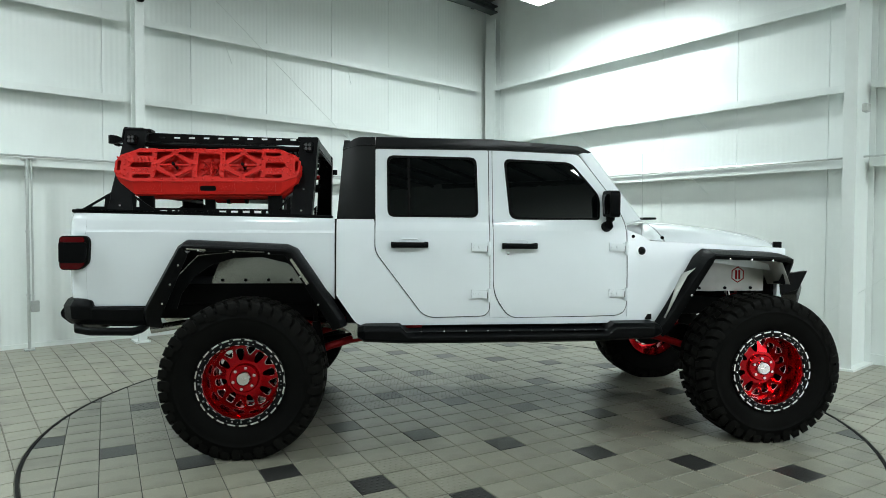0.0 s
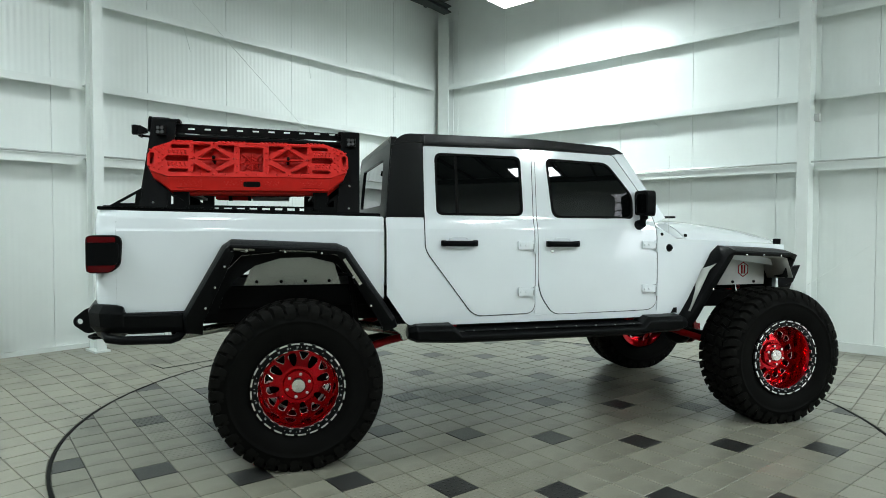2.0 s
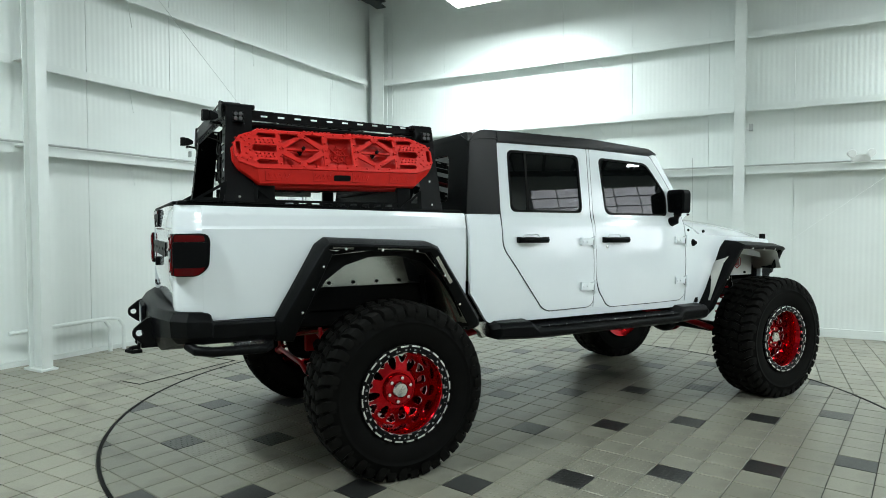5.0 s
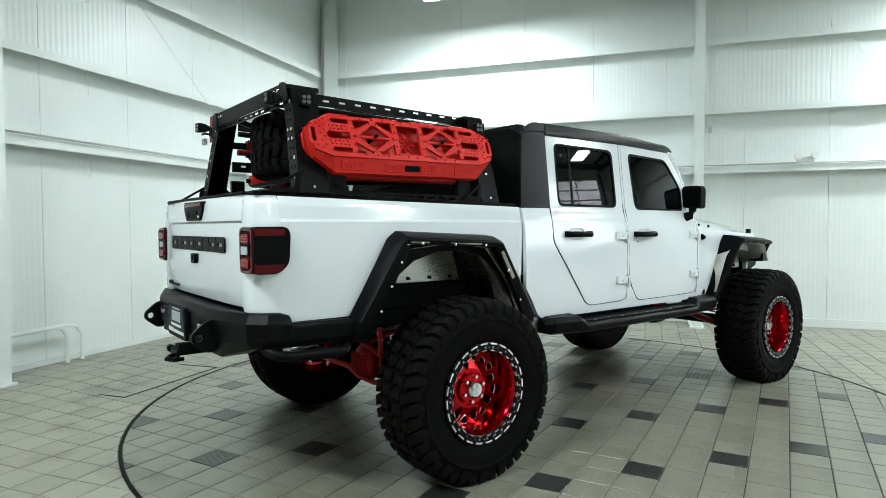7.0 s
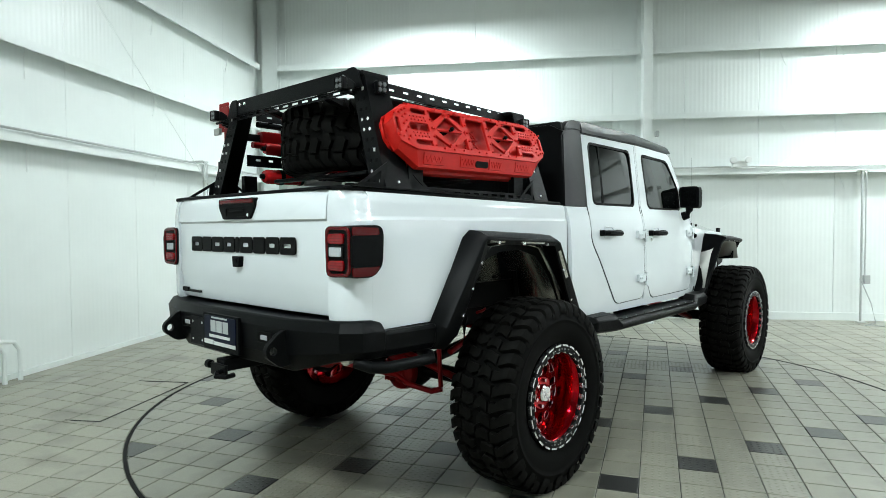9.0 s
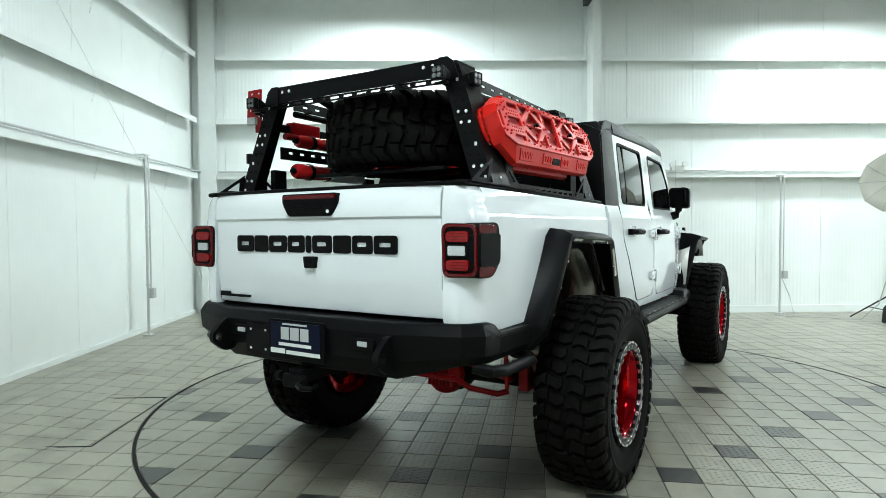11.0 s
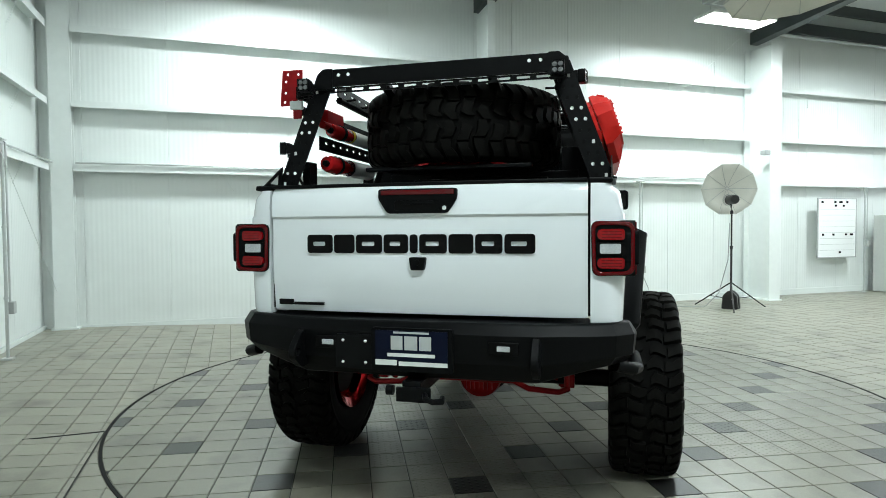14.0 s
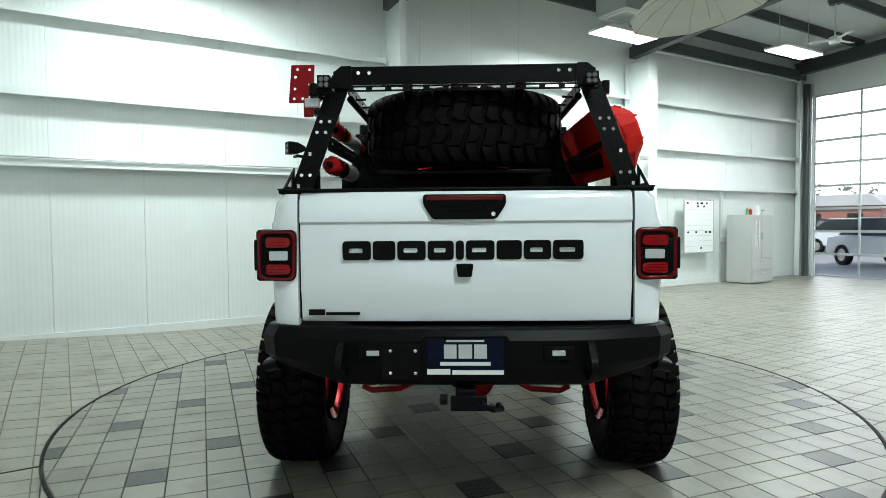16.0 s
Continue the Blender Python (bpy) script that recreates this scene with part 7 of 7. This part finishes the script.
def joined_tiles(name, places, size, turn, material, clip=None, label=""):
    """Many tiles in one mesh; clip keeps those corners inside (+1) or outside (-1) the turntable."""
    vs, fs = [], []
    c, s = math.cos(turn), math.sin(turn)
    for x, y in places:
        h = size / 2
        q = [(-h, -h), (h, -h), (h, h), (-h, h)]
        poly = [(x + a * c - b * s, y + a * s + b * c) for a, b in q]
        if clip:
            poly = cut(poly, clip)
            if len(poly) < 3:
                continue
        mx, my = sum(p[0] for p in poly) / len(poly), sum(p[1] for p in poly) / len(poly)
        dz = random.uniform(-0.0008, 0.0006)
        b0, k = len(vs), len(poly)
        for px, py in poly:
            vs.append((px, py, rise(px, py) - 0.008))
        for px, py in poly:
            d = math.hypot(px - mx, py - my) + 1e-6
            f = 1 - 0.003 / d
            qx, qy = mx + (px - mx) * f, my + (py - my) * f
            vs.append((qx, qy, rise(qx, qy) + dz))
        fs.append([b0 + k + i for i in range(k)])
        fs += [[b0 + i, b0 + (i + 1) % k, b0 + k + (i + 1) % k, b0 + k + i] for i in range(k)]
    me = bpy.data.meshes.new(name)
    me.from_pydata(vs, [], fs)
    me.update()
    me.materials.append(material)
    ob = new(name, me)
    ob.parent = floor
    return tagged(ob, label, kind="stuff")


def cut(poly, side):
    """Clip a small polygon against the turntable's edge, taken as straight across the tile."""
    mx, my = sum(p[0] for p in poly) / len(poly) - TABLE[0], sum(p[1] for p in poly) / len(poly) - TABLE[1]
    r = math.hypot(mx, my)
    nx, ny = mx / r, my / r
    edge = TABLE_R - 0.014 if side > 0 else TABLE_R + 0.014
    f = lambda p: side * (edge - ((p[0] - TABLE[0]) * nx + (p[1] - TABLE[1]) * ny))
    out = []
    for i, p in enumerate(poly):
        q = poly[(i + 1) % len(poly)]
        a, b = f(p), f(q)
        if a >= 0:
            out.append(p)
        if a * b < 0:
            t = a / (a - b)
            out.append((p[0] + t * (q[0] - p[0]), p[1] + t * (q[1] - p[1])))
    return out


far = [(i, j, x, y) for _, i, j, x, y in near[300:]]
joined_tiles("far_tiles", [(x, y) for i, j, x, y in far if not is_dark(i, j)], PITCH - 0.005, TURN_T, TILE)
joined_tiles("far_charcoal_tiles", [(x, y) for i, j, x, y in far if is_dark(i, j)], PITCH - 0.005, TURN_T, TILE_DARK)
joined_tiles("edge_tiles", [p for k, p in rest.items() if not is_dark(*k)], PITCH - 0.005, TURN_T, TILE, 1)
joined_tiles("edge_charcoal_tiles", [p for k, p in rest.items() if is_dark(*k)], PITCH - 0.005, TURN_T, TILE_DARK, 1)
inner, rim = [], []
for i in range(int((W2 - W3) / PITCH)):
    for j in range(int((W1 - W4) / PITCH)):
        x, y = W2 - PITCH * (i + 0.5), W1 - PITCH * (j + 0.5)
        r = math.hypot(x - TABLE[0], y - TABLE[1])
        if r > TABLE_R + PITCH * 0.75:
            inner.append((x, y))
        elif r > TABLE_R - PITCH * 0.7:
            rim.append((x, y))
joined_tiles("field_tiles", inner, PITCH - 0.005, 0, TILE_OUT)
joined_tiles("field_rim_tiles", rim, PITCH - 0.005, 0, TILE_OUT, -1)
